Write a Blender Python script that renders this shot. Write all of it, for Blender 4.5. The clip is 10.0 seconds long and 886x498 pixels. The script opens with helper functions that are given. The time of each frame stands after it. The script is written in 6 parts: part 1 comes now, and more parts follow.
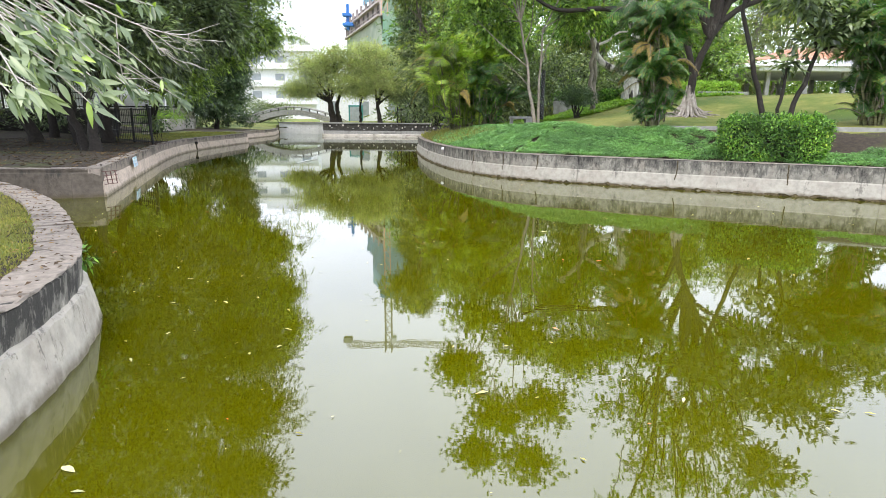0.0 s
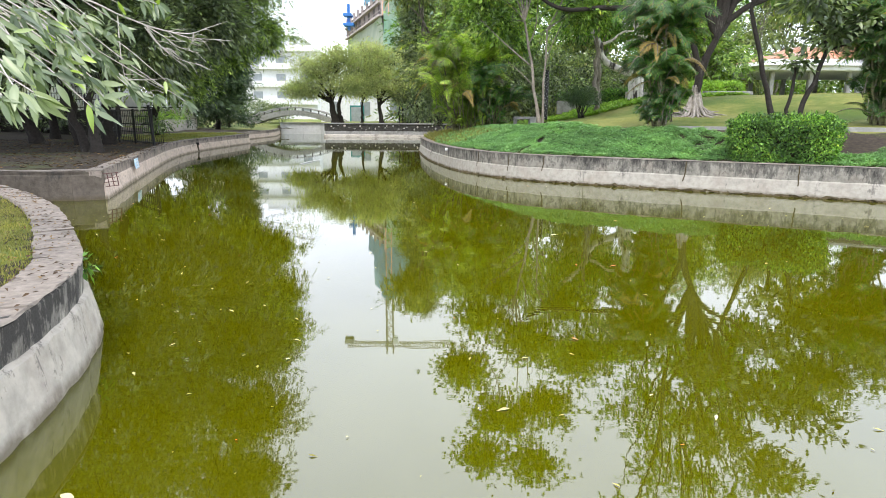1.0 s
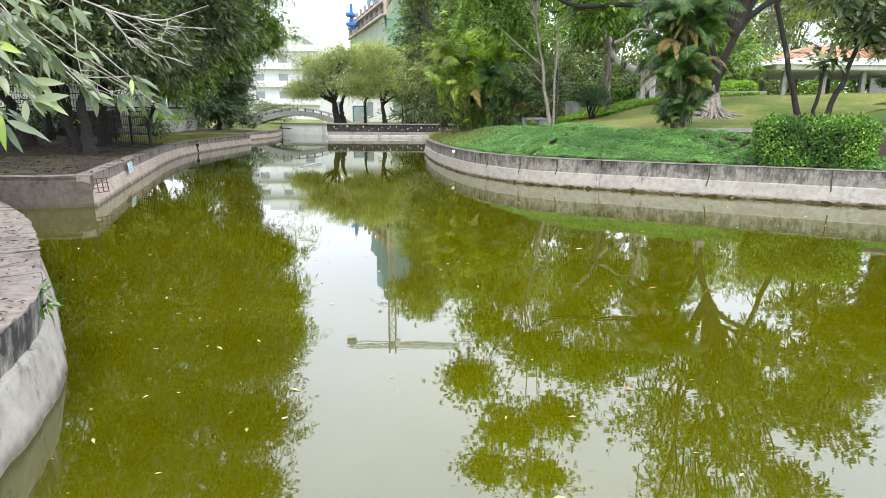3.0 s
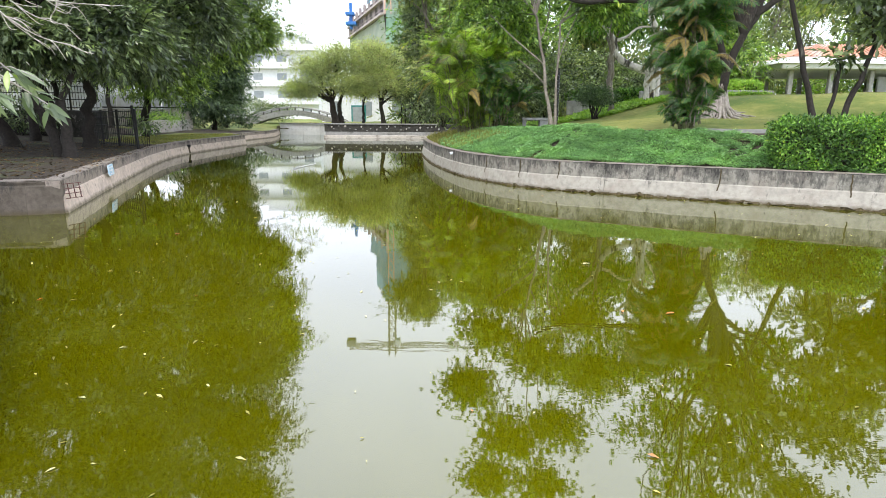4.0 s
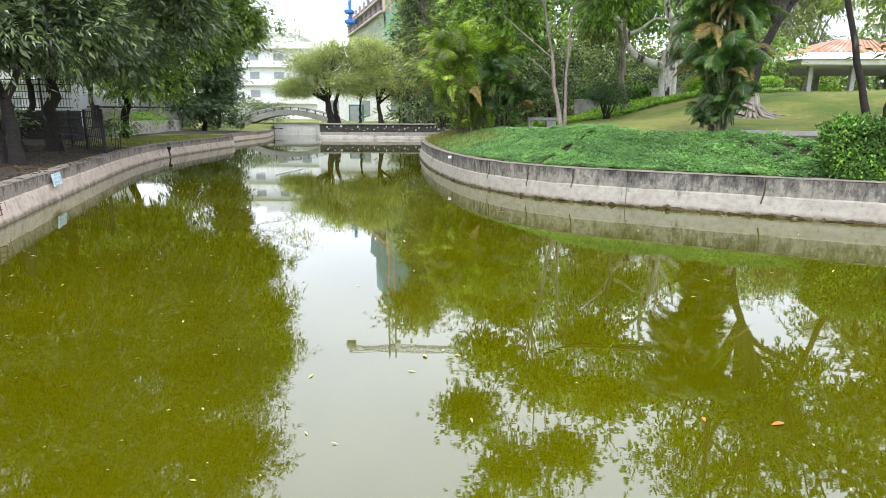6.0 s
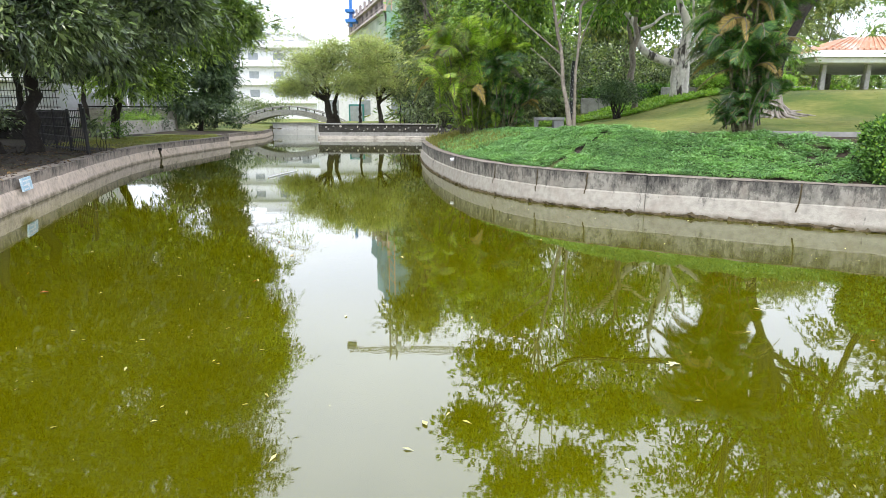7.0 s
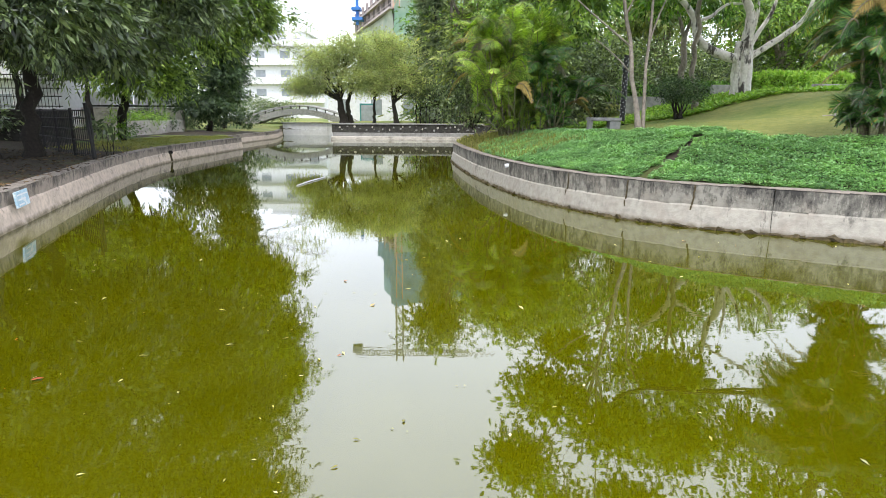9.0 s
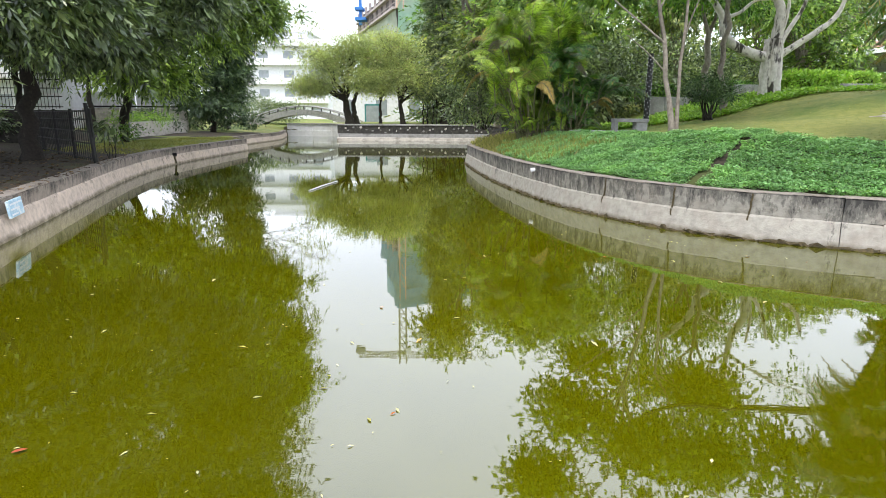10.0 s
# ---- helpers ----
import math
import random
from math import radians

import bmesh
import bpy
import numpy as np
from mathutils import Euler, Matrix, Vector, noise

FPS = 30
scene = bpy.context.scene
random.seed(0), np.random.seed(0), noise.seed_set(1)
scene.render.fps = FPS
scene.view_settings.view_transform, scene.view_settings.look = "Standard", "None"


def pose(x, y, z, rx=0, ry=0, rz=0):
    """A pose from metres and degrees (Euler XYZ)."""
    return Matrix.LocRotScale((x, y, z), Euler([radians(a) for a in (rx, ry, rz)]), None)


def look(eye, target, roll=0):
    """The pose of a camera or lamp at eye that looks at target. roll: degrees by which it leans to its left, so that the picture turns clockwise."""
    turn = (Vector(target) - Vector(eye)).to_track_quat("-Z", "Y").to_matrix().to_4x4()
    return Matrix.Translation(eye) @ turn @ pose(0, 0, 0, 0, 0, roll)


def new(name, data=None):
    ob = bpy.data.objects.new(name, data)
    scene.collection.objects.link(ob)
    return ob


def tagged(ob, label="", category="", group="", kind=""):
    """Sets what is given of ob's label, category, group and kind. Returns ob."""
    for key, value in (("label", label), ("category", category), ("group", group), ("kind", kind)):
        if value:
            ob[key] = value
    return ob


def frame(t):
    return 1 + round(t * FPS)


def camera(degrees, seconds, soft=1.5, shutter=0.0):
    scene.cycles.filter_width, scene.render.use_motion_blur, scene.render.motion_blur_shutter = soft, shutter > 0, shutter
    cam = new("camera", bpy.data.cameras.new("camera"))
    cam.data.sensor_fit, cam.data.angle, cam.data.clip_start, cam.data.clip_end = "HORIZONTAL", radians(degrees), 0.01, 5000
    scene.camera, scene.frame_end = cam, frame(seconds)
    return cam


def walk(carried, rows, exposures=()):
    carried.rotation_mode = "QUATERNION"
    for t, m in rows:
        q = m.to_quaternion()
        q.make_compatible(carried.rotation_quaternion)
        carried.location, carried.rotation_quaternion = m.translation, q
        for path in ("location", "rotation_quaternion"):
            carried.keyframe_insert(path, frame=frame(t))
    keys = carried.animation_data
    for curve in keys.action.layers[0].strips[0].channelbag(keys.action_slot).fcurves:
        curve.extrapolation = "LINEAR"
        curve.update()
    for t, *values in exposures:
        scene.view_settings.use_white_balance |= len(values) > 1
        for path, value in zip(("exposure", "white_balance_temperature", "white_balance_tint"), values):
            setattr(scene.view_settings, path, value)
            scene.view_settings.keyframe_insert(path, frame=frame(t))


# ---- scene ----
cam = camera(73.5, 10.0, soft=0.75)
PATH = [
    (0, (-0.024, -0.202, 1.981), (-0.021, 1.751, 1.549), 0.5),
    (0.5, (-0.062, -0.107, 1.987), (-0.062, 1.845, 1.555), 0.4),
    (1, (-0.151, 0.025, 1.998), (-0.151, 1.978, 1.566), 0.4),
    (1.5, (-0.263, 0.182, 2.021), (-0.266, 2.135, 1.588), 0.4),
    (2, (-0.344, 0.383, 2.032), (-0.35, 2.335, 1.6), 0.4),
    (2.5, (-0.373, 0.625, 2.031), (-0.38, 2.578, 1.599), 0.4),
    (4, (-0.229, 1.87, 2.059), (-0.238, 3.822, 1.626), 0.4),
    (4.5, (-0.179, 2.399, 2.059), (-0.19, 4.351, 1.625), 0.4),
    (5, (-0.144, 2.978, 2.079), (-0.155, 4.93, 1.645), 0.3),
    (5.5, (-0.122, 3.581, 2.101), (-0.134, 5.533, 1.665), 0.3),
    (7, (-0.16, 5.407, 2.085), (-0.177, 7.359, 1.649), 0.3),
    (7.5, (-0.381, 5.998, 2.081), (-0.4, 7.95, 1.645), 0.4),
    (8, (-0.747, 6.554, 2.07), (-0.767, 8.506, 1.635), 0.4),
    (8.5, (-1.172, 7.135, 2.066), (-1.194, 9.087, 1.629), 0.4),
    (9, (-1.658, 7.77, 2.104), (-1.682, 9.722, 1.666), 0.3),
    (9.5, (-2.081, 8.49, 2.125), (-2.108, 10.442, 1.689), 0.4),
    (10, (-2.228, 8.794, 2.116), (-2.257, 10.745, 1.68), 0.3),
]
walk(cam, [(t, look(eye, target, roll)) for t, eye, target, roll in PATH])

# ---- world and light ----
world = bpy.data.worlds.new("overcast")
scene.world = world
world.use_nodes = True
wn, wl = world.node_tree.nodes, world.node_tree.links
wn.clear()
SUN_EL, SUN_AZ = 58.0, 200.0
sky = wn.new("ShaderNodeTexSky")
sky.sky_type, sky.sun_disc = "NISHITA", False
sky.sun_elevation, sky.sun_rotation = radians(SUN_EL), radians(SUN_AZ)
dim = wn.new("ShaderNodeMix")
dim.data_type, dim.blend_type = "RGBA", "MULTIPLY"
dim.inputs[0].default_value = 1.0
dim.inputs[7].default_value = (0.12, 0.12, 0.12, 1)
wl.new(sky.outputs[0], dim.inputs[6])
co = wn.new("ShaderNodeTexCoord")
cloud = wn.new("ShaderNodeTexNoise")
cloud.inputs["Scale"].default_value, cloud.inputs["Detail"].default_value = 1.6, 5
wl.new(co.outputs["Generated"], cloud.inputs["Vector"])
tone = wn.new("ShaderNodeValToRGB")
tone.color_ramp.elements[0].position, tone.color_ramp.elements[0].color = 0.32, (0.62, 0.655, 0.80, 1)
tone.color_ramp.elements[1].position, tone.color_ramp.elements[1].color = 0.68, (0.92, 0.945, 1.03, 1)
wl.new(cloud.outputs[0], tone.inputs[0])
cover = wn.new("ShaderNodeMix")
cover.data_type = "RGBA"
cover.inputs[0].default_value = 0.88
wl.new(dim.outputs[2], cover.inputs[6])
wl.new(tone.outputs[0], cover.inputs[7])
updown = wn.new("ShaderNodeSeparateXYZ")
wl.new(co.outputs["Generated"], updown.inputs[0])
thin = wn.new("ShaderNodeMapRange")
for i, v in enumerate((0.15, 0.6, 1.08, 1.0)):
    thin.inputs[i + 1].default_value = v
wl.new(updown.outputs[2], thin.inputs[0])
veil = wn.new("ShaderNodeMix")
veil.data_type, veil.blend_type = "RGBA", "MULTIPLY"
veil.inputs[0].default_value = 1.0
wl.new(cover.outputs[2], veil.inputs[6])
wl.new(thin.outputs[0], veil.inputs[7])
back = wn.new("ShaderNodeBackground")
back.inputs[1].default_value = 3.0
wl.new(veil.outputs[2], back.inputs[0])
wout = wn.new("ShaderNodeOutputWorld")
wl.new(back.outputs[0], wout.inputs[0])

sun = new("sun", bpy.data.lights.new("sun", "SUN"))
sun.data.energy, sun.data.angle, sun.data.color = 2.2, radians(18), (1.0, 0.93, 0.80)
sun.matrix_world = look((math.sin(radians(SUN_AZ)) * 20, -math.cos(radians(SUN_AZ)) * -20, 20 * math.tan(radians(SUN_EL))), (0, 0, 0))
scene.view_settings.exposure = 0.0


# ---- materials ----
class Nodes:
    """A small builder for node materials."""

    def __init__(self, name):
        self.mat = bpy.data.materials.new(name)
        self.mat.use_nodes = True
        self.n, self.l = self.mat.node_tree.nodes, self.mat.node_tree.links
        self.n.clear()
        self.out = self.n.new("ShaderNodeOutputMaterial")

    def put(self, kind, inputs=(), **props):
        nd = self.n.new("ShaderNode" + kind)
        for k, v in props.items():
            if k == "blend_type":
                nd.blend_type = v
            elif k == "data_type":
                nd.data_type = v
            elif k == "operation":
                nd.operation = v
        for k, v in dict(inputs).items():
            if isinstance(v, bpy.types.NodeSocket):
                self.l.new(v, nd.inputs[k])
            else:
                nd.inputs[k].default_value = v
        return nd

    def coords(self, scale=(1, 1, 1)):
        c = self.put("TexCoord")
        return self.put("Mapping", {"Vector": c.outputs["Object"], "Scale": scale}).outputs[0]

    def world_coords(self, scale=(1, 1, 1)):
        c = self.put("NewGeometry")
        return self.put("Mapping", {"Vector": c.outputs["Position"], "Scale": scale}).outputs[0]

    def noise(self, vec, scale, detail=4, rough=0.55):
        return self.put("TexNoise", {"Vector": vec, "Scale": scale, "Detail": detail, "Roughness": rough}).outputs[0]

    def ramp(self, fac, stops):
        nd = self.put("ValToRGB", {0: fac})
        el = nd.color_ramp.elements
        while len(el) < len(stops):
            el.new(0.5)
        for e, (p, c) in zip(el, stops):
            e.position, e.color = p, (*c, 1) if len(c) == 3 else c
        return nd.outputs[0]

    def mix(self, fac, a, b, blend="MIX"):
        nd = self.put("Mix", data_type="RGBA", blend_type=blend)
        for i, v in ((0, fac), (6, a), (7, b)):
            if isinstance(v, bpy.types.NodeSocket):
                self.l.new(v, nd.inputs[i])
            else:
                nd.inputs[i].default_value = (*v, 1) if isinstance(v, tuple) and len(v) == 3 else v
        return nd.outputs[2]

    def bump(self, height, strength, dist=0.02):
        return self.put("Bump", {"Height": height, "Strength": strength, "Distance": dist}).outputs[0]

    def done(self, shader):
        self.l.new(shader, self.out.inputs[0])
        return self.mat


def grained(name, dark, light, scale=6.0, rough=0.8, bump=0.3, stain=None, stain_scale=0.7, stain_at=(0.5, 0.65), stretch=(1, 1, 1), metal=0.0):
    """Mottled surface: grain at one scale, stains of another colour at a larger one."""
    m = Nodes(name)
    v = m.world_coords()
    fine = m.noise(v, scale, 6)
    col = m.mix(m.ramp(fine, [(0.3, (0, 0, 0)), (0.7, (1, 1, 1))]), dark, light)
    if stain:
        vs = m.world_coords(stretch)
        s = m.ramp(m.noise(vs, stain_scale, 7, 0.65), [(stain_at[0], (0, 0, 0)), (stain_at[1], (1, 1, 1))])
        col = m.mix(s, col, stain)
    b = m.put("BsdfPrincipled", {"Base Color": col, "Roughness": rough, "Metallic": metal, "Normal": m.bump(m.noise(v, scale * 5, 4), bump, 0.01)})
    return m.done(b.outputs[0])


def leafy(name, dark, mid, light, rough=0.45, through_light=0.30, odd=None, patchy=1.0, gloss=0.45):
    """Leaves that differ one from another, and let some light through; patches of shade and sun are in the colour."""
    m = Nodes(name)
    g = m.put("NewGeometry")
    stops = [(0.0, dark), (0.5, mid), (0.95, light)]
    if odd:
        stops.append((0.97, odd))
    col = m.ramp(g.outputs["Random Per Island"], stops)
    # cool dark and warm bright noise patches stand for shade and sun in crowns
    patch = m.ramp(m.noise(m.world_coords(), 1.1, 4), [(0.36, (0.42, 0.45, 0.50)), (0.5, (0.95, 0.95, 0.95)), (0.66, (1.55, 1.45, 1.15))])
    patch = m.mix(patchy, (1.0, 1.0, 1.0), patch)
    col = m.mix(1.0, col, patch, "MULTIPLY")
    p = m.put("BsdfPrincipled", {"Base Color": col, "Roughness": rough, "Specular IOR Level": gloss})
    tr = m.put("BsdfTranslucent", {"Color": m.mix(1.0, col, (1.3, 1.5, 0.5), "MULTIPLY")})
    mx = m.put("MixShader", {0: through_light, 1: p.outputs[0], 2: tr.outputs[0]})
    return m.done(mx.outputs[0])


def water_material():
    m = Nodes("pond_water")
    v = m.world_coords((0.75, 2.0, 1.0))
    murk = m.ramp(m.noise(m.world_coords(), 0.35, 4), [(0.3, (0.064, 0.065, 0.0003)), (0.7, (0.090, 0.088, 0.0004))])
    n1, n2 = m.noise(v, 2.2, 3, 0.5), m.noise(v, 9.0, 2, 0.5)
    calm = m.ramp(m.noise(m.world_coords(), 0.22, 2), [(0.4, (0.35, 0.35, 0.35)), (0.65, (1, 1, 1))])
    h = m.put("Math", {0: n1, 1: m.put("Math", {0: n2, 1: 0.2}, operation="MULTIPLY").outputs[0]}, operation="ADD").outputs[0]
    h = m.put("Math", {0: h, 1: calm}, operation="MULTIPLY").outputs[0]
    nrm = m.bump(h, 0.12, 0.006)
    dif = m.put("BsdfDiffuse", {"Color": murk, "Normal": nrm})
    gl = m.put("BsdfGlossy", {"Color": (0.96, 0.98, 1.0, 1), "Roughness": 0.019, "Normal": nrm})
    fr = m.put("Fresnel", {"IOR": 2.15, "Normal": nrm})
    mx = m.put("MixShader", {0: fr.outputs[0], 1: dif.outputs[0], 2: gl.outputs[0]})
    return m.done(mx.outputs[0])


def wall_material(name, pale, grey, low, high, bias=0.0):
    """Old pale concrete; black algae runs down in streaks from its top edge, brown scum clings to the waterline."""
    m = Nodes(name)
    v = m.world_coords()
    fine = m.noise(v, 8, 6)
    col = m.ramp(fine, [(0.28, grey), (0.6, pale)])
    col = m.mix(m.ramp(m.noise(v, 1.3, 6, 0.7), [(0.48, (0, 0, 0)), (0.72, (0.55, 0.55, 0.55))]), col, (0.25, 0.20, 0.16))
    z = m.put("SeparateXYZ", {0: m.put("NewGeometry").outputs["Position"]}).outputs[2]
    height = m.put("MapRange", {0: z, 1: low, 2: high, 3: 0.0, 4: 1.0}).outputs[0]
    streak = m.noise(m.world_coords((3.4, 3.4, 0.9)), 1.7, 9, 0.78)
    blot = m.noise(v, 1.1, 6, 0.7)
    s1 = m.put("MapRange", {0: streak, 1: 0.3, 2: 0.7, 3: -0.5, 4: 0.5}).outputs[0]
    s2 = m.put("MapRange", {0: blot, 1: 0.3, 2: 0.7, 3: -0.4, 4: 0.4}).outputs[0]
    s = m.put("Math", {0: s1, 1: s2}, operation="ADD").outputs[0]
    s = m.put("Math", {0: s, 1: m.put("Math", {0: height, 1: 0.62}, operation="MULTIPLY").outputs[0]}, operation="ADD").outputs[0]
    chip = m.put("MapRange", {0: m.noise(m.world_coords((1.5, 1.5, 0.8)), 6.5, 9, 0.8), 1: 0.3, 2: 0.7, 3: -0.24, 4: 0.24}).outputs[0]
    s = m.put("Math", {0: s, 1: chip}, operation="ADD").outputs[0]
    s = m.put("Math", {0: s, 1: bias}, operation="ADD").outputs[0]
    a = m.ramp(s, [(0.26, (0, 0, 0)), (0.38, (0.45, 0.45, 0.45)), (0.62, (0.66, 0.66, 0.66)), (0.74, (0.97, 0.97, 0.97))])
    col = m.mix(a, col, (0.036, 0.034, 0.031))
    scum = m.put("Math", {0: m.put("MapRange", {0: z, 1: 0.02, 2: 0.16, 3: 1.0, 4: 0.0}).outputs[0], 1: m.noise(v, 5, 5)}, operation="MULTIPLY").outputs[0]
    col = m.mix(m.ramp(scum, [(0.15, (0, 0, 0)), (0.5, (0.8, 0.8, 0.8))]), col, (0.10, 0.08, 0.045))
    b = m.put("BsdfPrincipled", {"Base Color": col, "Roughness": 0.9, "Normal": m.bump(m.noise(v, 18, 8, 0.65), 0.7, 0.022)})
    return m.done(b.outputs[0])


MAT_WATER = water_material()
MAT_COPING = wall_material("algae_stained_coping", (0.29, 0.275, 0.235), (0.148, 0.143, 0.12), 0.30, 0.90, 0.05)
MAT_FOOT = wall_material("pale_plinth_concrete", (0.385, 0.362, 0.31), (0.275, 0.26, 0.222), 0.10, 1.10, -0.16)
MAT_WESTCOPING = wall_material("brown_stained_coping", (0.36, 0.30, 0.25), (0.22, 0.185, 0.155), 0.40, 0.78)
MAT_WESTWALL = wall_material("dry_stained_concrete", (0.66, 0.54, 0.44), (0.46, 0.375, 0.305), 0.20, 1.0, -0.12)
MAT_NEARWALL = wall_material("blackened_coping", (0.45, 0.425, 0.365), (0.29, 0.274, 0.23), 0.22, 0.62, 0.14)
MAT_NEARFOOT = wall_material("weathered_pale_concrete", (0.515, 0.48, 0.40), (0.365, 0.34, 0.285), 0.10, 1.2, -0.12)
MAT_BARK_MID = grained("brown_bark", (0.055, 0.045, 0.036), (0.13, 0.11, 0.09), 12, 0.9, 0.8, (0.22, 0.20, 0.17), 2.0, (0.58, 0.7), (2, 2, 0.6))
# base colour darkened for the shade in the recess; the streaks are stain
MAT_NOOKWALL = wall_material("shaded_stained_concrete", (0.135, 0.112, 0.086), (0.08, 0.066, 0.05), 0.42, 1.0)
MAT_CAP = grained("worn_cap_concrete", (0.19, 0.165, 0.14), (0.33, 0.285, 0.24), 14, 0.9, 0.6, (0.09, 0.075, 0.06), 2.2, (0.52, 0.7))
MAT_PLINTH = grained("pale_concrete", (0.52, 0.48, 0.44), (0.68, 0.63, 0.58), 7, 0.85, 0.35, (0.18, 0.15, 0.12), 0.9, (0.50, 0.75), (1.5, 1.5, 4))
MAT_MOSS = grained("waterline_moss", (0.035, 0.028, 0.012), (0.10, 0.075, 0.035), 20, 0.95, 0.8)
MAT_LAWN = grained("dry_lawn", (0.16, 0.19, 0.035), (0.27, 0.27, 0.065), 5, 0.95, 0.6, (0.10, 0.16, 0.02), 0.35, (0.45, 0.6))
# earth with leaf litter, its tone lowered for the shade under the west trees
MAT_EARTH = grained("shaded_littered_earth", (0.020, 0.015, 0.010), (0.060, 0.044, 0.027), 9, 0.95, 0.8, (0.062, 0.075, 0.018), 0.7, (0.52, 0.66))
MAT_BED = grained("bed_mud", (0.05, 0.045, 0.02), (0.09, 0.08, 0.03), 3, 0.95, 0.3)
MAT_SOIL = grained("bare_soil", (0.075, 0.052, 0.034), (0.15, 0.105, 0.07), 12, 0.95, 0.8)
# bark of shaded trunks; the same near-black also stands for shade inside hedges
MAT_BARK_AND_SHADE = grained("dark_bark_and_shade", (0.012, 0.010, 0.008), (0.035, 0.028, 0.022), 14, 0.9, 0.9, (0.12, 0.11, 0.09), 2.0, (0.6, 0.75), (2, 2, 0.5))
MAT_BARK_GREY = grained("grey_bark", (0.16, 0.135, 0.11), (0.32, 0.28, 0.24), 10, 0.9, 0.8, (0.07, 0.06, 0.045), 1.6, (0.5, 0.7), (2, 2, 0.5))
MAT_BARK_PALE = grained("pale_bark", (0.50, 0.46, 0.42), (0.74, 0.70, 0.66), 8, 0.85, 0.8, (0.06, 0.05, 0.045), 1.8, (0.53, 0.60), (1.6, 1.6, 0.5))
MAT_ROOT = grained("root_bark", (0.26, 0.23, 0.20), (0.46, 0.42, 0.38), 10, 0.85, 0.7, (0.10, 0.085, 0.07), 2.4, (0.5, 0.66))
MAT_PALMSTEM = grained("palm_stem", (0.10, 0.11, 0.045), (0.20, 0.20, 0.09), 12, 0.7, 0.4, (0.07, 0.05, 0.03), 4, (0.5, 0.6), (1, 1, 6))
MAT_BARK_TWIG = grained("twig_bark", (0.34, 0.31, 0.28), (0.55, 0.51, 0.47), 20, 0.8, 0.5)
MAT_IRON = grained("dark_painted_iron", (0.008, 0.008, 0.008), (0.018, 0.017, 0.016), 25, 0.75, 0.3, (0.06, 0.03, 0.018), 3, (0.62, 0.72))
MAT_RUST = grained("rusted_iron", (0.09, 0.035, 0.03), (0.20, 0.10, 0.085), 18, 0.8, 0.5, (0.30, 0.27, 0.25), 4, (0.6, 0.7))
MAT_WHITEWALL = grained("white_render", (0.66, 0.67, 0.68), (0.80, 0.81, 0.82), 3, 0.8, 0.15, (0.52, 0.52, 0.50), 0.5, (0.58, 0.75), (1, 1, 0.3))
MAT_GREYCON = grained("grey_concrete", (0.24, 0.24, 0.23), (0.38, 0.375, 0.36), 6, 0.85, 0.4, (0.13, 0.125, 0.115), 0.8, (0.52, 0.7))
MAT_DARKSTONE = grained("dark_weathered_stone", (0.022, 0.022, 0.020), (0.075, 0.07, 0.062), 5, 0.95, 0.7, (0.22, 0.21, 0.19), 2.4, (0.60, 0.66))
MAT_SIGN = grained("faded_blue_sign", (0.33, 0.52, 0.66), (0.47, 0.66, 0.78), 9, 0.5, 0.1, (0.75, 0.80, 0.82), 6, (0.5, 0.6))
MAT_GLASSDARK = grained("dark_window", (0.24, 0.27, 0.28), (0.34, 0.37, 0.38), 2, 0.15, 0.05)
MAT_TEAL = grained("teal_panel", (0.02, 0.16, 0.15), (0.04, 0.24, 0.22), 3, 0.5, 0.1)
MAT_NET = grained("green_safety_net", (0.30, 0.50, 0.40), (0.44, 0.64, 0.52), 0.9, 0.9, 0.3, (0.42, 0.52, 0.42), 0.08, (0.45, 0.6), (1, 1, 0.5))
MAT_NETPALE = grained("pale_safety_net", (0.46, 0.52, 0.41), (0.60, 0.64, 0.53), 0.8, 0.9, 0.3, (0.28, 0.40, 0.30), 0.1, (0.5, 0.65))
MAT_NETTEAL = grained("teal_safety_net", (0.20, 0.38, 0.50), (0.29, 0.48, 0.60), 0.6, 0.9, 0.3, (0.34, 0.53, 0.63), 0.1, (0.5, 0.65))
MAT_SLAB = grained("raw_concrete_floor", (0.30, 0.26, 0.25), (0.44, 0.38, 0.36), 1, 0.9, 0.2)
MAT_DARKGAP = grained("unlit_storey", (0.07, 0.06, 0.06), (0.14, 0.12, 0.12), 0.5, 0.9, 0.1)
MAT_BLUE = grained("blue_steel", (0.02, 0.13, 0.42), (0.04, 0.20, 0.55), 2, 0.5, 0.1)
MAT_ORANGE = grained("orange_hoist_paint", (0.50, 0.30, 0.22), (0.62, 0.40, 0.30), 2, 0.6, 0.1)
MAT_CRANE = grained("crane_steel", (0.22, 0.21, 0.16), (0.34, 0.32, 0.25), 1, 0.6, 0.1)
MAT_ROOFTILE = grained("orange_roof_tile", (0.42, 0.20, 0.12), (0.60, 0.32, 0.20), 6, 0.8, 0.4, (0.5, 0.42, 0.36), 0.8, (0.5, 0.65))
MAT_POSTBLACK = grained("black_cable_wrap", (0.008, 0.008, 0.009), (0.02, 0.02, 0.022), 20, 0.5, 0.4)
MAT_BEAD = grained("white_bulb", (0.68, 0.69, 0.72), (0.85, 0.86, 0.88), 10, 0.3, 0.0)
MAT_LITTER = leafy("fallen_leaves", (0.045, 0.026, 0.013), (0.10, 0.06, 0.03), (0.25, 0.165, 0.07), 0.8, 0.05)
MAT_FLOAT = leafy("floating_leaves", (0.22, 0.20, 0.04), (0.45, 0.42, 0.12), (0.62, 0.60, 0.36), 0.6, 0.05, (0.45, 0.12, 0.02))

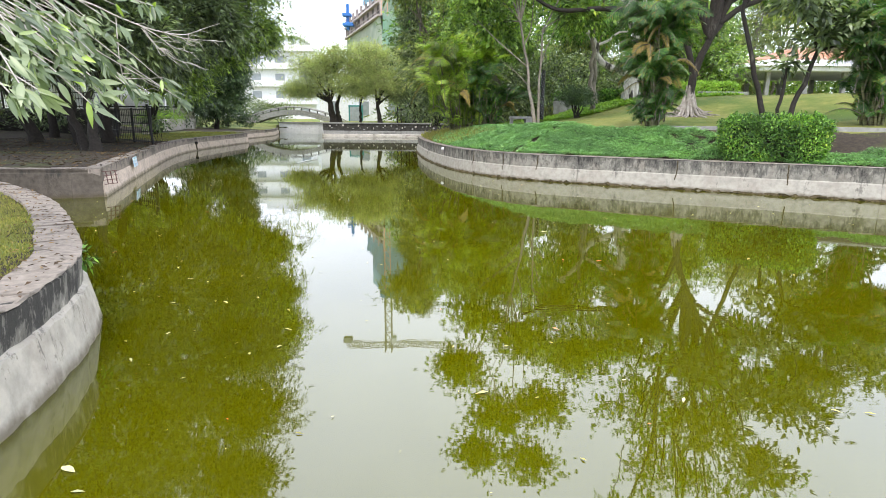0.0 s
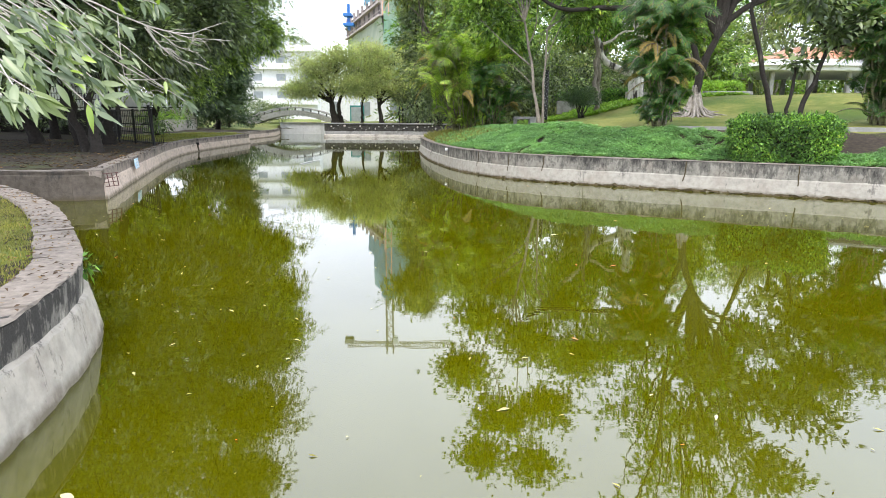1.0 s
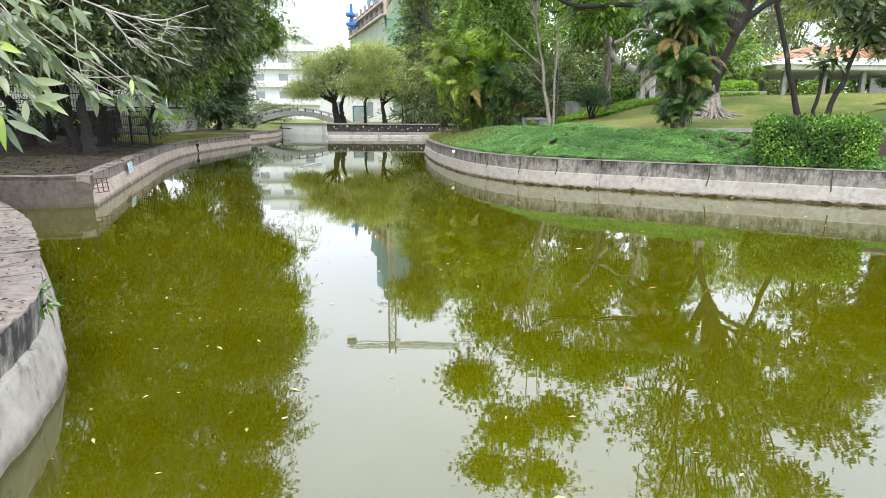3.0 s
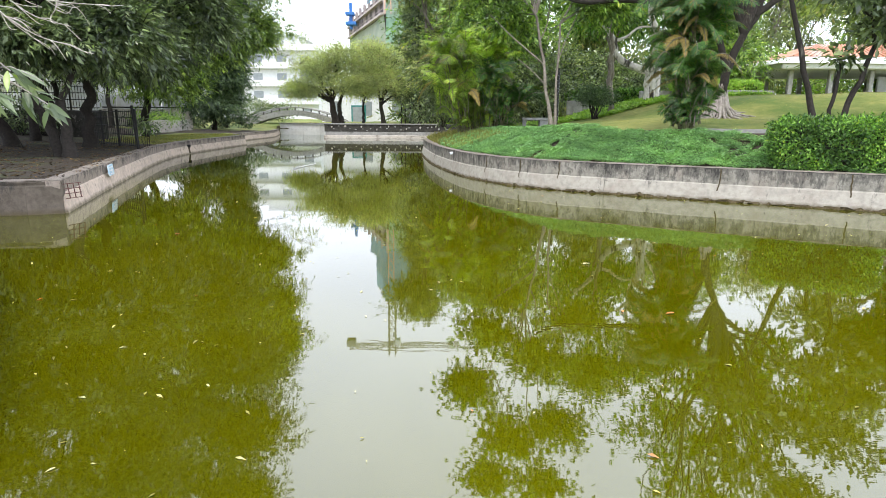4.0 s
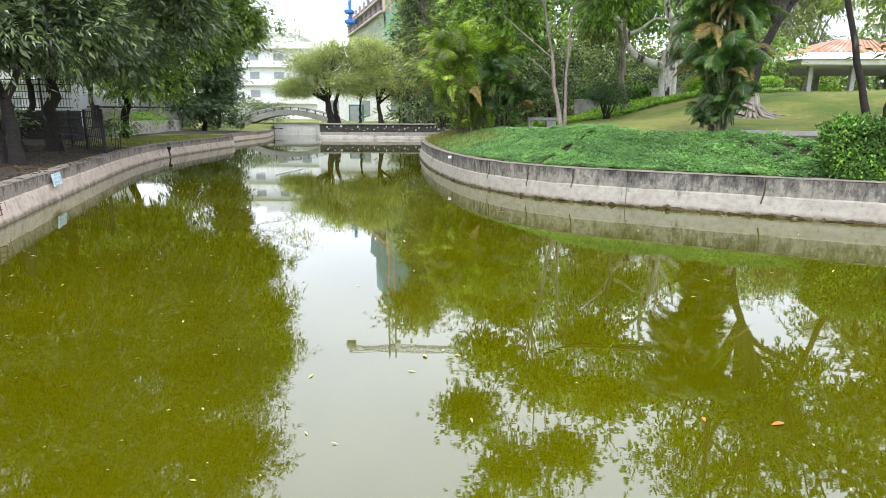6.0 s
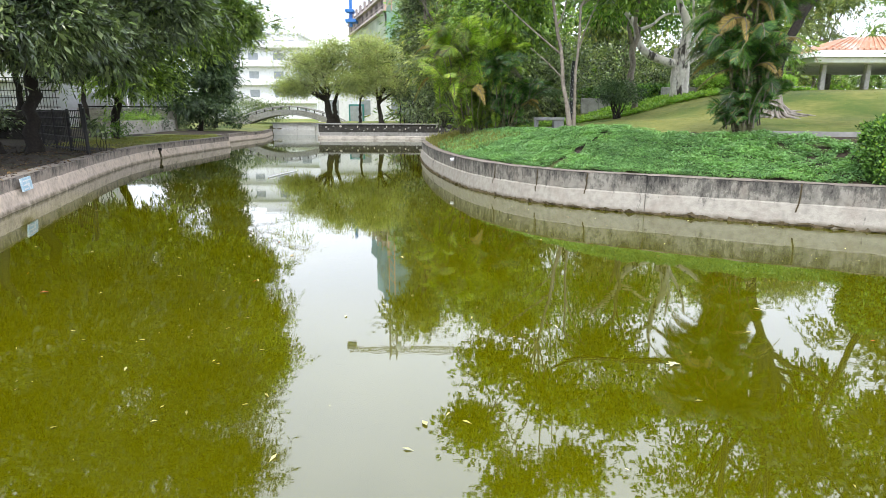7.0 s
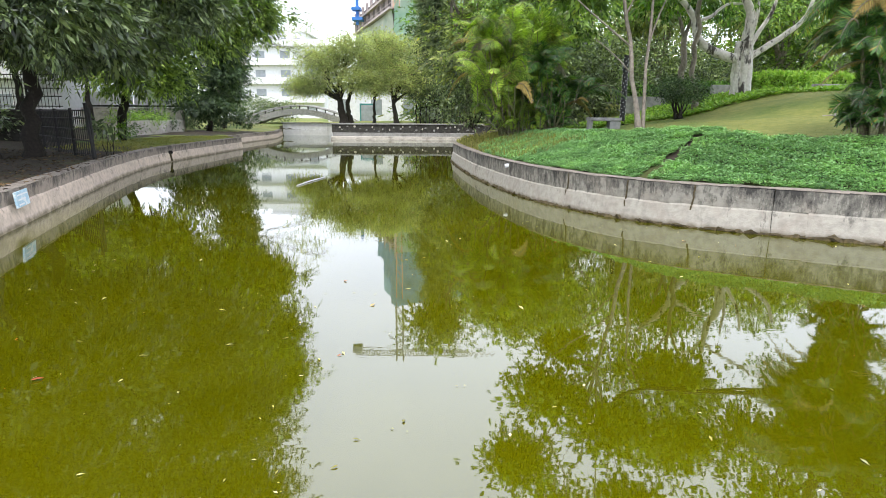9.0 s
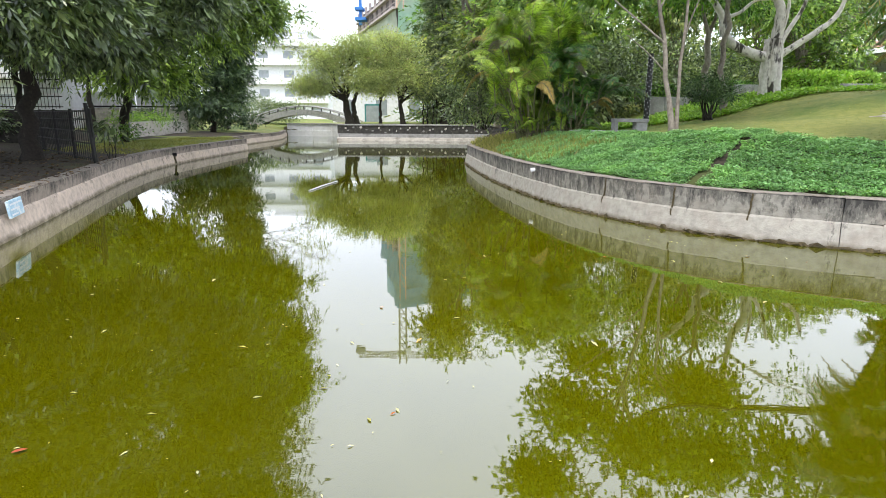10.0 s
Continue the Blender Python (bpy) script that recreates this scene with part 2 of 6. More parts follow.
def lone_leaf():
    m = Nodes("single_floating_leaf")
    col = m.ramp(m.put("ObjectInfo").outputs["Random"], [(0.0, (0.42, 0.40, 0.10)), (0.45, (0.56, 0.54, 0.24)), (0.75, (0.50, 0.36, 0.08)), (0.93, (0.45, 0.13, 0.03))])
    col = m.mix(m.noise(m.coords(), 30, 4), col, m.mix(0.5, col, (0.25, 0.2, 0.1)))
    return m.done(m.put("BsdfPrincipled", {"Base Color": col, "Roughness": 0.55}).outputs[0])


MAT_FLOATONE = lone_leaf()
# wide range: near-black inner shade and grey glints are put into the leaf colour
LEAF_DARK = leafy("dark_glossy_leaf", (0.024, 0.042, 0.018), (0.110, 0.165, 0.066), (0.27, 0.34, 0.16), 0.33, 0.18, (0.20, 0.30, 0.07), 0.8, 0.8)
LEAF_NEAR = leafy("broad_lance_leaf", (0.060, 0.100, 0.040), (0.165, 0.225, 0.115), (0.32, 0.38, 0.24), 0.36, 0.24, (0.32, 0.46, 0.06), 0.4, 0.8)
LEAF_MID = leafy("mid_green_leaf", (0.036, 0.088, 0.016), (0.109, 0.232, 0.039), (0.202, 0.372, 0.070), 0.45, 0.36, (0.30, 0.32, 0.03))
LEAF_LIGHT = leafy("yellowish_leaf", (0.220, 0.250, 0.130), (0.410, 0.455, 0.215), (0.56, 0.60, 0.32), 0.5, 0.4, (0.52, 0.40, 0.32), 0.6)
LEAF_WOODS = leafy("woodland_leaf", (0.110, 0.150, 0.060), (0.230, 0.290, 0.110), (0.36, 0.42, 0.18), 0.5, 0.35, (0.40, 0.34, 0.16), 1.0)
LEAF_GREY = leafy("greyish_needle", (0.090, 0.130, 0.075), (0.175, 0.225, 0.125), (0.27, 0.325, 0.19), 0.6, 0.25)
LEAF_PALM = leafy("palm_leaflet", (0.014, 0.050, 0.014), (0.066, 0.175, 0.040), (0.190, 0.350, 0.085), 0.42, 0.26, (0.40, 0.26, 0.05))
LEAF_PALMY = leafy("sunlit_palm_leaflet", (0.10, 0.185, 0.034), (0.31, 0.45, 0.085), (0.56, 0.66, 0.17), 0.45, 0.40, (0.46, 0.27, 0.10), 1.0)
LEAF_PALMDEAD = leafy("withered_palm_leaflet", (0.24, 0.18, 0.06), (0.40, 0.29, 0.09), (0.54, 0.42, 0.14), 0.7, 0.15, None, 0.3)
LEAF_PALMGREY = leafy("dry_grey_leaflet", (0.20, 0.17, 0.16), (0.33, 0.29, 0.28), (0.46, 0.42, 0.40), 0.8, 0.1, None, 0.3)
LEAF_COVER = leafy("groundcover_leaf", (0.100, 0.200, 0.080), (0.225, 0.420, 0.165), (0.320, 0.540, 0.240), 0.55, 0.26, (0.36, 0.52, 0.20), 0.4, 0.2)
LEAF_COVERY = leafy("light_groundcover_leaf", (0.16, 0.29, 0.05), (0.27, 0.44, 0.075), (0.38, 0.56, 0.10), 0.5, 0.3, (0.45, 0.5, 0.12), 0.4)
# fresh green of another tree, raised for the sun on its crown
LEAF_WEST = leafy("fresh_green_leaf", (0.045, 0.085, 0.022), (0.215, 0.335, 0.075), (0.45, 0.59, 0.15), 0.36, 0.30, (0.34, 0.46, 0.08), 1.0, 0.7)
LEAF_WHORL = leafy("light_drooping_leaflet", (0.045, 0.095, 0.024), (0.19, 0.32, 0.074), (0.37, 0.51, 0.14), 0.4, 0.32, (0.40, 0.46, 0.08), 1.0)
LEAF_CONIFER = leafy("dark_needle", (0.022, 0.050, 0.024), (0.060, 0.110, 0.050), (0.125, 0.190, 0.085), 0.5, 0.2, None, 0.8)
# lowered for the shadow gaps between hedge leaves
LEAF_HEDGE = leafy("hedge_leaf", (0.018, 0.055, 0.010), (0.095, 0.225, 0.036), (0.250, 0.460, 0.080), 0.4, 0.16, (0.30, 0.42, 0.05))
LEAF_GRASS = leafy("grass_blade", (0.14, 0.155, 0.037), (0.24, 0.24, 0.065), (0.36, 0.33, 0.115), 0.7, 0.3, (0.40, 0.30, 0.14), 0.4)


# ---- mesh helpers ----
def mesh_of(name, verts, faces):
    """A mesh from arrays: verts n x 3, faces n x 3 or n x 4."""
    verts, faces = np.asarray(verts, dtype=np.float32), np.asarray(faces, dtype=np.int32)
    me = bpy.data.meshes.new(name)
    me.vertices.add(len(verts))
    me.vertices.foreach_set("co", verts.ravel())
    k = faces.shape[1]
    me.loops.add(faces.size)
    me.loops.foreach_set("vertex_index", faces.ravel())
    me.polygons.add(len(faces))
    me.polygons.foreach_set("loop_start", np.arange(0, faces.size, k, dtype=np.int32))
    me.update(calc_edges=True)
    return me


def thing(name, me=None, mat=None, label="", category="", group="", kind=""):
    ob = new(name, me)
    if me and mat:
        me.materials.append(mat)
    return tagged(ob, label, category, group, kind)


def part_mesh(name, me, mat, parent, label="", kind=""):
    ob = thing(name, me, mat, label, kind=kind)
    ob.parent = parent
    return ob


def part(name, bm, mat, parent, label="", smooth=False):
    me = bpy.data.meshes.new(name)
    bm.to_mesh(me)
    bm.free()
    if smooth:
        me.polygons.foreach_set("use_smooth", [True] * len(me.polygons))
    return part_mesh(name, me, mat, parent, label)


def box(bm, lo, hi, bevel=0.0):
    """A box between two corners, its edges rounded a little."""
    g = bmesh.ops.create_cube(bm, size=1)["verts"]
    size = [b - a for a, b in zip(lo, hi)]
    bmesh.ops.scale(bm, vec=size, verts=g)
    bmesh.ops.translate(bm, vec=[(a + b) / 2 for a, b in zip(lo, hi)], verts=g)
    if bevel:
        edges = list({e for v in g for e in v.link_edges})
        bmesh.ops.bevel(bm, geom=edges, offset=bevel, segments=1, affect="EDGES")
    return bm


def beam(bm, a, b, w, h=None):
    """A bar of square section from a to b."""
    a, b = Vector(a), Vector(b)
    h = h or w
    q = (b - a).to_track_quat("Z", "Y").to_matrix().to_4x4()
    m = Matrix.Translation((a + b) / 2) @ q @ Matrix.Diagonal((w, h, (b - a).length, 1))
    bmesh.ops.create_cube(bm, size=1, matrix=m)
    return bm


def tube(points, radii, sides=8, flare=None):
    """Verts and quads of a round limb along points."""
    p = np.asarray(points, dtype=float)
    n = len(p)
    tang = np.gradient(p, axis=0)
    tang /= np.linalg.norm(tang, axis=1)[:, None] + 1e-9
    ref = np.array([0.31, 0.95, 0.05])
    u = np.cross(tang, ref)
    u /= np.linalg.norm(u, axis=1)[:, None] + 1e-9
    w = np.cross(tang, u)
    ang = np.linspace(0, 2 * np.pi, sides, endpoint=False)
    r = np.asarray(radii, dtype=float)[:, None, None]
    ring = u[:, None, :] * np.cos(ang)[None, :, None] + w[:, None, :] * np.sin(ang)[None, :, None]
    wob = 1 + 0.10 * np.sin(3 * ang + 1.3)[None, :, None] * np.cos(np.arange(n) * 1.7)[:, None, None]
    v = (p[:, None, :] + ring * r * wob).reshape(-1, 3)
    i, j = np.meshgrid(np.arange(n - 1), np.arange(sides), indexing="ij")
    k = (j + 1) % sides
    f = np.stack([i * sides + j, i * sides + k, (i + 1) * sides + k, (i + 1) * sides + j], -1).reshape(-1, 4)
    return v, f


def merged(pieces):
    vs, fs, base = [], [], 0
    for v, f in pieces:
        vs.append(v)
        fs.append(f + base)
        base += len(v)
    return np.concatenate(vs), np.concatenate(fs)


def smooth_mesh(me):
    me.polygons.foreach_set("use_smooth", np.ones(len(me.polygons), dtype=bool))
    return me


def bent(a, b, rng, n=7, sag=0.0, wobble=0.08):
    """A bent way from a to b."""
    a, b = np.asarray(a, float), np.asarray(b, float)
    s = np.linspace(0, 1, n)[:, None]
    length = np.linalg.norm(b - a)
    off = rng.normal(0, wobble * length, (n, 3)) * np.sin(s * np.pi) * 0.5
    off[:, 2] *= 0.5
    p = a + (b - a) * s + off
    p[:, 2] += sag * length * np.sin(s[:, 0] * np.pi)
    return p


def rows_norm(v):
    return v / (np.linalg.norm(v, axis=1)[:, None] + 1e-9)


def leaves(p, axis, up, length, width, fold=0.18):
    """One folded leaf, base at p, per row."""
    axis = rows_norm(axis)
    side = rows_norm(np.cross(axis, up))
    nrm = np.cross(side, axis)
    L, W = np.asarray(length)[:, None], np.asarray(width)[:, None]
    base, tip = p, p + axis * L - nrm * L * 0.12
    mid = p + axis * L * 0.45 - nrm * W * fold
    lf = p + axis * L * 0.42 + side * W * 0.5 + nrm * W * fold * 0.6
    rt = p + axis * L * 0.42 - side * W * 0.5 + nrm * W * fold * 0.6
    n = len(p)
    v = np.stack([base, mid, tip, lf, rt], 1).reshape(-1, 3)
    o = np.arange(n)[:, None] * 5
    f = np.concatenate([o + np.array([[0, 1, 3]]), o + np.array([[1, 2, 3]]), o + np.array([[0, 4, 1]]), o + np.array([[1, 4, 2]])], 0)
    return v, f


def lance_leaves(p, axis, up, length, width, curl):
    """Long leaves with a rounded outline, folded along the midrib and bent down at the tip."""
    axis = rows_norm(axis)
    side = rows_norm(np.cross(axis, up))
    nrm = np.cross(side, axis)
    st = np.array([0.0, 0.12, 0.3, 0.5, 0.7, 0.87, 1.0])
    wd = np.array([0.06, 0.55, 0.95, 1.0, 0.75, 0.36, 0.02])
    n, k = len(p), len(st)
    L, W, C = np.asarray(length)[:, None, None], np.asarray(width)[:, None, None], np.asarray(curl)[:, None, None]
    mid = p[:, None] + axis[:, None] * L * st[None, :, None] - nrm[:, None] * L * C * (st ** 2)[None, :, None]
    half = side[:, None] * W * 0.5 * wd[None, :, None]
    lift = nrm[:, None] * W * 0.12 * wd[None, :, None]
    v = np.stack([mid - half + lift, mid, mid + half + lift], 2).reshape(-1, 3)
    o = (np.arange(n) * k * 3)[:, None, None] + (np.arange(k - 1) * 3)[None, :, None]
    q = np.array([[0, 1, 4, 3], [1, 2, 5, 4]])
    f = (o[..., None] + q[None, None]).reshape(-1, 4)
    return v, f


def smooth_way(pts, m=5):
    """A Catmull-Rom line through the points."""
    p = np.asarray(pts, float)
    e = np.concatenate([[2 * p[0] - p[1]], p, [2 * p[-1] - p[-2]]])
    out = []
    for i in range(len(p) - 1):
        a, b, c, d = e[i:i + 4]
        for t in np.linspace(0, 1, m, endpoint=False):
            out.append(0.5 * (2 * b + (c - a) * t + (2 * a - 5 * b + 4 * c - d) * t * t + (3 * b - a - 3 * c + d) * t ** 3))
    return np.array(out + [p[-1]])


def flat_leaves(p, axis, up, length, width):
    """One plain rhombic leaf of two triangles per row."""
    axis = rows_norm(axis)
    side = rows_norm(np.cross(axis, up))
    L, W = np.asarray(length)[:, None], np.asarray(width)[:, None]
    v = np.stack([p, p + axis * L * 0.45 + side * W * 0.5, p + axis * L, p + axis * L * 0.45 - side * W * 0.5], 1).reshape(-1, 3)
    f = np.arange(len(p) * 4).reshape(-1, 4)
    return v, f


def crown_points(blobs, rng, clump=0.5, per=26, hollow=0.45):
    """Leaf bases in clumps spread through ellipsoids, with the way out from the clump."""
    ps, outs = [], []
    for cx, cy, cz, rx, ry, rz, n in blobs:
        k = max(4, n // per)
        d = rows_norm(rng.normal(size=(k, 3)))
        r = hollow + (1 - hollow) * rng.random(k) ** 0.7
        r *= 0.86 + 0.3 * np.sin(d[:, 0] * 5 + cx) * np.cos(d[:, 2] * 4 + d[:, 1] * 3 + cy)
        c = np.array([cx, cy, cz]) + d * r[:, None] * np.array([rx, ry, rz])
        idx = rng.integers(0, k, n)
        sz = (clump * (0.6 + 0.8 * rng.random(k)))[idx][:, None]
        off = rng.normal(size=(n, 3)) * sz * np.array([1, 1, 0.55])
        ps.append(c[idx] + off)
        outs.append(d[idx] * 0.55 + off / (sz + 1e-6) * 0.5)
    return np.concatenate(ps), np.concatenate(outs)


def crown(blobs, mat, parent, rng, size=0.16, slim=0.36, droop=0.5, clump=0.5, per=26, hollow=0.45, folded=False, name="crown", spray=0, whorl=0):
    """Single leaves in clumps; with spray, leaves in two ranks along short hanging twigs; with whorl, leaflets that droop round a stalk's tip."""
    if spray:
        few = [b[:6] + (max(6, b[6] // spray),) for b in blobs]
        p, o = crown_points(few, rng, clump, max(3, per // 4), hollow)
        m = len(p)
        way = o + rng.normal(0, 0.35, (m, 3))
        way[:, 2] -= droop * (0.2 + rng.random(m))
        way = rows_norm(way)
        side = rows_norm(np.cross(way, rng.normal(0, 0.35, (m, 3)) + np.array([0, 0, 1.0])))
        reach = size * rng.uniform(1.2, 2.2, m)
        j = np.tile(np.arange(spray), m)
        q = np.repeat(np.arange(m), spray)
        s = (j / (spray - 1.0))[:, None]
        base = p[q] + way[q] * reach[q][:, None] * s - np.array([0, 0, 0.30]) * reach[q][:, None] * s ** 2
        sgn = np.where(j % 2 == 0, 1.0, -1.0)[:, None]
        axis = way[q] * (0.35 + 0.6 * s) + side[q] * sgn * 0.85 * (1.05 - s) + rng.normal(0, 0.26, (len(q), 3)) - np.array([0, 0, 0.24])
        up = np.cross(side[q], way[q]) + rng.normal(0, 0.3, (len(q), 3))
        up *= np.where(up[:, 2:] < 0, -1, 1)
        p = base
    elif whorl:
        few = [b[:6] + (max(6, b[6] // whorl),) for b in blobs]
        p, o = crown_points(few, rng, clump, max(3, per // 5), hollow)
        q = np.repeat(np.arange(len(p)), whorl)
        ang = np.tile(np.arange(whorl) * 2 * np.pi / whorl, len(p)) + rng.uniform(0, 6.28, len(p))[q]
        tip = (rng.normal(0, 0.3, (len(p), 3)) + o * 0.25)[q]
        axis = np.stack([np.cos(ang), np.sin(ang), -droop * (0.5 + 0.8 * rng.random(len(q)))], 1) + tip
        p = p[q]
        up = np.array([0, 0, 1.0]) + rng.normal(0, 0.12, (len(q), 3))
    else:
        p, o = crown_points(blobs, rng, clump, per, hollow)
        axis = o + rng.normal(0, 0.45, (len(p), 3))
        axis[:, 2] -= droop * (0.5 + rng.random(len(p)))
        up = rng.normal(0, 0.5, (len(p), 3)) + np.array([0, 0, 1.0])
    n = len(p)
    L = size * (0.6 + 0.8 * rng.random(n))
    maker = leaves if folded else flat_leaves
    v, f = maker(p, axis, up, L, L * slim * (0.8 + 0.4 * rng.random(n)))
    return part_mesh(name, mesh_of(name, v, f), mat, parent, kind="stuff")


def limb_set(start, blobs, r, bark, parent, rng, twigs=5, sides=7, sag=0.05):
    """One limb with twigs for every blob of the crown."""
    for cx, cy, cz, rx, ry, rz, n in blobs:
        end = np.array([cx, cy, cz + rz * 0.2])
        way = bent(start, end, rng, 8, sag)
        pieces = [tube(way, np.linspace(r, r * 0.25, 8), sides)]
        for t in range(twigs):
            s = way[rng.integers(2, 8)]
            d = rows_norm(rng.normal(size=(1, 3)))[0] * np.array([rx, ry, rz]) * 0.85
            pieces.append(tube(bent(s, end + d, rng, 5, 0.03), np.linspace(r * 0.35, r * 0.08, 5), 5))
        part_mesh("limb", smooth_mesh(mesh_of("limb", *merged(pieces))), bark, parent)


def trunk_part(base, top, r0, r1, bark, parent, rng, flare=1.5, wobble=0.05, sides=10, name="trunk"):
    way = bent(base, top, rng, 9, 0, wobble)
    rad = np.linspace(r0, r1, 9)
    rad[0] *= flare
    rad[1] *= 1 + (flare - 1) * 0.35
    me = smooth_mesh(mesh_of(name, *tube(way, rad, sides)))
    return part_mesh(name, me, bark, parent)


# ---- plan of the pond ----
RIGHT = [(20, -26), (22, -6), (20.5, 5), (17, 10.3), (13.8, 12.95), (11.2, 14.6), (9.45, 15.65), (6.95, 17.0), (4.3, 18.5), (2.95, 19.3),
         (2.1, 20.1), (1.5, 20.95), (1.0, 21.9), (0.5, 23.0), (0.15, 24.2), (-0.38, 26.5), (-0.85, 29.2), (-1.3, 33.0), (-1.6, 36.6)]
FARRIGHT = [(-1.6, 36.6), (-1.0, 38.6), (2.5, 43.5), (7.0, 53.0), (7.5, 62.2)]
FAR = [(7.5, 62.2), (-12.4, 62.2), (-12.4, 72.3), (-19.6, 71.9)]
FARLEFT = [(-19.6, 71.9), (-18.3, 66.0), (-17.5, 62.0), (-17.7, 54.0), (-16.8, 47.6), (-14.9, 45.8)]
LEFT = [(-14.9, 45.8), (-14.75, 40.5), (-14.5, 35.0), (-13.9, 31.4), (-12.75, 27.2), (-11.3, 22.9), (-9.9, 18.7), (-8.38, 14.4)]
NOOK = [(-8.38, 14.4), (-9.2, 14.05), (-10.3, 14.0), (-11.6, 14.0), (-11.3, 13.2)]
NEAR = [(-11.3, 13.2), (-9.6, 12.1), (-7.8, 10.6), (-6.1, 9.0), (-4.9, 7.5), (-4.0, 6.2), (-3.42, 5.35), (-3.16, 4.75), (-3.0, 4.2), (-2.87, 3.6),
        (-2.77, 3.0), (-2.66, 2.0), (-2.6, 0.0), (-2.8, -6.0), (-3.4, -26)]
BACK = [(-3.4, -26), (20, -26)]


def softened(line, rounds=2):
    """Rounds a plan line by cutting corners; its ends stay."""
    p = [np.array(q, float) for q in line]
    for _ in range(rounds):
        q = [p[0]]
        for a, b in zip(p, p[1:]):
            q += [a * 0.75 + b * 0.25, a * 0.25 + b * 0.75]
        p = [*q[:1], *q[2:-1], p[-1]] if len(q) > 3 else p
        p[-1] = q[-1] * 0 + np.array(line[-1], float)
    return np.array(p)


SOFT = {"right": softened(RIGHT), "farright": softened(FARRIGHT), "far": np.array(FAR, float), "farleft": softened(FARLEFT),
        "left": softened(LEFT), "nook": softened(NOOK, 1), "near": softened(NEAR), "back": np.array(BACK, float)}
SHORE = np.concatenate([SOFT[k][:-1] for k in ("right", "farright", "far", "farleft", "left", "nook", "near", "back")])


def dist_to(line, x, y):
    d = np.full(np.shape(x), 1e9)
    for (ax, ay), (bx, by) in zip(line, line[1:]):
        dx, dy = bx - ax, by - ay
        s = np.clip(((x - ax) * dx + (y - ay) * dy) / (dx * dx + dy * dy + 1e-12), 0, 1)
        d = np.minimum(d, np.hypot(x - ax - s * dx, y - ay - s * dy))
    return d


def in_pond(x, y):
    inside = np.zeros(np.shape(x), bool)
    for (ax, ay), (bx, by) in zip(SHORE, np.roll(SHORE, -1, 0)):
        hit = ((ay > y) != (by > y)) & (x < (bx - ax) * (y - ay) / (by - ay + 1e-12) + ax)
        inside ^= hit
    return inside


def shore_dist(x, y):
    d = dist_to(np.concatenate([SHORE, SHORE[:1]]), x, y)
    return np.where(in_pond(x, y), -d, d)


def bank_z(x, y):
    """Height of the land, away from the pond."""
    x, y = np.asarray(x, float), np.asarray(y, float)
    dr = dist_to(SOFT["right"], x, y)
    df = np.minimum(dist_to(SOFT["far"], x, y), dist_to(SOFT["farright"], x, y) * 1.5 + 12)
    dl = np.minimum(dist_to(SOFT["left"], x, y), dist_to(SOFT["farleft"], x, y))
    dn = np.minimum(dist_to(SOFT["near"], x, y), dist_to(SOFT["nook"], x, y))
    zr = np.interp(dr, [0, 0.35, 2.6, 4.5, 8, 11.5, 16, 23, 29, 60, 200], [0.78, 0.82, 1.60, 1.80, 2.14, 3.0, 3.38, 3.5, 2.95, 3.0, 4.5])
    slack = np.interp(y, [24, 34, 40], [1.0, 0.72, 0.6])
    slack = slack + (1 - slack) * np.clip((x - 4) / 4, 0, 1)
    zr = 0.78 + (zr - 0.78) * slack
    zl = np.interp(dl, [0, 3, 9, 40], [0.66, 0.74, 1.0, 1.4])
    zn = np.interp(dn, [0, 1, 6, 40], [0.70, 0.72, 0.8, 1.2])
    zf = np.interp(df, [0, 0.5, 40], [1.34, 1.36, 1.8])
    w = [1 / (d ** 6 + 0.02) for d in (dr, dl, dn, df)]
    z = sum(a * b for a, b in zip(w, (zr, zl, zn, zf))) / sum(w)
    return z + 0.03 * np.sin(x * 1.3 + y * 0.4) * np.cos(y * 0.9 - x * 0.3) * np.clip(dr - 1, 0, 1)


def ground_z(x, y):
    return float(bank_z(np.array([x]), np.array([y]))[0])


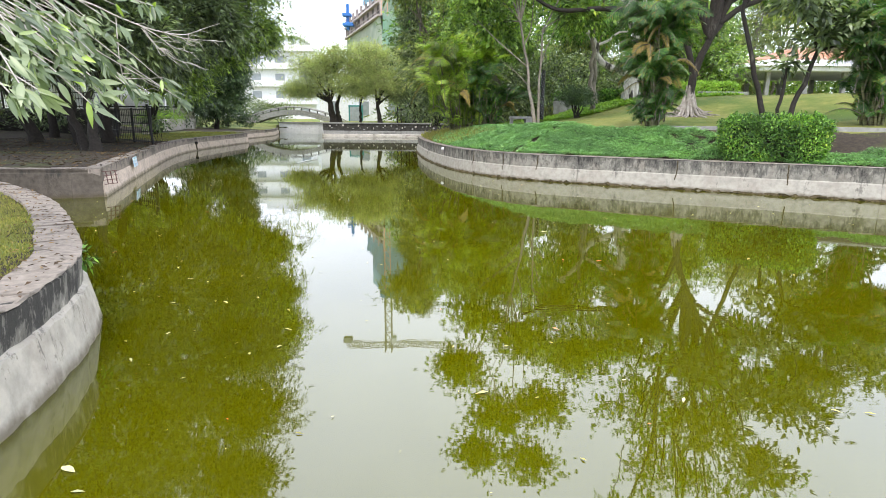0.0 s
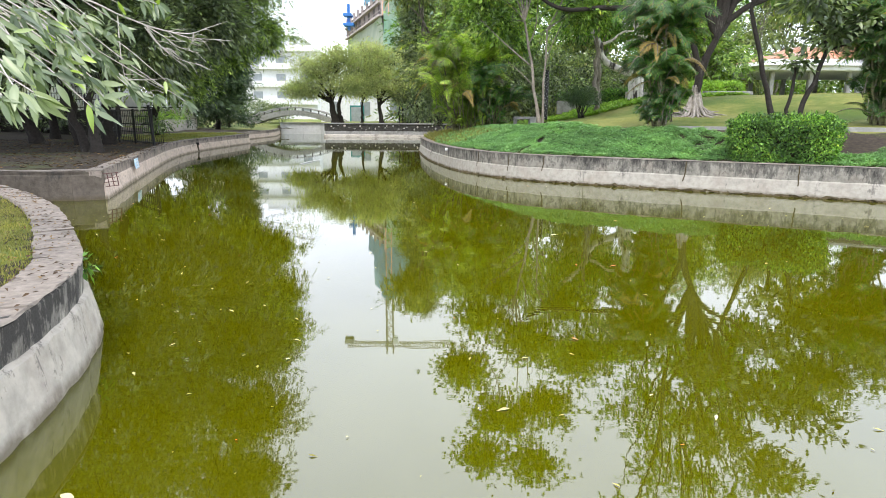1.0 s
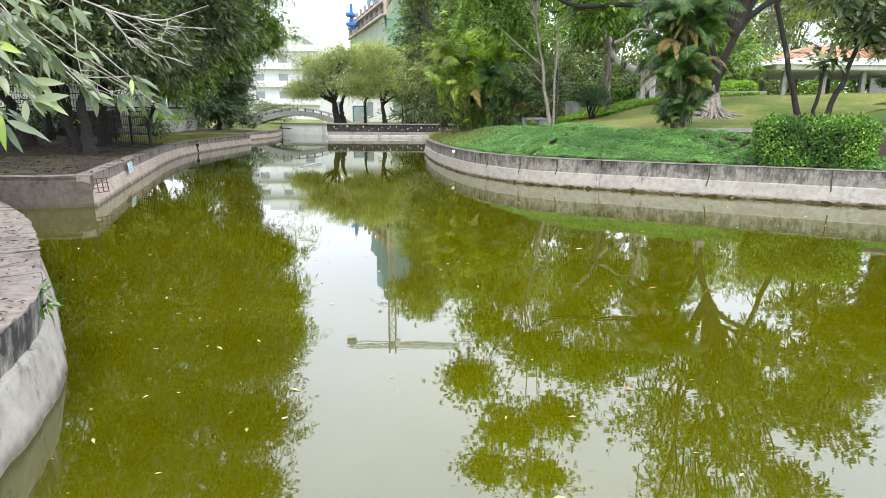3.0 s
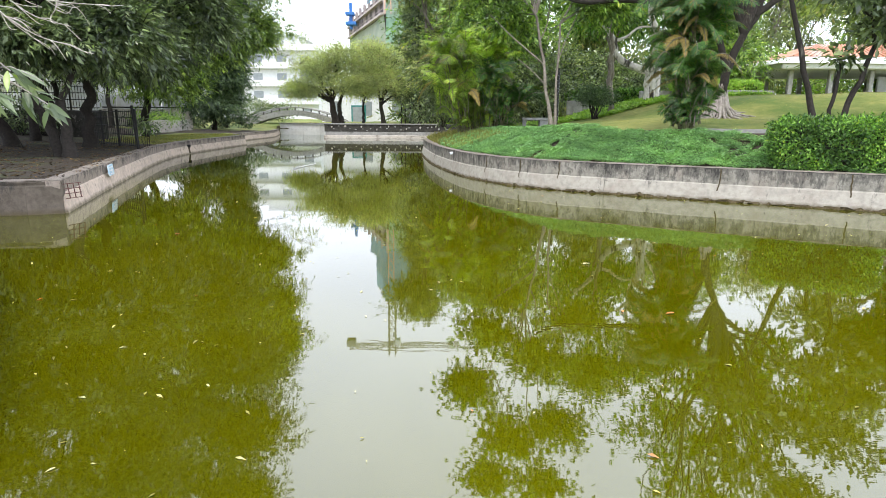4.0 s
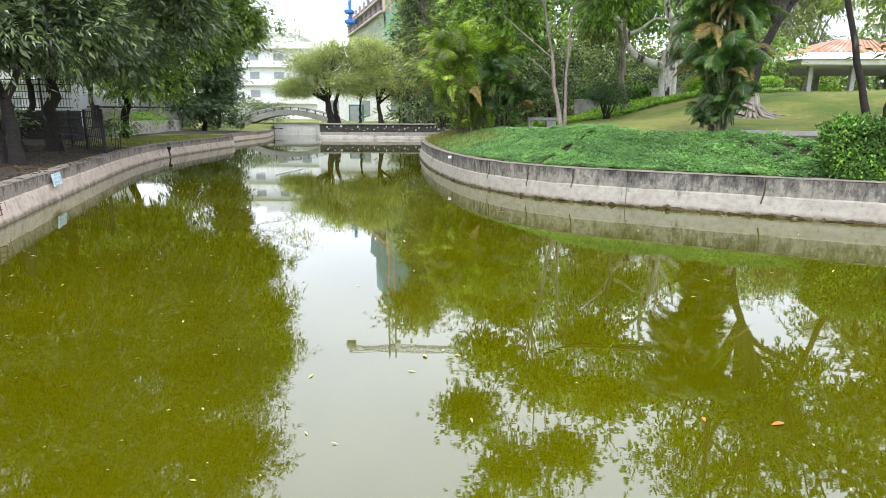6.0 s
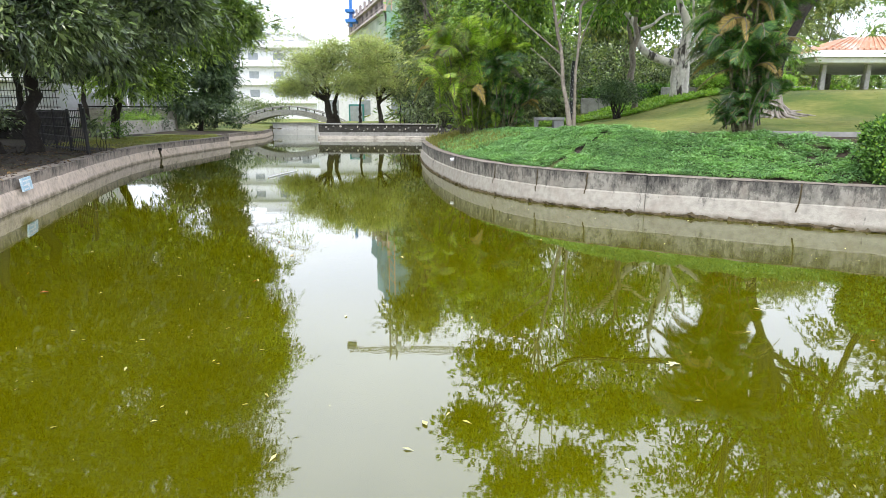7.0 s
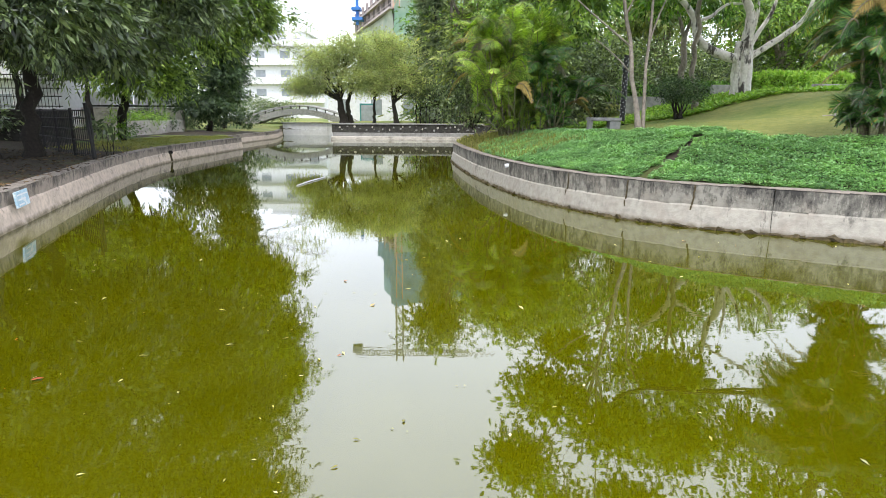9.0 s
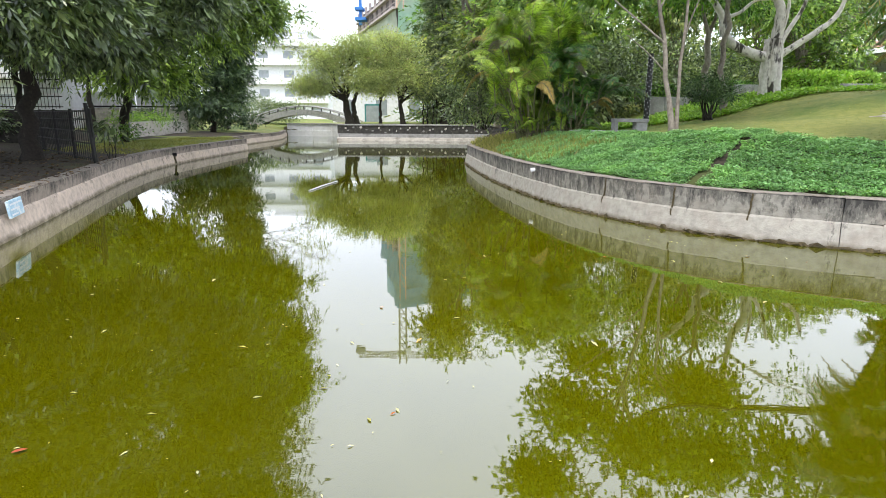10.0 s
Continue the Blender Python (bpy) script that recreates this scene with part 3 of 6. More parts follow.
# ---- ground: one sheet with the pond's bed in it ----
def build_ground():
    far = [60, 90, 140, 230, 420, 900, 1600]
    gx = np.concatenate([[-v for v in far[::-1]], np.arange(-38, 38.1, 0.4), far])
    gy = np.concatenate([[-v for v in far[::-1]], np.arange(-30, 80.1, 0.4), [100, 140, 230, 420, 900, 1600]])
    x, y = np.meshgrid(gx, gy)
    d = shore_dist(x, y)
    e = 0.05
    near = np.abs(d - 0.24) < 0.27
    nx, ny = (shore_dist(x + e, y) - shore_dist(x - e, y)) / (2 * e), (shore_dist(x, y + e) - shore_dist(x, y - e)) / (2 * e)
    x = np.where(near, x + nx * (0.24 - d), x)
    y = np.where(near, y + ny * (0.24 - d), y)
    d = np.where(near, 0.24, d)
    z = np.where(d > 0.1, bank_z(x, y), -2.6)
    n, m = x.shape
    i, j = np.meshgrid(np.arange(n - 1), np.arange(m - 1), indexing="ij")
    f = np.stack([i * m + j, i * m + j + 1, (i + 1) * m + j + 1, (i + 1) * m + j], -1).reshape(-1, 4)
    me = mesh_of("ground", np.stack([x, y, z], -1).reshape(-1, 3), f)
    ob = thing("ground", me, MAT_LAWN, "sloping lawn and earth round a walled pond", "ground", kind="structure")
    me.materials.append(MAT_EARTH)
    me.materials.append(MAT_BED)
    c = np.stack([x, y, z], -1).reshape(-1, 3)[f].mean(1)
    dc = d.reshape(-1)[f].min(1)
    lefty = dist_to(SOFT["left"], c[:, 0], c[:, 1])
    righty = dist_to(SOFT["right"], c[:, 0], c[:, 1])
    blot = np.sin(c[:, 0] * 1.1 + 2) * np.cos(c[:, 1] * 0.8) + 0.5 * np.sin(c[:, 0] * 2.7 - c[:, 1] * 1.9)
    slot = np.zeros(len(f), np.int32)
    # west bank: dark earth in place of lawn, shade included in its colour
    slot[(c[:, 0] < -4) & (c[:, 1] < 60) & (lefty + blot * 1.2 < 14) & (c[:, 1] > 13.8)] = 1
    slot[(c[:, 0] < -14) & (c[:, 1] > 35) & (c[:, 1] < 60) & (lefty + blot < 5)] = 0
    slot[(righty < 3.4 + 0.5 * blot) & (c[:, 0] > -3)] = 1
    slot[(dist_to(SOFT["near"], c[:, 0], c[:, 1]) < 0.55 + 0.1 * blot) & (c[:, 0] < 0)] = 1
    slot[dc < 0] = 2
    me.polygons.foreach_set("material_index", slot)
    smooth_mesh(me)


build_ground()

wm = mesh_of("water", [(-42, -60, 0), (42, -60, 0), (42, 82, 0), (-42, 82, 0)], [(0, 1, 2, 3)])
thing("water", wm, MAT_WATER, "murky olive green pond water, almost still", "pond", kind="structure")


# ---- bank walls ----
def cut_line(line, gap=7.5, at=()):
    """Splits a plan line into panels of about that length, and at the given points."""
    seg = np.hypot(*np.diff(line, axis=0).T)
    run = np.concatenate([[0], np.cumsum(seg)])
    marks = [0.0, run[-1]] + [run[np.argmin(np.hypot(*(line - np.array(q)).T))] for q in at]
    marks = sorted(set(marks))
    full = [marks[0]]
    for a, b in zip(marks, marks[1:]):
        k = max(1, round((b - a) / gap))
        full += [a + (b - a) * (i + 1) / k for i in range(k)]
    out = []
    for a, b in zip(full, full[1:]):
        s = np.concatenate([[a], run[(run > a + 0.02) & (run < b - 0.02)], [b]])
        out.append(np.stack([np.interp(s, run, line[:, 0]), np.interp(s, run, line[:, 1])], 1))
    return out


def normals_of(line, whole):
    """Unit vectors from the water to the land along a piece of the shore."""
    t = np.gradient(line, axis=0)
    t /= np.hypot(*t.T)[:, None] + 1e-9
    return np.stack([t[:, 1], -t[:, 0]], 1)


def sweep(line, profile, trim=0.008, jitter=0.0, seed=0):
    """A bar of that profile (way to the land, height) along the line, closed at its ends."""
    line = line.copy()
    a, b = line[1] - line[0], line[-2] - line[-1]
    line[0] += a / np.hypot(*a) * trim
    line[-1] += b / np.hypot(*b) * trim
    nrm = normals_of(line, None)
    k, n = len(profile), len(line)
    v = np.zeros((n, k, 3))
    rng = np.random.default_rng(seed)
    for q, (d, z) in enumerate(profile):
        v[:, q, :2] = line + nrm * d
        v[:, q, 2] = z
    if jitter:
        v += rng.normal(0, jitter, v.shape)
    i, j = np.meshgrid(np.arange(n - 1), np.arange(k), indexing="ij")
    j2 = (j + 1) % k
    f = np.stack([i * k + j, i * k + j2, (i + 1) * k + j2, (i + 1) * k + j], -1).reshape(-1, 4)
    bm = bmesh.new()
    vs = [bm.verts.new(p) for p in v.reshape(-1, 3)]
    for q in f:
        bm.faces.new([vs[t] for t in q])
    bm.faces.new([vs[t] for t in range(k)][::-1])
    bm.faces.new([vs[(n - 1) * k + t] for t in range(k)])
    bmesh.ops.recalc_face_normals(bm, faces=bm.faces)
    return bm


def dense(line, step=0.5):
    seg = np.hypot(*np.diff(line, axis=0).T)
    run = np.concatenate([[0], np.cumsum(seg)])
    s = np.unique(np.concatenate([np.linspace(0, run[-1], max(2, int(run[-1] / step))), run]))
    return np.stack([np.interp(s, run, line[:, 0]), np.interp(s, run, line[:, 1])], 1)


def bank_wall(name, line, label, top, mid, side, at=(), gap=7.5, cap=0.30, moss=True, mat=None, foot=None, stones=0.0):
    """A pond wall of panels: a stained coping on a pale plinth. side: 1 if the land lies to the line's right."""
    wall = thing(name, None, None, label, "retaining wall", kind="structure")
    for k, piece in enumerate(cut_line(line, gap, at)):
        piece = dense(piece)
        if side < 0:
            piece = piece[::-1]
        part("coping", sweep(piece, [(0.05, mid), (0.035, top - 0.03), (0.06, top), (cap, top), (cap + 0.02, top - 0.5), (0.3, mid - 0.04)], 0.004, 0.004, k), mat or MAT_COPING, wall)
        for q, slab in enumerate(cut_line(piece, stones) if stones else [piece]):
            part("capstone" if stones else "cap", sweep(dense(slab, 0.5), [(0.028, top - 0.002), (0.035, top + 0.014), (cap + 0.06, top + 0.016), (cap + 0.07, top - 0.03)], 0.006, 0.007 if stones else 0.005, k + 9 + q), MAT_CAP, wall)
        part("plinth", sweep(piece, [(-0.10, -0.5), (-0.06, 0.0), (0.015, mid - 0.03), (0.05, mid + 0.003), (0.3, mid + 0.003), (0.3, -0.5)], 0.004, 0.006, k + 50), foot or mat or MAT_FOOT, wall)
        if moss:
            part("moss_line", sweep(dense(piece, 0.14), [(-0.055, -0.03), (-0.10, -0.01), (-0.095, 0.03), (-0.045, 0.045)], 0.0, 0.022, k + 99), MAT_MOSS, wall, "brown moss along the waterline")
    return wall


bank_wall("wall_east", SOFT["right"], "curved concrete pond wall with black algae stains", 0.84, 0.44, 1, at=[(11.2, 14.6), (4.3, 18.5), (1.0, 21.9), (0.15, 24.2)])
bank_wall("wall_west", SOFT["left"], "concrete pond wall stained along its coping", 0.70, 0.42, 1, at=[(-14.5, 35.0)], moss=False, mat=MAT_WESTCOPING, foot=MAT_WESTWALL)
bank_wall("wall_nook", SOFT["nook"], "grey concrete wall of a recess in the bank", 0.70, 0.61, 1, moss=False, mat=MAT_NOOKWALL)
bank_wall("wall_near", SOFT["near"], "rounded pond wall with a broad worn cap", 0.72, 0.44, 1, gap=9, cap=0.36, moss=False, mat=MAT_NEARWALL, foot=MAT_NEARFOOT, stones=0.42)
bank_wall("wall_northwest", SOFT["farleft"], "low pale concrete pond wall", 0.66, 0.40, 1, moss=False, mat=MAT_WESTCOPING, foot=MAT_WESTWALL)
bank_wall("wall_northeast", SOFT["farright"], "concrete pond wall beyond the bend", 0.84, 0.44, 1, moss=False)


# ---- far end: parapet, white wall, bridge ----
def far_parapet():
    wall = thing("wall_north", None, None, "dark weathered parapet above a pale concrete ledge", "parapet", kind="structure")
    x0, x1, y = -12.4, 7.4, 62.2
    bm = bmesh.new()
    box(bm, (x0, y - 0.55, -0.5), (x1, y + 0.1, 0.28), 0.03)
    part("ledge", bm, MAT_PLINTH, wall, "pale concrete ledge")
    bm = bmesh.new()
    box(bm, (x0 + 0.1, y - 0.22, 0.28), (x1, y + 0.1, 0.60), 0.02)
    part("step", bm, MAT_GREYCON, wall)
    bm = bmesh.new()
    box(bm, (x0, y - 0.1, 0.60), (x1, y + 0.35, 1.30), 0.02)
    part("body", bm, MAT_DARKSTONE, wall, "dark mottled stone")
    bm = bmesh.new()
    box(bm, (x0 - 0.05, y - 0.2, 1.30), (x1, y + 0.42, 1.42), 0.02)
    part("coping", bm, MAT_GREYCON, wall)
    rng = np.random.default_rng(5)
    for k in range(26):
        bm = bmesh.new()
        bmesh.ops.create_icosphere(bm, subdivisions=1, radius=1, matrix=Matrix.Translation((x0 + 0.6 + k * 0.5 + rng.uniform(-0.2, 0.2), y - 0.1, rng.uniform(0.72, 1.15))) @ Matrix.Diagonal((rng.uniform(0.06, 0.16), 0.05, rng.uniform(0.05, 0.12), 1)))
        part("stone", bm, MAT_PLINTH if k % 3 == 0 else MAT_GREYCON, wall)
    white = thing("wall_northwest_end", None, None, "white concrete wall with a ledge and open joints", "wall", kind="structure")
    y = 72.1
    for a, b in ((-19.6, -16.9), (-16.88, -14.9), (-14.88, -12.4)):
        bm = bmesh.new()
        box(bm, (a, y, 0.62), (b, y + 0.4, 1.24), 0.02)
        part("upper_panel", bm, MAT_WHITEWALL, white)
        bm = bmesh.new()
        box(bm, (a, y - 0.12, -0.5), (b, y + 0.4, 0.615), 0.02)
        part("lower_panel", bm, MAT_WHITEWALL, white)
    bm = bmesh.new()
    box(bm, (-19.7, y - 0.16, 1.24), (-12.3, y + 0.5, 1.33), 0.02)
    part("coping", bm, MAT_GREYCON, white)


far_parapet()


def bridge():
    ob = thing("footbridge", None, None, "arched grey concrete footbridge over the end of the pond", "bridge")
    x0, x1, y0, y1, n = -25.5, -12.4, 76.0, 78.2, 28
    xs = np.linspace(x0, x1, n)
    s = (xs - x0) / (x1 - x0)
    top = 1.05 + 1.75 * np.sin(s * np.pi) ** 0.9
    thick = 0.62 + 0.25 * np.abs(2 * s - 1) ** 2
    bm = bmesh.new()
    rows = []
    for x, z, h in zip(xs, top, thick):
        rows.append([bm.verts.new(p) for p in ((x, y0, z - h), (x, y0, z), (x, y1, z), (x, y1, z - h))])
    for a, b in zip(rows, rows[1:]):
        for i in range(4):
            bm.faces.new((a[i], a[(i + 1) % 4], b[(i + 1) % 4], b[i]))
    bm.faces.new(rows[0])
    bm.faces.new(rows[-1][::-1])
    bmesh.ops.recalc_face_normals(bm, faces=bm.faces)
    part("arch", bm, MAT_GREYCON, ob, "pale grey concrete arch")
    for y in (y0 + 0.06, y1 - 0.06):
        rail = np.stack([xs, np.full(n, y), top + 0.34], 1)
        part_mesh("handrail", mesh_of("handrail", *tube(rail, np.full(n, 0.075), 6)), MAT_GREYCON, ob)
    for k in range(0, n, 2):
        bm = bmesh.new()
        beam(bm, (xs[k], y0 + 0.06, top[k] - 0.02), (xs[k], y0 + 0.06, top[k] + 0.33), 0.13)
        part("baluster", bm, MAT_DARKSTONE, ob)
    for k, (a, b) in enumerate(((x0 - 3.0, x0 + 0.7), (x1 - 0.6, x1 + 2.0))):
        bm = bmesh.new()
        box(bm, (a, y0 - 0.1, -0.3), (b, y1 + 0.1, 1.0), 0.04)
        part("abutment", bm, MAT_GREYCON, ob)


bridge()


# ---- buildings ----
def window_in(parent, x, y, z, w, h, mat=None, depth=0.12, facing="y"):
    """A window in a wall that looks south: a frame round a dark pane."""
    fr = bmesh.new()
    t = 0.09
    for lo, hi in (((x, y - 0.05, z), (x + t, y + depth, z + h)), ((x + w - t, y - 0.05, z), (x + w, y + depth, z + h)),
                   ((x + t, y - 0.05, z + h - t), (x + w - t, y + depth, z + h)), ((x + t, y - 0.05, z), (x + w - t, y + depth, z + t))):
        box(fr, lo, hi)
    win = part("window", fr, MAT_WHITEWALL, parent)
    pn = bmesh.new()
    box(pn, (x + t, y - 0.015, z + t), (x + w - t, y + 0.04, z + h - t))
    part("pane", pn, mat or MAT_GLASSDARK, win)
    return win


def slab_block(name, label, x0, x1, y0, y1, floors, fh, z0=1.2, bands=True, cat="building", win=2.0):
    ob = thing(name, None, None, label, cat)
    bm = bmesh.new()
    box(bm, (x0, y0, z0), (x1, y1, z0 + floors * fh))
    part("wall", bm, MAT_WHITEWALL, ob)
    for k in range(floors):
        z = z0 + k * fh
        if bands:
            bm = bmesh.new()
            box(bm, (x0 - 0.4, y0 - 1.1, z + fh - 0.18), (x1 + 0.4, y0, z + fh + 0.02), 0.02)
            box(bm, (x0 - 0.4, y0 - 1.1, z + fh + 0.02), (x1 + 0.4, y0 - 0.98, z + fh + 0.95), 0.02)
            part("balcony", bm, MAT_WHITEWALL, ob)
        n = max(1, int((x1 - x0) / (win * 2)))
        for i in range(n):
            window_in(ob, x0 + (i + 0.5) * (x1 - x0) / n - win / 2, y0 - 0.01, z + 0.8, win, fh * 0.48)
    bm = bmesh.new()
    box(bm, (x0 - 0.3, y0 - 0.5, z0 + floors * fh), (x1 + 0.3, y1, z0 + floors * fh + 0.4), 0.02)
    part("roof", bm, MAT_WHITEWALL, ob)
    return ob


slab_block("apartment_block", "white apartment block with long balconies", -48, -25, 120, 132, 4, 3.3)
slab_block("apartment_block", "tall white apartment block behind the trees", -40, -31.5, 134, 146, 5, 3.4, 1.4, False, win=1.4)
slab_block("low_house", "low white house beside the pond path", -17.5, -5.0, 86, 94, 1, 4.4, 1.3, False, win=1.6)
slab_block("white_hall", "long white building behind the west trees", -52, -31, 50, 62, 2, 3.6, 1.0, True)


def panel_teal():
    ob = thing("teal_door", None, None, "teal framed doorway of the white house", "door")
    bm = bmesh.new()
    box(bm, (-13.4, 85.8, 1.3), (-11.4, 85.97, 3.6), 0.02)
    part("frame", bm, MAT_TEAL, ob)
    bm = bmesh.new()
    box(bm, (-13.2, 85.7, 1.3), (-11.6, 85.82, 3.4), 0.02)
    part("pane", bm, MAT_GLASSDARK, ob)


panel_teal()


def tower():
    ob = thing("tower_under_construction", None, None, "concrete tower under construction wrapped in green safety nets", "building")
    # two netted faces that meet in an edge towards the pond
    edge = Vector((-15.0, 150.0, 0))
    left, right = Vector((-30.5, 196.0, 0)), Vector((12.0, 168.0, 0))

    def face(a, b, z0, z1, mat, name, out=0.0):
        bm = bmesh.new()
        n = 10
        d = (b - a)
        nrm = Vector((d.y, -d.x, 0)).normalized() * (1 if (Vector((d.y, -d.x, 0)).y < 0) else -1)
        rng = np.random.default_rng(int(abs(z0 * 10)) + len(name))
        grid = []
        rows = max(2, int((z1 - z0) / 2.2))
        for r in range(rows + 1):
            grid.append([bm.verts.new(a + d * (c / n) + nrm * (out + rng.uniform(-0.25, 0.25)) + Vector((0, 0, z0 + (z1 - z0) * r / rows))) for c in range(n + 1)])
        for r in range(rows):
            for c in range(n):
                bm.faces.new((grid[r][c], grid[r][c + 1], grid[r + 1][c + 1], grid[r + 1][c]))
        bmesh.ops.solidify(bm, geom=bm.faces[:], thickness=0.08)
        return part(name, bm, mat, ob)

    bm = bmesh.new()
    lo, n = [edge, right, right + (left - edge), left], 4
    c = sum((Vector(p) for p in lo), Vector()) / 4
    base = [bm.verts.new(c + (p - c) * 0.985 + Vector((0, 0, 0))) for p in lo]
    tops = [bm.verts.new(c + (p - c) * 0.985 + Vector((0, 0, 30.5))) for p in lo]
    for i in range(4):
        bm.faces.new((base[i], base[(i + 1) % 4], tops[(i + 1) % 4], tops[i]))
    bm.faces.new(tops)
    bmesh.ops.recalc_face_normals(bm, faces=bm.faces)
    part("core", bm, MAT_DARKGAP, ob)
    face(edge, left, 0, 25.5, MAT_NETPALE, "safety_net")
    face(edge, right, 0, 31.0, MAT_NET, "safety_net", 0.5)
    # bare upper storeys over the left face
    for k in range(2):
        z = 25.8 + 3.0 * k
        d = left - edge
        for i in range(9):
            p = edge + d * (i / 8)
            bm = bmesh.new()
            beam(bm, p + Vector((0, 0, z)), p + Vector((0, 0, z + 3.0)), 0.7)
            part("column", bm, MAT_SLAB, ob)
        bm = bmesh.new()
        off = Vector((d.y, -d.x, 0)).normalized() * 0.5
        beam(bm, edge - off + Vector((0, 0, z)), left - off + Vector((0, 0, z)), 0.9, 0.5)
        beam(bm, edge - off + Vector((0, 0, z + 1.1)), left - off + Vector((0, 0, z + 1.1)), 0.12, 0.12)
        part("floor_slab", bm, MAT_SLAB, ob)
    # teal netted upper storeys, stepping back
    for z0, z1, s, e in ((31.0, 36.0, 0.0, 0.06), (36.0, 40.0, 0.0, 0.14), (40.0, 45.0, 0.0, 0.22)):
        a, b = edge + (left - edge) * (0.55 - e * 2), right - (right - edge) * (0.12 + e * 0.4)
        face(edge + Vector((0, 0.5, 0)), b, z0, z1, MAT_NETTEAL, "safety_net", 0.2)
        face(edge + Vector((0, 0.5, 0)), a, z0, z1, MAT_NETTEAL, "safety_net", 0.2)
    bm = bmesh.new()
    lo = [edge + Vector((0.6, 1.2, 0)), right - (right - edge) * 0.2, edge + (left - edge) * 0.25 + (right - edge) * 0.7, edge + (left - edge) * 0.3]
    base = [bm.verts.new(p + Vector((0, 0, 30.6))) for p in lo]
    tops = [bm.verts.new(p + Vector((0, 0, 44.6))) for p in lo]
    for i in range(4):
        bm.faces.new((base[i], base[(i + 1) % 4], tops[(i + 1) % 4], tops[i]))
    bm.faces.new(tops)
    bmesh.ops.recalc_face_normals(bm, faces=bm.faces)
    part("upper_core", bm, MAT_NETTEAL, ob)
    hoist = bmesh.new()
    for z in np.arange(26, 38, 2.2):
        beam(hoist, edge + Vector((0.3, -1.4, z)), edge + Vector((1.5, -1.4, z + 2.0)), 0.12)
    for dx in (0.2, 1.6):
        beam(hoist, edge + Vector((dx, -1.4, 25.5)), edge + Vector((dx, -1.4, 42)), 0.2)
    part("hoist_mast", hoist, MAT_ORANGE, ob, "orange hoist mast")
    plat = bmesh.new()
    for z, w in ((27.0, 3.0), (29.6, 2.4)):
        box(plat, (-28.6, 176, z), (-28.6 + w, 179, z + 0.9), 0.1)
    beam(plat, (-27.2, 177.5, 26), (-27.2, 177.5, 33), 0.8)
    part("blue_platform", plat, MAT_BLUE, ob, "blue climbing frame")


tower()


def crane():
    ob = thing("tower_crane", None, None, "pale lattice tower crane above the building site", "crane")
    x, y, top, w = -16.0, 170.0, 67.8, 0.95
    bm = bmesh.new()
    for dx in (-w, w):
        for dy in (-w, w):
            beam(bm, (x + dx, y + dy, 0), (x + dx, y + dy, top), 0.34)
    z = 0.0
    while z < top - 2:
        beam(bm, (x - w, y - w, z), (x + w, y - w, z + 2.2), 0.22)
        beam(bm, (x - w, y - w, z + 2.2), (x + w, y - w, z + 2.2), 0.22)
        beam(bm, (x - w, y + w, z + 2.2), (x - w, y - w, z), 0.2)
        z += 2.2
    part("mast", bm, MAT_CRANE, ob)
    bm = bmesh.new()
    for dy, dz in ((-0.7, 0), (0.7, 0), (0, 1.4)):
        beam(bm, (x - 13, y + dy, top - 3 + dz), (x + 20, y + dy, top - 3 + dz), 0.3)
    for k in range(27):
        a = x - 13 + k * 1.5
        beam(bm, (a, y - 0.7, top - 3), (a + 0.75, y, top - 1.6), 0.16)
        beam(bm, (a + 0.75, y, top - 1.6), (a + 1.5, y - 0.7, top - 3), 0.16)
    part("jib", bm, MAT_CRANE, ob)
    bm = bmesh.new()
    box(bm, (x - 13.6, y - 1.0, top - 4.6), (x - 11.0, y + 1.0, top - 2.8), 0.1)
    part("counterweight", bm, MAT_GREYCON, ob)
    bm = bmesh.new()
    box(bm, (x + 0.9, y - 1.6, top - 5.0), (x + 2.4, y + 0.4, top - 3.0), 0.1)
    part("cab", bm, MAT_WHITEWALL, ob)


crane()


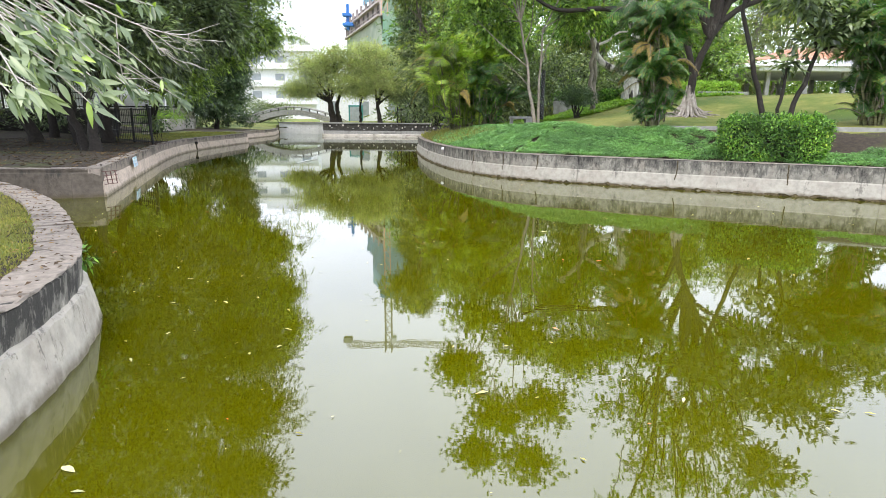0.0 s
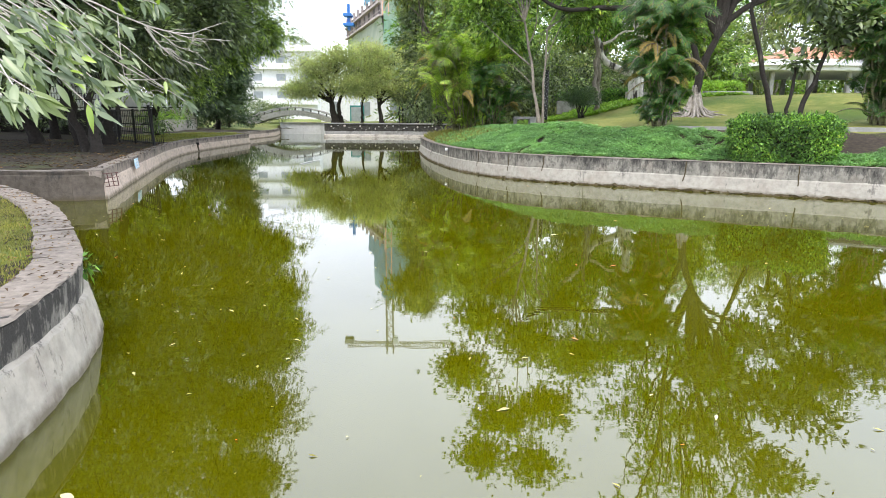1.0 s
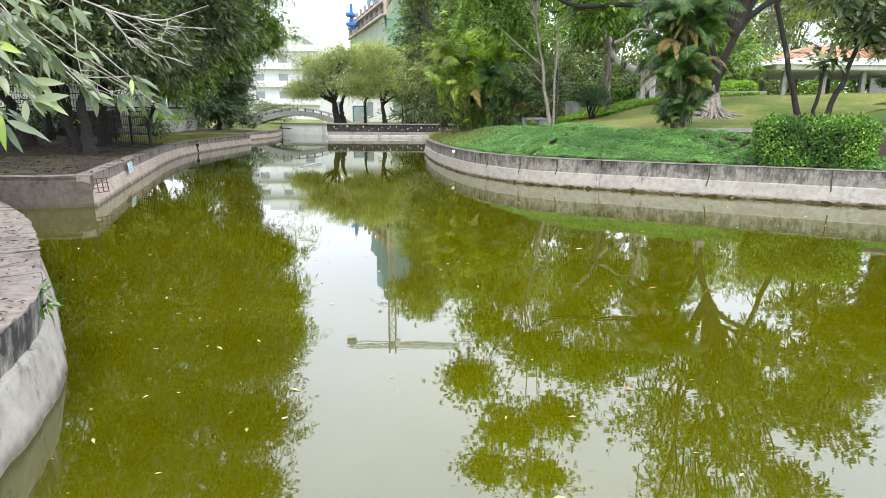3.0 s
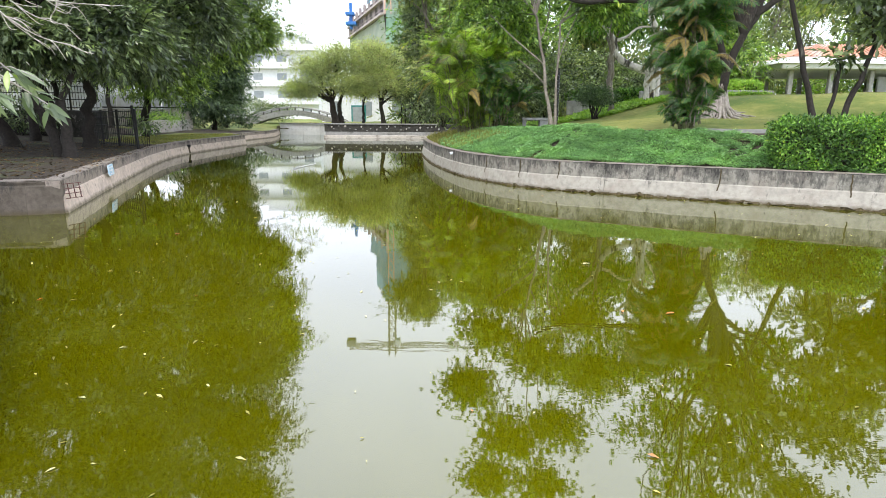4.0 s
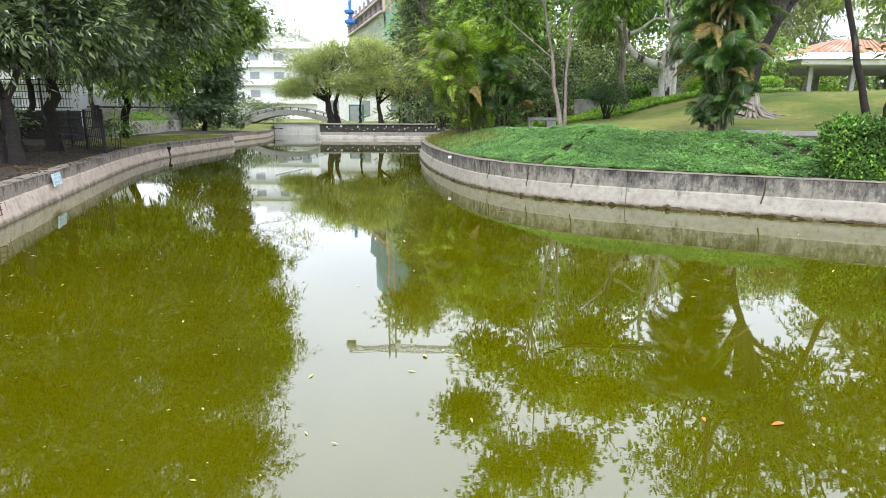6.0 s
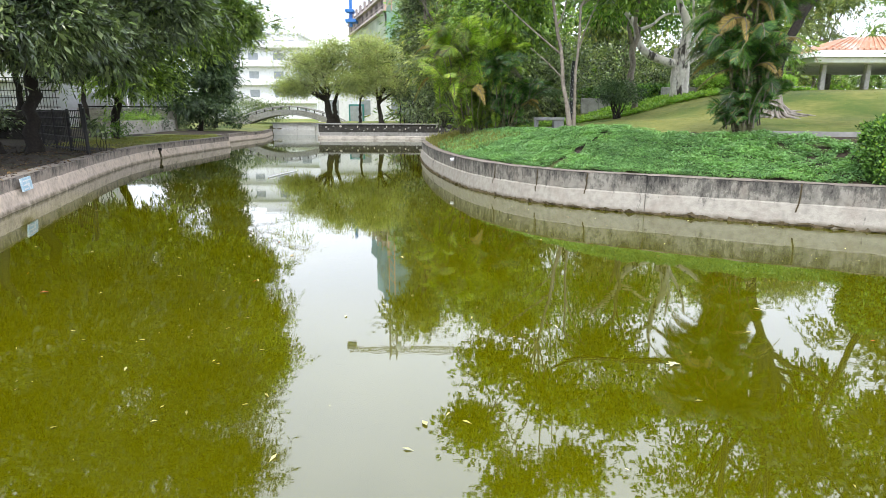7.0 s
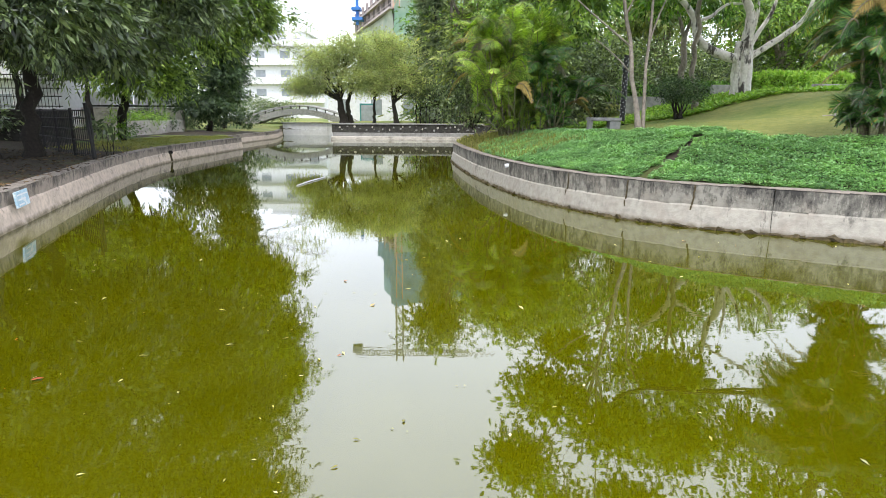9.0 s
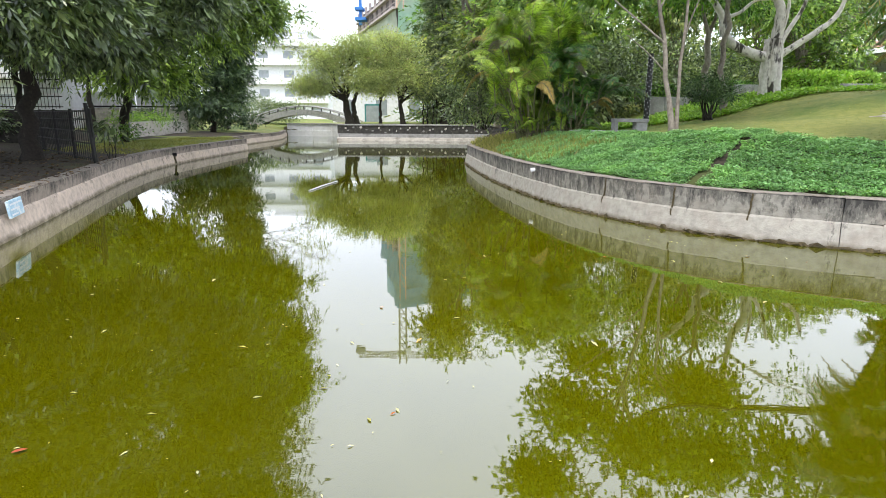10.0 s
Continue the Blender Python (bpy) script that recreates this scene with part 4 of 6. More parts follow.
def pavilion():
    ob = thing("pavilion", None, None, "open white pavilion with a low orange tiled roof", "pavilion")
    cx, cy, z0 = 31.5, 50.5, 3.05
    bm = bmesh.new()
    box(bm, (cx - 8, cy - 5, z0 - 0.4), (cx + 8, cy + 5, z0 + 0.05), 0.03)
    part("floor_slab", bm, MAT_GREYCON, ob)
    # white columns coloured grey for the shade under the roof
    for i in range(6):
        for y in (cy - 4.4, cy + 4.4):
            bm = bmesh.new()
            box(bm, (cx - 7.2 + i * 2.88 - 0.16, y - 0.16, z0), (cx - 7.2 + i * 2.88 + 0.16, y + 0.16, z0 + 2.5), 0.03)
            part("column", bm, MAT_GREYCON, ob)
    bm = bmesh.new()
    box(bm, (cx - 8.4, cy - 5.4, z0 + 2.5), (cx + 8.4, cy + 5.4, z0 + 2.85), 0.05)
    part("fascia", bm, MAT_WHITEWALL, ob)
    bm = bmesh.new()
    corners = ((-1, -1), (1, -1), (1, 1), (-1, 1))
    lo = [bm.verts.new((cx + sx * 8.7, cy + sy * 5.7, z0 + 2.85)) for sx, sy in corners]
    hi = [bm.verts.new((cx + sx * 7.0, cy + sy * 3.9, z0 + 3.45)) for sx, sy in corners]
    for i in range(4):
        bm.faces.new((lo[i], lo[(i + 1) % 4], hi[(i + 1) % 4], hi[i]))
    bm.faces.new(hi)
    bm.faces.new(lo[::-1])
    part("canopy", bm, MAT_WHITEWALL, ob, "white sloping canopy round the eaves")
    bm = bmesh.new()
    lo = [bm.verts.new((cx + sx * 7.05, cy + sy * 3.95, z0 + 3.46)) for sx, sy in corners]
    hi = [bm.verts.new((cx + sx * 3.6, cy + sy * 0.9, z0 + 4.6)) for sx, sy in corners]
    for i in range(4):
        bm.faces.new((lo[i], lo[(i + 1) % 4], hi[(i + 1) % 4], hi[i]))
    bm.faces.new(hi)
    bm.faces.new(lo[::-1])
    roof = part("roof", bm, MAT_ROOFTILE, ob)
    for i in range(34):
        a = cx - 6.9 + i * 0.41
        b = cx + (a - cx) * 3.6 / 7.05
        bm = bmesh.new()
        beam(bm, (a, cy - 3.97, z0 + 3.5), (b, cy - 0.9, z0 + 4.63), 0.1)
        part("roof_rib", bm, MAT_ROOFTILE, roof)
    bm = bmesh.new()
    box(bm, (cx + 1.5, cy - 1.0, z0 + 0.05), (cx + 7.2, cy - 0.8, z0 + 2.3), 0.02)
    part("back_wall", bm, MAT_WHITEWALL, ob)
    bm = bmesh.new()
    box(bm, (cx - 7.0, cy - 4.5, z0 + 0.05), (cx + 1.0, cy - 4.25, z0 + 0.75), 0.03)
    part("parapet", bm, MAT_DARKSTONE, ob, "dark stone parapet")


pavilion()


# ---- west bank: fences, low walls, signs ----
def iron_fence(name, label, a, b, z0, h, gap=0.16, posts=2.4, lift=0.06):
    ob = thing(name, None, None, label, "fence")
    a, b = Vector(a), Vector(b)
    d = b - a
    n = int(d.length / gap)
    for k in range(int(d.length / posts) + 1):
        p = a + d * min(1, k * posts / d.length)
        bm = bmesh.new()
        beam(bm, (p.x, p.y, z0), (p.x, p.y, z0 + h), 0.07)
        part("post", bm, MAT_IRON, ob)
    for z in (0.14, h * 0.36, h * 0.58, h * 0.8, h - 0.08):
        bm = bmesh.new()
        beam(bm, (a.x, a.y, z0 + z), (b.x, b.y, z0 + z), 0.04)
        part("rail", bm, MAT_IRON, ob)
    bm = bmesh.new()
    beam(bm, (0, 0, lift), (0, 0, h - 0.05), 0.017)
    me = bpy.data.meshes.new("bar")
    bm.to_mesh(me)
    bm.free()
    me.materials.append(MAT_IRON)
    for i in range(1, n):
        p = a + d * (i / n)
        bar = new("bar", me)
        bar.parent = ob
        bar.location = (p.x, p.y, z0)
    return ob


iron_fence("iron_fence", "dark iron railing fence ending at the pond edge", (-12.95, 26.6), (-18.6, 32.4), 0.68, 1.62, 0.26)
bm = bmesh.new()
beam(bm, (-12.9, 26.55, 0.6), (-13.05, 26.6, 2.4), 0.08)
end_post = thing("fence_end_post", None, None, "thick dark iron post at the end of the fence", "post")
part("shaft", bm, MAT_IRON, end_post)
bm = bmesh.new()
box(bm, (-13.10, 26.55, 2.4), (-13.0, 26.65, 2.45), 0.01)
part("cap", bm, MAT_IRON, end_post)

# dark stone material here carries the deep shade under the west trees
terrace = thing("wall_terrace", None, None, "dark retaining wall below the upper fence", "wall", kind="structure")
for i in range(6):
    bm = bmesh.new()
    box(bm, (-40 + i * 3.5, 35.4 - 0.12 * i, 0.5), (-40 + (i + 1) * 3.5 - 0.02, 36.0 - 0.12 * i, 2.3), 0.03)
    part("panel", bm, MAT_DARKSTONE, terrace)
iron_fence("upper_fence", "tall dark iron fence on the terrace wall", (-40, 35.7), (-19.2, 35.1), 2.3, 1.6, 0.16)


def low_walls():
    ob = thing("garden_wall", None, None, "low pale concrete wall along the path", "low wall")
    pts = softened([(-18.9, 38.5), (-20.2, 42.5), (-21.6, 48.0), (-22.6, 55.0)], 1)
    for k, piece in enumerate(cut_line(pts, 2.2)):
        part("block", sweep(dense(piece, 1.0)[::-1], [(0, 0.5), (0.0, 1.72), (0.35, 1.72), (0.35, 0.5)], 0.006, 0.004, k), MAT_PLINTH, ob)
    ob = thing("site_hoarding", None, None, "pale metal hoarding behind the west trees", "hoarding")
    for k in range(19):
        bm = bmesh.new()
        box(bm, (-48.0 + k * 1.3, 55.0 + 0.1 * k, 2.62), (-48.0 + (k + 1) * 1.3 - 0.004, 55.06 + 0.1 * k, 3.85), 0.01)
        part("sheet", bm, MAT_WHITEWALL, ob)
    bm = bmesh.new()
    beam(bm, (-48.0, 54.9, 2.75), (-23.3, 56.75, 2.75), 0.12)
    part("rail", bm, MAT_IRON, ob)
    ob = thing("path_wall", None, None, "grey concrete wall under the hoarding", "low wall")
    for k in range(10):
        bm = bmesh.new()
        box(bm, (-48.2 + k * 2.5, 54.5 + 0.19 * k, 0.6), (-48.2 + (k + 1) * 2.5 - 0.02, 55.0 + 0.19 * k, 2.62), 0.02)
        part("panel", bm, MAT_PLINTH, ob)


low_walls()


def blue_sign():
    ob = thing("blue_sign", None, None, "small faded blue sign fixed to the pond wall", "sign")
    m = Matrix.Translation((-9.90, 19.0, 0.52)) @ Matrix.Rotation(radians(111), 4, "Z") @ Matrix.Rotation(radians(-6), 4, "X")
    bm = bmesh.new()
    box(bm, (-0.38, -0.02, -0.15), (0.38, 0.02, 0.15), 0.006)
    bmesh.ops.transform(bm, matrix=m, verts=bm.verts)
    part("plate", bm, MAT_SIGN, ob)
    for k in range(3):
        for side in (-1, 1):
            bm = bmesh.new()
            box(bm, (-0.30, side * 0.0245 - 0.0025, 0.065 - k * 0.09), (0.30 - 0.14 * k, side * 0.0245 + 0.0025, 0.095 - k * 0.09))
            bmesh.ops.transform(bm, matrix=m, verts=bm.verts)
            part("bar", bm, MAT_BEAD, ob)


blue_sign()


def grate():
    ob = thing("rusty_frame", None, None, "rusty iron frame hanging on the wall corner", "grate")
    m = Matrix.Translation((-8.40, 14.72, 0.44)) @ Matrix.Rotation(radians(71), 4, "Z") @ Matrix.Scale(0.62, 4)
    for k in range(4):
        bm = bmesh.new()
        beam(bm, (-0.33 + k * 0.22, -0.06, -0.25), (-0.33 + k * 0.22, 0.02, 0.28), 0.025)
        bmesh.ops.transform(bm, matrix=m, verts=bm.verts)
        part("upright", bm, MAT_RUST, ob)
    for k in range(4):
        bm = bmesh.new()
        beam(bm, (-0.36, -0.05, -0.24 + k * 0.17), (0.36, -0.05, -0.24 + k * 0.17), 0.025)
        bmesh.ops.transform(bm, matrix=m, verts=bm.verts)
        part("crossbar", bm, MAT_RUST, ob)


grate()


def drain(name, label, x, y, ang, wet=True):
    ob = thing(name, None, None, label, "drain pipe")
    m = Matrix.Translation((x, y, 0.42)) @ Matrix.Rotation(radians(ang), 4, "Z")
    bm = bmesh.new()
    bmesh.ops.create_cone(bm, segments=10, radius1=0.09, radius2=0.09, depth=0.34, matrix=m @ Matrix.Rotation(radians(90), 4, "X"))
    part("pipe", bm, MAT_IRON, ob)
    bm = bmesh.new()
    for k in range(5):
        beam(bm, m @ Vector((-0.05 + 0.03 * k, -0.13 + 0.01 * k, -0.05 * k)), m @ Vector((0.02 * k - 0.06, -0.16, -0.38)), 0.05)
    part("wet_stain", bm, MAT_MOSS, ob)


drain("drain_outlet", "black drain outlet with weed hanging from it", -14.52, 34.9, 80)
valve = thing("outlet_cap", None, None, "small white plastic cap on the pond wall", "pipe cap")
bm = bmesh.new()
bmesh.ops.create_cone(bm, segments=10, radius1=0.06, radius2=0.05, depth=0.16, matrix=Matrix.Translation((-0.02, 25.0, 0.72)) @ Matrix.Rotation(radians(80), 4, "Y"))
part("cap", bm, MAT_BEAD, valve)


# ---- east bank: bench, light post, kerb ----
def bench():
    ob = thing("concrete_bench", None, None, "low grey concrete bench on a small paved patch", "bench")
    z = ground_z(3.8, 29.6)
    bm = bmesh.new()
    box(bm, (3.25, 29.4, z + 0.33), (4.4, 29.95, z + 0.45), 0.015)
    part("seat", bm, MAT_GREYCON, ob)
    for x in (3.27, 4.0):
        bm = bmesh.new()
        box(bm, (x, 29.45, z - 0.05), (x + (0.12 if x < 4 else 0.38), 29.9, z + 0.33), 0.01)
        part("leg", bm, MAT_GREYCON, ob)
    pv = thing("paved_patch", None, None, "small patch of grey paving under the bench", "paving", kind="structure")
    for i in range(5):
        for j in range(3):
            bm = bmesh.new()
            box(bm, (2.0 + i * 0.62, 29.0 + j * 0.62, z - 0.1), (2.6 + i * 0.62, 29.6 + j * 0.62, z + 0.03 + 0.004 * ((i * 7 + j * 3) % 4)), 0.01)
            part("slab", bm, MAT_GREYCON, pv)


bench()


def light_post():
    x, y = 5.25, 32.4
    z = ground_z(x, y)
    ob = thing("light_wrapped_post", None, None, "black post wrapped in strings of white bulbs", "light post")
    me = smooth_mesh(mesh_of("shaft", *tube([(x, y, z - 0.1), (x, y, z + 1.0), (x, y, z + 2.7)], [0.11, 0.105, 0.10], 10)))
    part_mesh("shaft", me, MAT_POSTBLACK, ob)
    bead = bmesh.new()
    bmesh.ops.create_icosphere(bead, subdivisions=1, radius=0.024)
    bm = bpy.data.meshes.new("bulb")
    bead.to_mesh(bm)
    bead.free()
    bm.materials.append(MAT_BEAD)
    for k in range(90):
        a = k * 2.4
        b = new("bulb", bm)
        b.parent = ob
        b.location = (x + 0.108 * math.cos(a), y + 0.108 * math.sin(a), z + 0.08 + k * 0.0288)


light_post()

edging = thing("kerb", None, None, "thin concrete edging between lawn and planting", "kerb", kind="structure")
for a, b in (((7.2, 20.4), (9.2, 19.7)), ((9.2, 19.7), (11.0, 18.9)), ((11.0, 18.9), (13.2, 17.6)), ((13.2, 17.6), (15.5, 15.9))):
    za, zb = ground_z(*a), ground_z(*b)
    bm = bmesh.new()
    beam(bm, (a[0], a[1], za + 0.03), (b[0], b[1], zb + 0.03), 0.12, 0.16)
    part("kerbstone", bm, MAT_GREYCON, edging)

for k, (x0, x1, y, h) in enumerate(((6.8, 9.4, 37.5, 0.5), (11.2, 13.8, 38.2, 0.55), (14.6, 19.0, 38.0, 0.6))):
    w = thing("planter_wall", None, None, "low grey planter wall under clipped bushes", "low wall", "planter walls")
    z = ground_z((x0 + x1) / 2, y)
    for i in range(3):
        bm = bmesh.new()
        box(bm, (x0 + (x1 - x0) * i / 3, y, z - 0.3), (x0 + (x1 - x0) * (i + 1) / 3 - 0.015, y + 0.25, z + h), 0.02)
        part("block", bm, MAT_GREYCON, w)


# ---- plants ----
def hedge(name, label, cx, cy, ang, L, W, z0, H, n, mat=None, size=0.085):
    ob = thing(name, None, None, label, "hedge", "clipped hedges")
    rng = np.random.default_rng(int(abs(cx * 31 + cy * 7)) + n)
    m = Matrix.Translation((cx, cy, z0)) @ Matrix.Rotation(radians(ang), 4, "Z")
    # solid dark box, no real wood: its colour is the shade inside the hedge
    bm = bmesh.new()
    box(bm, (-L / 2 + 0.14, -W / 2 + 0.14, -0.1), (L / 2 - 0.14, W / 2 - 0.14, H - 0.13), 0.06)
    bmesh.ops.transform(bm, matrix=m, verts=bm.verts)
    part("core", bm, MAT_BARK_AND_SHADE, ob)
    # leaf bases in the outer skin of a box
    u = rng.uniform(-0.5, 0.5, (n, 3))
    face = rng.choice(5, n, p=[0.30, 0.14, 0.13, 0.13, 0.30])
    depth = np.abs(rng.normal(0, 0.085, n)) - 0.03 - 0.10 * rng.random(n) ** 9
    bulge = 0.11 * np.sin(u[:, 0] * 19) * np.cos(u[:, 2] * 15 + u[:, 1] * 9) + 0.04 * np.sin(u[:, 0] * 43 + u[:, 1] * 31)
    p = u * np.array([L, W, H]) + np.array([0, 0, H / 2])
    out = np.zeros((n, 3))
    for f, ax, s in ((0, 1, -1), (1, 1, 1), (2, 0, -1), (3, 0, 1), (4, 2, 1)):
        q = face == f
        half = (L / 2, W / 2, H / 2)[ax]
        p[q, ax] = s * (half - depth[q] + bulge[q]) + (H / 2 if ax == 2 else 0)
        out[q, ax] = s
    low = np.clip(1 - p[:, 2] / H, 0, 1)
    p[:, :2] *= (1 - 0.10 * low ** 2 - 0.07 * np.clip(p[:, 2] / H - 0.75, 0, 1) * 4 * np.abs(u[:, :1].T[0] * 2) ** 4)[:, None]
    axis = out * 0.7 + rng.normal(0, 0.6, (n, 3)) + np.array([0, 0, 0.3])
    up = out + rng.normal(0, 0.5, (n, 3)) + np.array([0, 0, 0.4])
    R = np.array(m.to_3x3())
    p = p @ R.T + np.array(m.translation)
    s = size * (0.6 + 0.8 * rng.random(n))
    v, f = leaves(p, axis @ R.T, up @ R.T, s, s * 0.5)
    part_mesh("foliage", mesh_of("foliage", v, f), mat or LEAF_HEDGE, ob, kind="stuff")
    return ob


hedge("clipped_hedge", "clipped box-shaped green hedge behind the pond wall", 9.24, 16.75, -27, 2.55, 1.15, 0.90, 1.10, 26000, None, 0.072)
hedge("clipped_hedge", "low clipped light green hedge on the lawn crest", 14.3, 38.0, 2, 2.4, 1.4, 3.15, 0.95, 5000, LEAF_COVERY, 0.15)
hedge("clipped_hedge", "low clipped light green hedge on the lawn crest", 18.2, 41.6, 4, 3.0, 1.5, 3.2, 1.15, 6000, LEAF_COVERY, 0.16)
hedge("clipped_hedge", "clipped light green bush behind a planter wall", 11.6, 40.2, 0, 2.4, 1.2, 2.95, 0.8, 4000, LEAF_HEDGE, 0.15)
hedge("clipped_hedge", "clipped light green bush behind a planter wall", 8.2, 40.4, 0, 1.7, 1.2, 2.8, 0.75, 3000, LEAF_HEDGE, 0.15)


def bush(name, label, x, y, blobs, mat, size=0.1, n_twigs=5, slim=0.45, cat="bush", bark=None, seed=1, droop=0.2, clump=0.22, stem=0.04):
    rng = np.random.default_rng(seed)
    z = ground_z(x, y)
    ob = thing(name, None, None, label, cat)
    bl = [(x + a, y + b, z + c, rx, ry, rz, n) for a, b, c, rx, ry, rz, n in blobs]
    for k in range(n_twigs):
        b = bl[k % len(bl)]
        way = bent((x + rng.uniform(-0.15, 0.15), y + rng.uniform(-0.15, 0.15), z - 0.05), (b[0] + rng.uniform(-0.5, 0.5) * b[3], b[1], b[2]), rng, 6)
        part_mesh("stem", smooth_mesh(mesh_of("stem", *tube(way, np.linspace(stem, stem * 0.3, 6), 6))), bark or MAT_BARK_AND_SHADE, ob)
    crown(bl, mat, ob, rng, size, slim, droop, clump, 18, 0.5, name="foliage")
    return ob


GROUPS = {"park_tree": "trees behind the lawn", "shade_tree": "trees behind the fences", "spreading_tree": "trees over the parapet", "broadleaf_tree": "trees on the west bank", "conifer": "conifers on the bank"}


def tree(name, label, base, fork, r0, r1, blobs, mat, bark, seed, size=0.16, slim=0.36, droop=0.5, clump=0.55, per=26, hollow=0.4, extra=(), folded=False, wobble=0.05, twigs=5, flare=1.5, dense_core=False, spray=0, more=1.0, whorl=0):
    """A tree: trunk, further stems, one limb a blob and a crown of single leaves."""
    rng = np.random.default_rng(seed)
    ob = thing(name, None, None, label, "tree", GROUPS.get(name, ""))
    x, y = base
    z = ground_z(x, y)
    trunk_part((x, y, z - 0.15), fork, r0, r1, bark, ob, rng, flare, wobble)
    for (bx, by), top, q0, q1 in extra:
        trunk_part((bx, by, ground_z(bx, by) - 0.15), top, q0, q1, bark, ob, rng, flare, wobble)
    tops = [fork] + [e[1] for e in extra]
    for k, b in enumerate(blobs):
        start = min(tops, key=lambda q: math.dist(q, b[:3]))
        limb_set(start, [b], r1 * 0.8, bark, ob, rng, twigs)
    crown([b[:6] + (int(b[6] * more),) for b in blobs], mat, ob, rng, size, slim, droop, clump, per, hollow, folded, spray=spray, whorl=whorl)
    if dense_core:
        inner = [(a, b, c, rx * 0.7, ry * 0.7, rz * 0.68, n // 2) for a, b, c, rx, ry, rz, n in blobs]
        crown(inner, mat, ob, rng, size * 1.3, 0.42, 0.5, 0.42, 9, 0.05, name="inner_foliage")
    return ob


# west bank trees
tree("broadleaf_tree", "dark broadleaf tree leaning over the pond wall", (-12.25, 21.0), (-12.5, 21.2, 2.5), 0.20, 0.14,
     [(-12.9, 20.8, 4.3, 2.4, 2.2, 1.0, 5000), (-14.8, 22.5, 5.2, 3.0, 2.8, 1.9, 7000), (-11.4, 22.8, 4.9, 2.0, 2.2, 1.3, 5500), (-15.8, 19.6, 4.8, 3.0, 2.4, 1.7, 6000), (-13.0, 22.0, 7.6, 3.4, 3.2, 2.0, 8000), (-12.6, 22.0, 10.6, 3.4, 3.0, 2.0, 6000), (-14.6, 22.0, 13.6, 3.8, 3.2, 2.2, 6000), (-16.8, 21.0, 10.6, 3.4, 3.0, 2.2, 5000), (-13.4, 22.6, 16.6, 3.6, 3.2, 2.2, 6000), (-17.4, 21.6, 15.4, 3.4, 3.0, 2.2, 4500)],
     LEAF_DARK, MAT_BARK_AND_SHADE, 11, 0.225, 0.22, 0.35, 0.30, 30, 0.3, dense_core=True, spray=9, more=1.35, extra=[((-12.75, 21.3), (-13.8, 21.8, 3.0), 0.16, 0.11)])
tree("broadleaf_tree", "large dark broadleaf tree with several trunks", (-15.2, 27.0), (-15.0, 27.2, 4.0), 0.26, 0.18,
     [(-13.0, 27.6, 4.6, 2.2, 2.6, 1.3, 5000), (-17.5, 27.0, 5.6, 3.4, 3.0, 1.9, 6500), (-11.6, 29.6, 6.6, 2.6, 3.0, 2.0, 8000), (-15.0, 28.5, 8.6, 4.0, 3.6, 2.4, 8000), (-10.9, 30.4, 10.4, 3.0, 3.2, 2.2, 8000), (-14.2, 30.0, 13.0, 4.0, 4.0, 2.6, 8000),
      (-10.8, 30.8, 14.6, 3.0, 3.2, 2.2, 7000), (-11.6, 30.5, 18.6, 3.2, 3.2, 2.2, 7000), (-15.4, 30.0, 17.4, 3.6, 3.6, 2.4, 6000)],
     LEAF_DARK, MAT_BARK_AND_SHADE, 12, 0.24, 0.22, 0.35, 0.32, 30, 0.3, dense_core=True, spray=9, more=1.35, extra=[((-15.9, 26.2), (-16.6, 26.2, 4.2), 0.2, 0.14), ((-17.4, 25.6), (-18.4, 25.2, 4.4), 0.24, 0.15)])
tree("broadleaf_tree", "spreading dark green tree by the garden wall", (-19.3, 39.5), (-18.7, 39.6, 3.2), 0.27, 0.19,
     [(-17.0, 38.0, 4.3, 3.0, 2.8, 1.4, 6000), (-20.5, 40.0, 5.6, 3.8, 3.4, 1.8, 6000), (-15.0, 39.5, 6.6, 3.0, 3.2, 2.0, 7000), (-19.0, 40.0, 9.4, 4.4, 4.0, 2.8, 7000), (-14.0, 41.0, 10.6, 3.4, 3.8, 2.6, 8000), (-17.0, 42.0, 14.5, 4.6, 4.4, 3.0, 8000), (-13.4, 42.0, 15.2, 3.0, 3.4, 2.2, 5000), (-12.3, 41.0, 7.4, 2.0, 2.2, 1.5, 4500), (-12.2, 41.5, 10.8, 2.2, 2.4, 1.8, 5000), (-12.0, 42.0, 13.6, 2.2, 2.4, 1.6, 4000)],
     LEAF_WEST, MAT_BARK_AND_SHADE, 13, 0.26, 0.22, 0.35, 0.36, 30, 0.3, dense_core=True, spray=9, more=1.35)
# the last three are added to cut sky light over the west bank
for k, (x, y, h) in enumerate(((-27.0, 32.0, 7.0), (-25.0, 40.5, 8.0), (-31.0, 42.0, 9.0), (-27.5, 51.0, 9.0), (-33.0, 33.5, 9.0), (-20.0, 21.5, 8.5), (-23.5, 26.5, 9.5), (-19.5, 30.0, 10.0))):
    r7 = np.random.default_rng(140 + k)
    g = ground_z(x, y)
    tree("shade_tree", "dark shade tree behind the fences", (x, y), (x, y, g + 3.4), 0.2, 0.15,
         [(x + r7.uniform(-2, 2), y + r7.uniform(-1.5, 1.5), g + h * q, 3.2, 2.6, 1.6, 3500) for q in (0.62, 0.7, 0.8, 0.95, 1.08)], LEAF_DARK, MAT_BARK_AND_SHADE, 150 + k, 0.34, 0.3, 0.7, 0.5, dense_core=True)
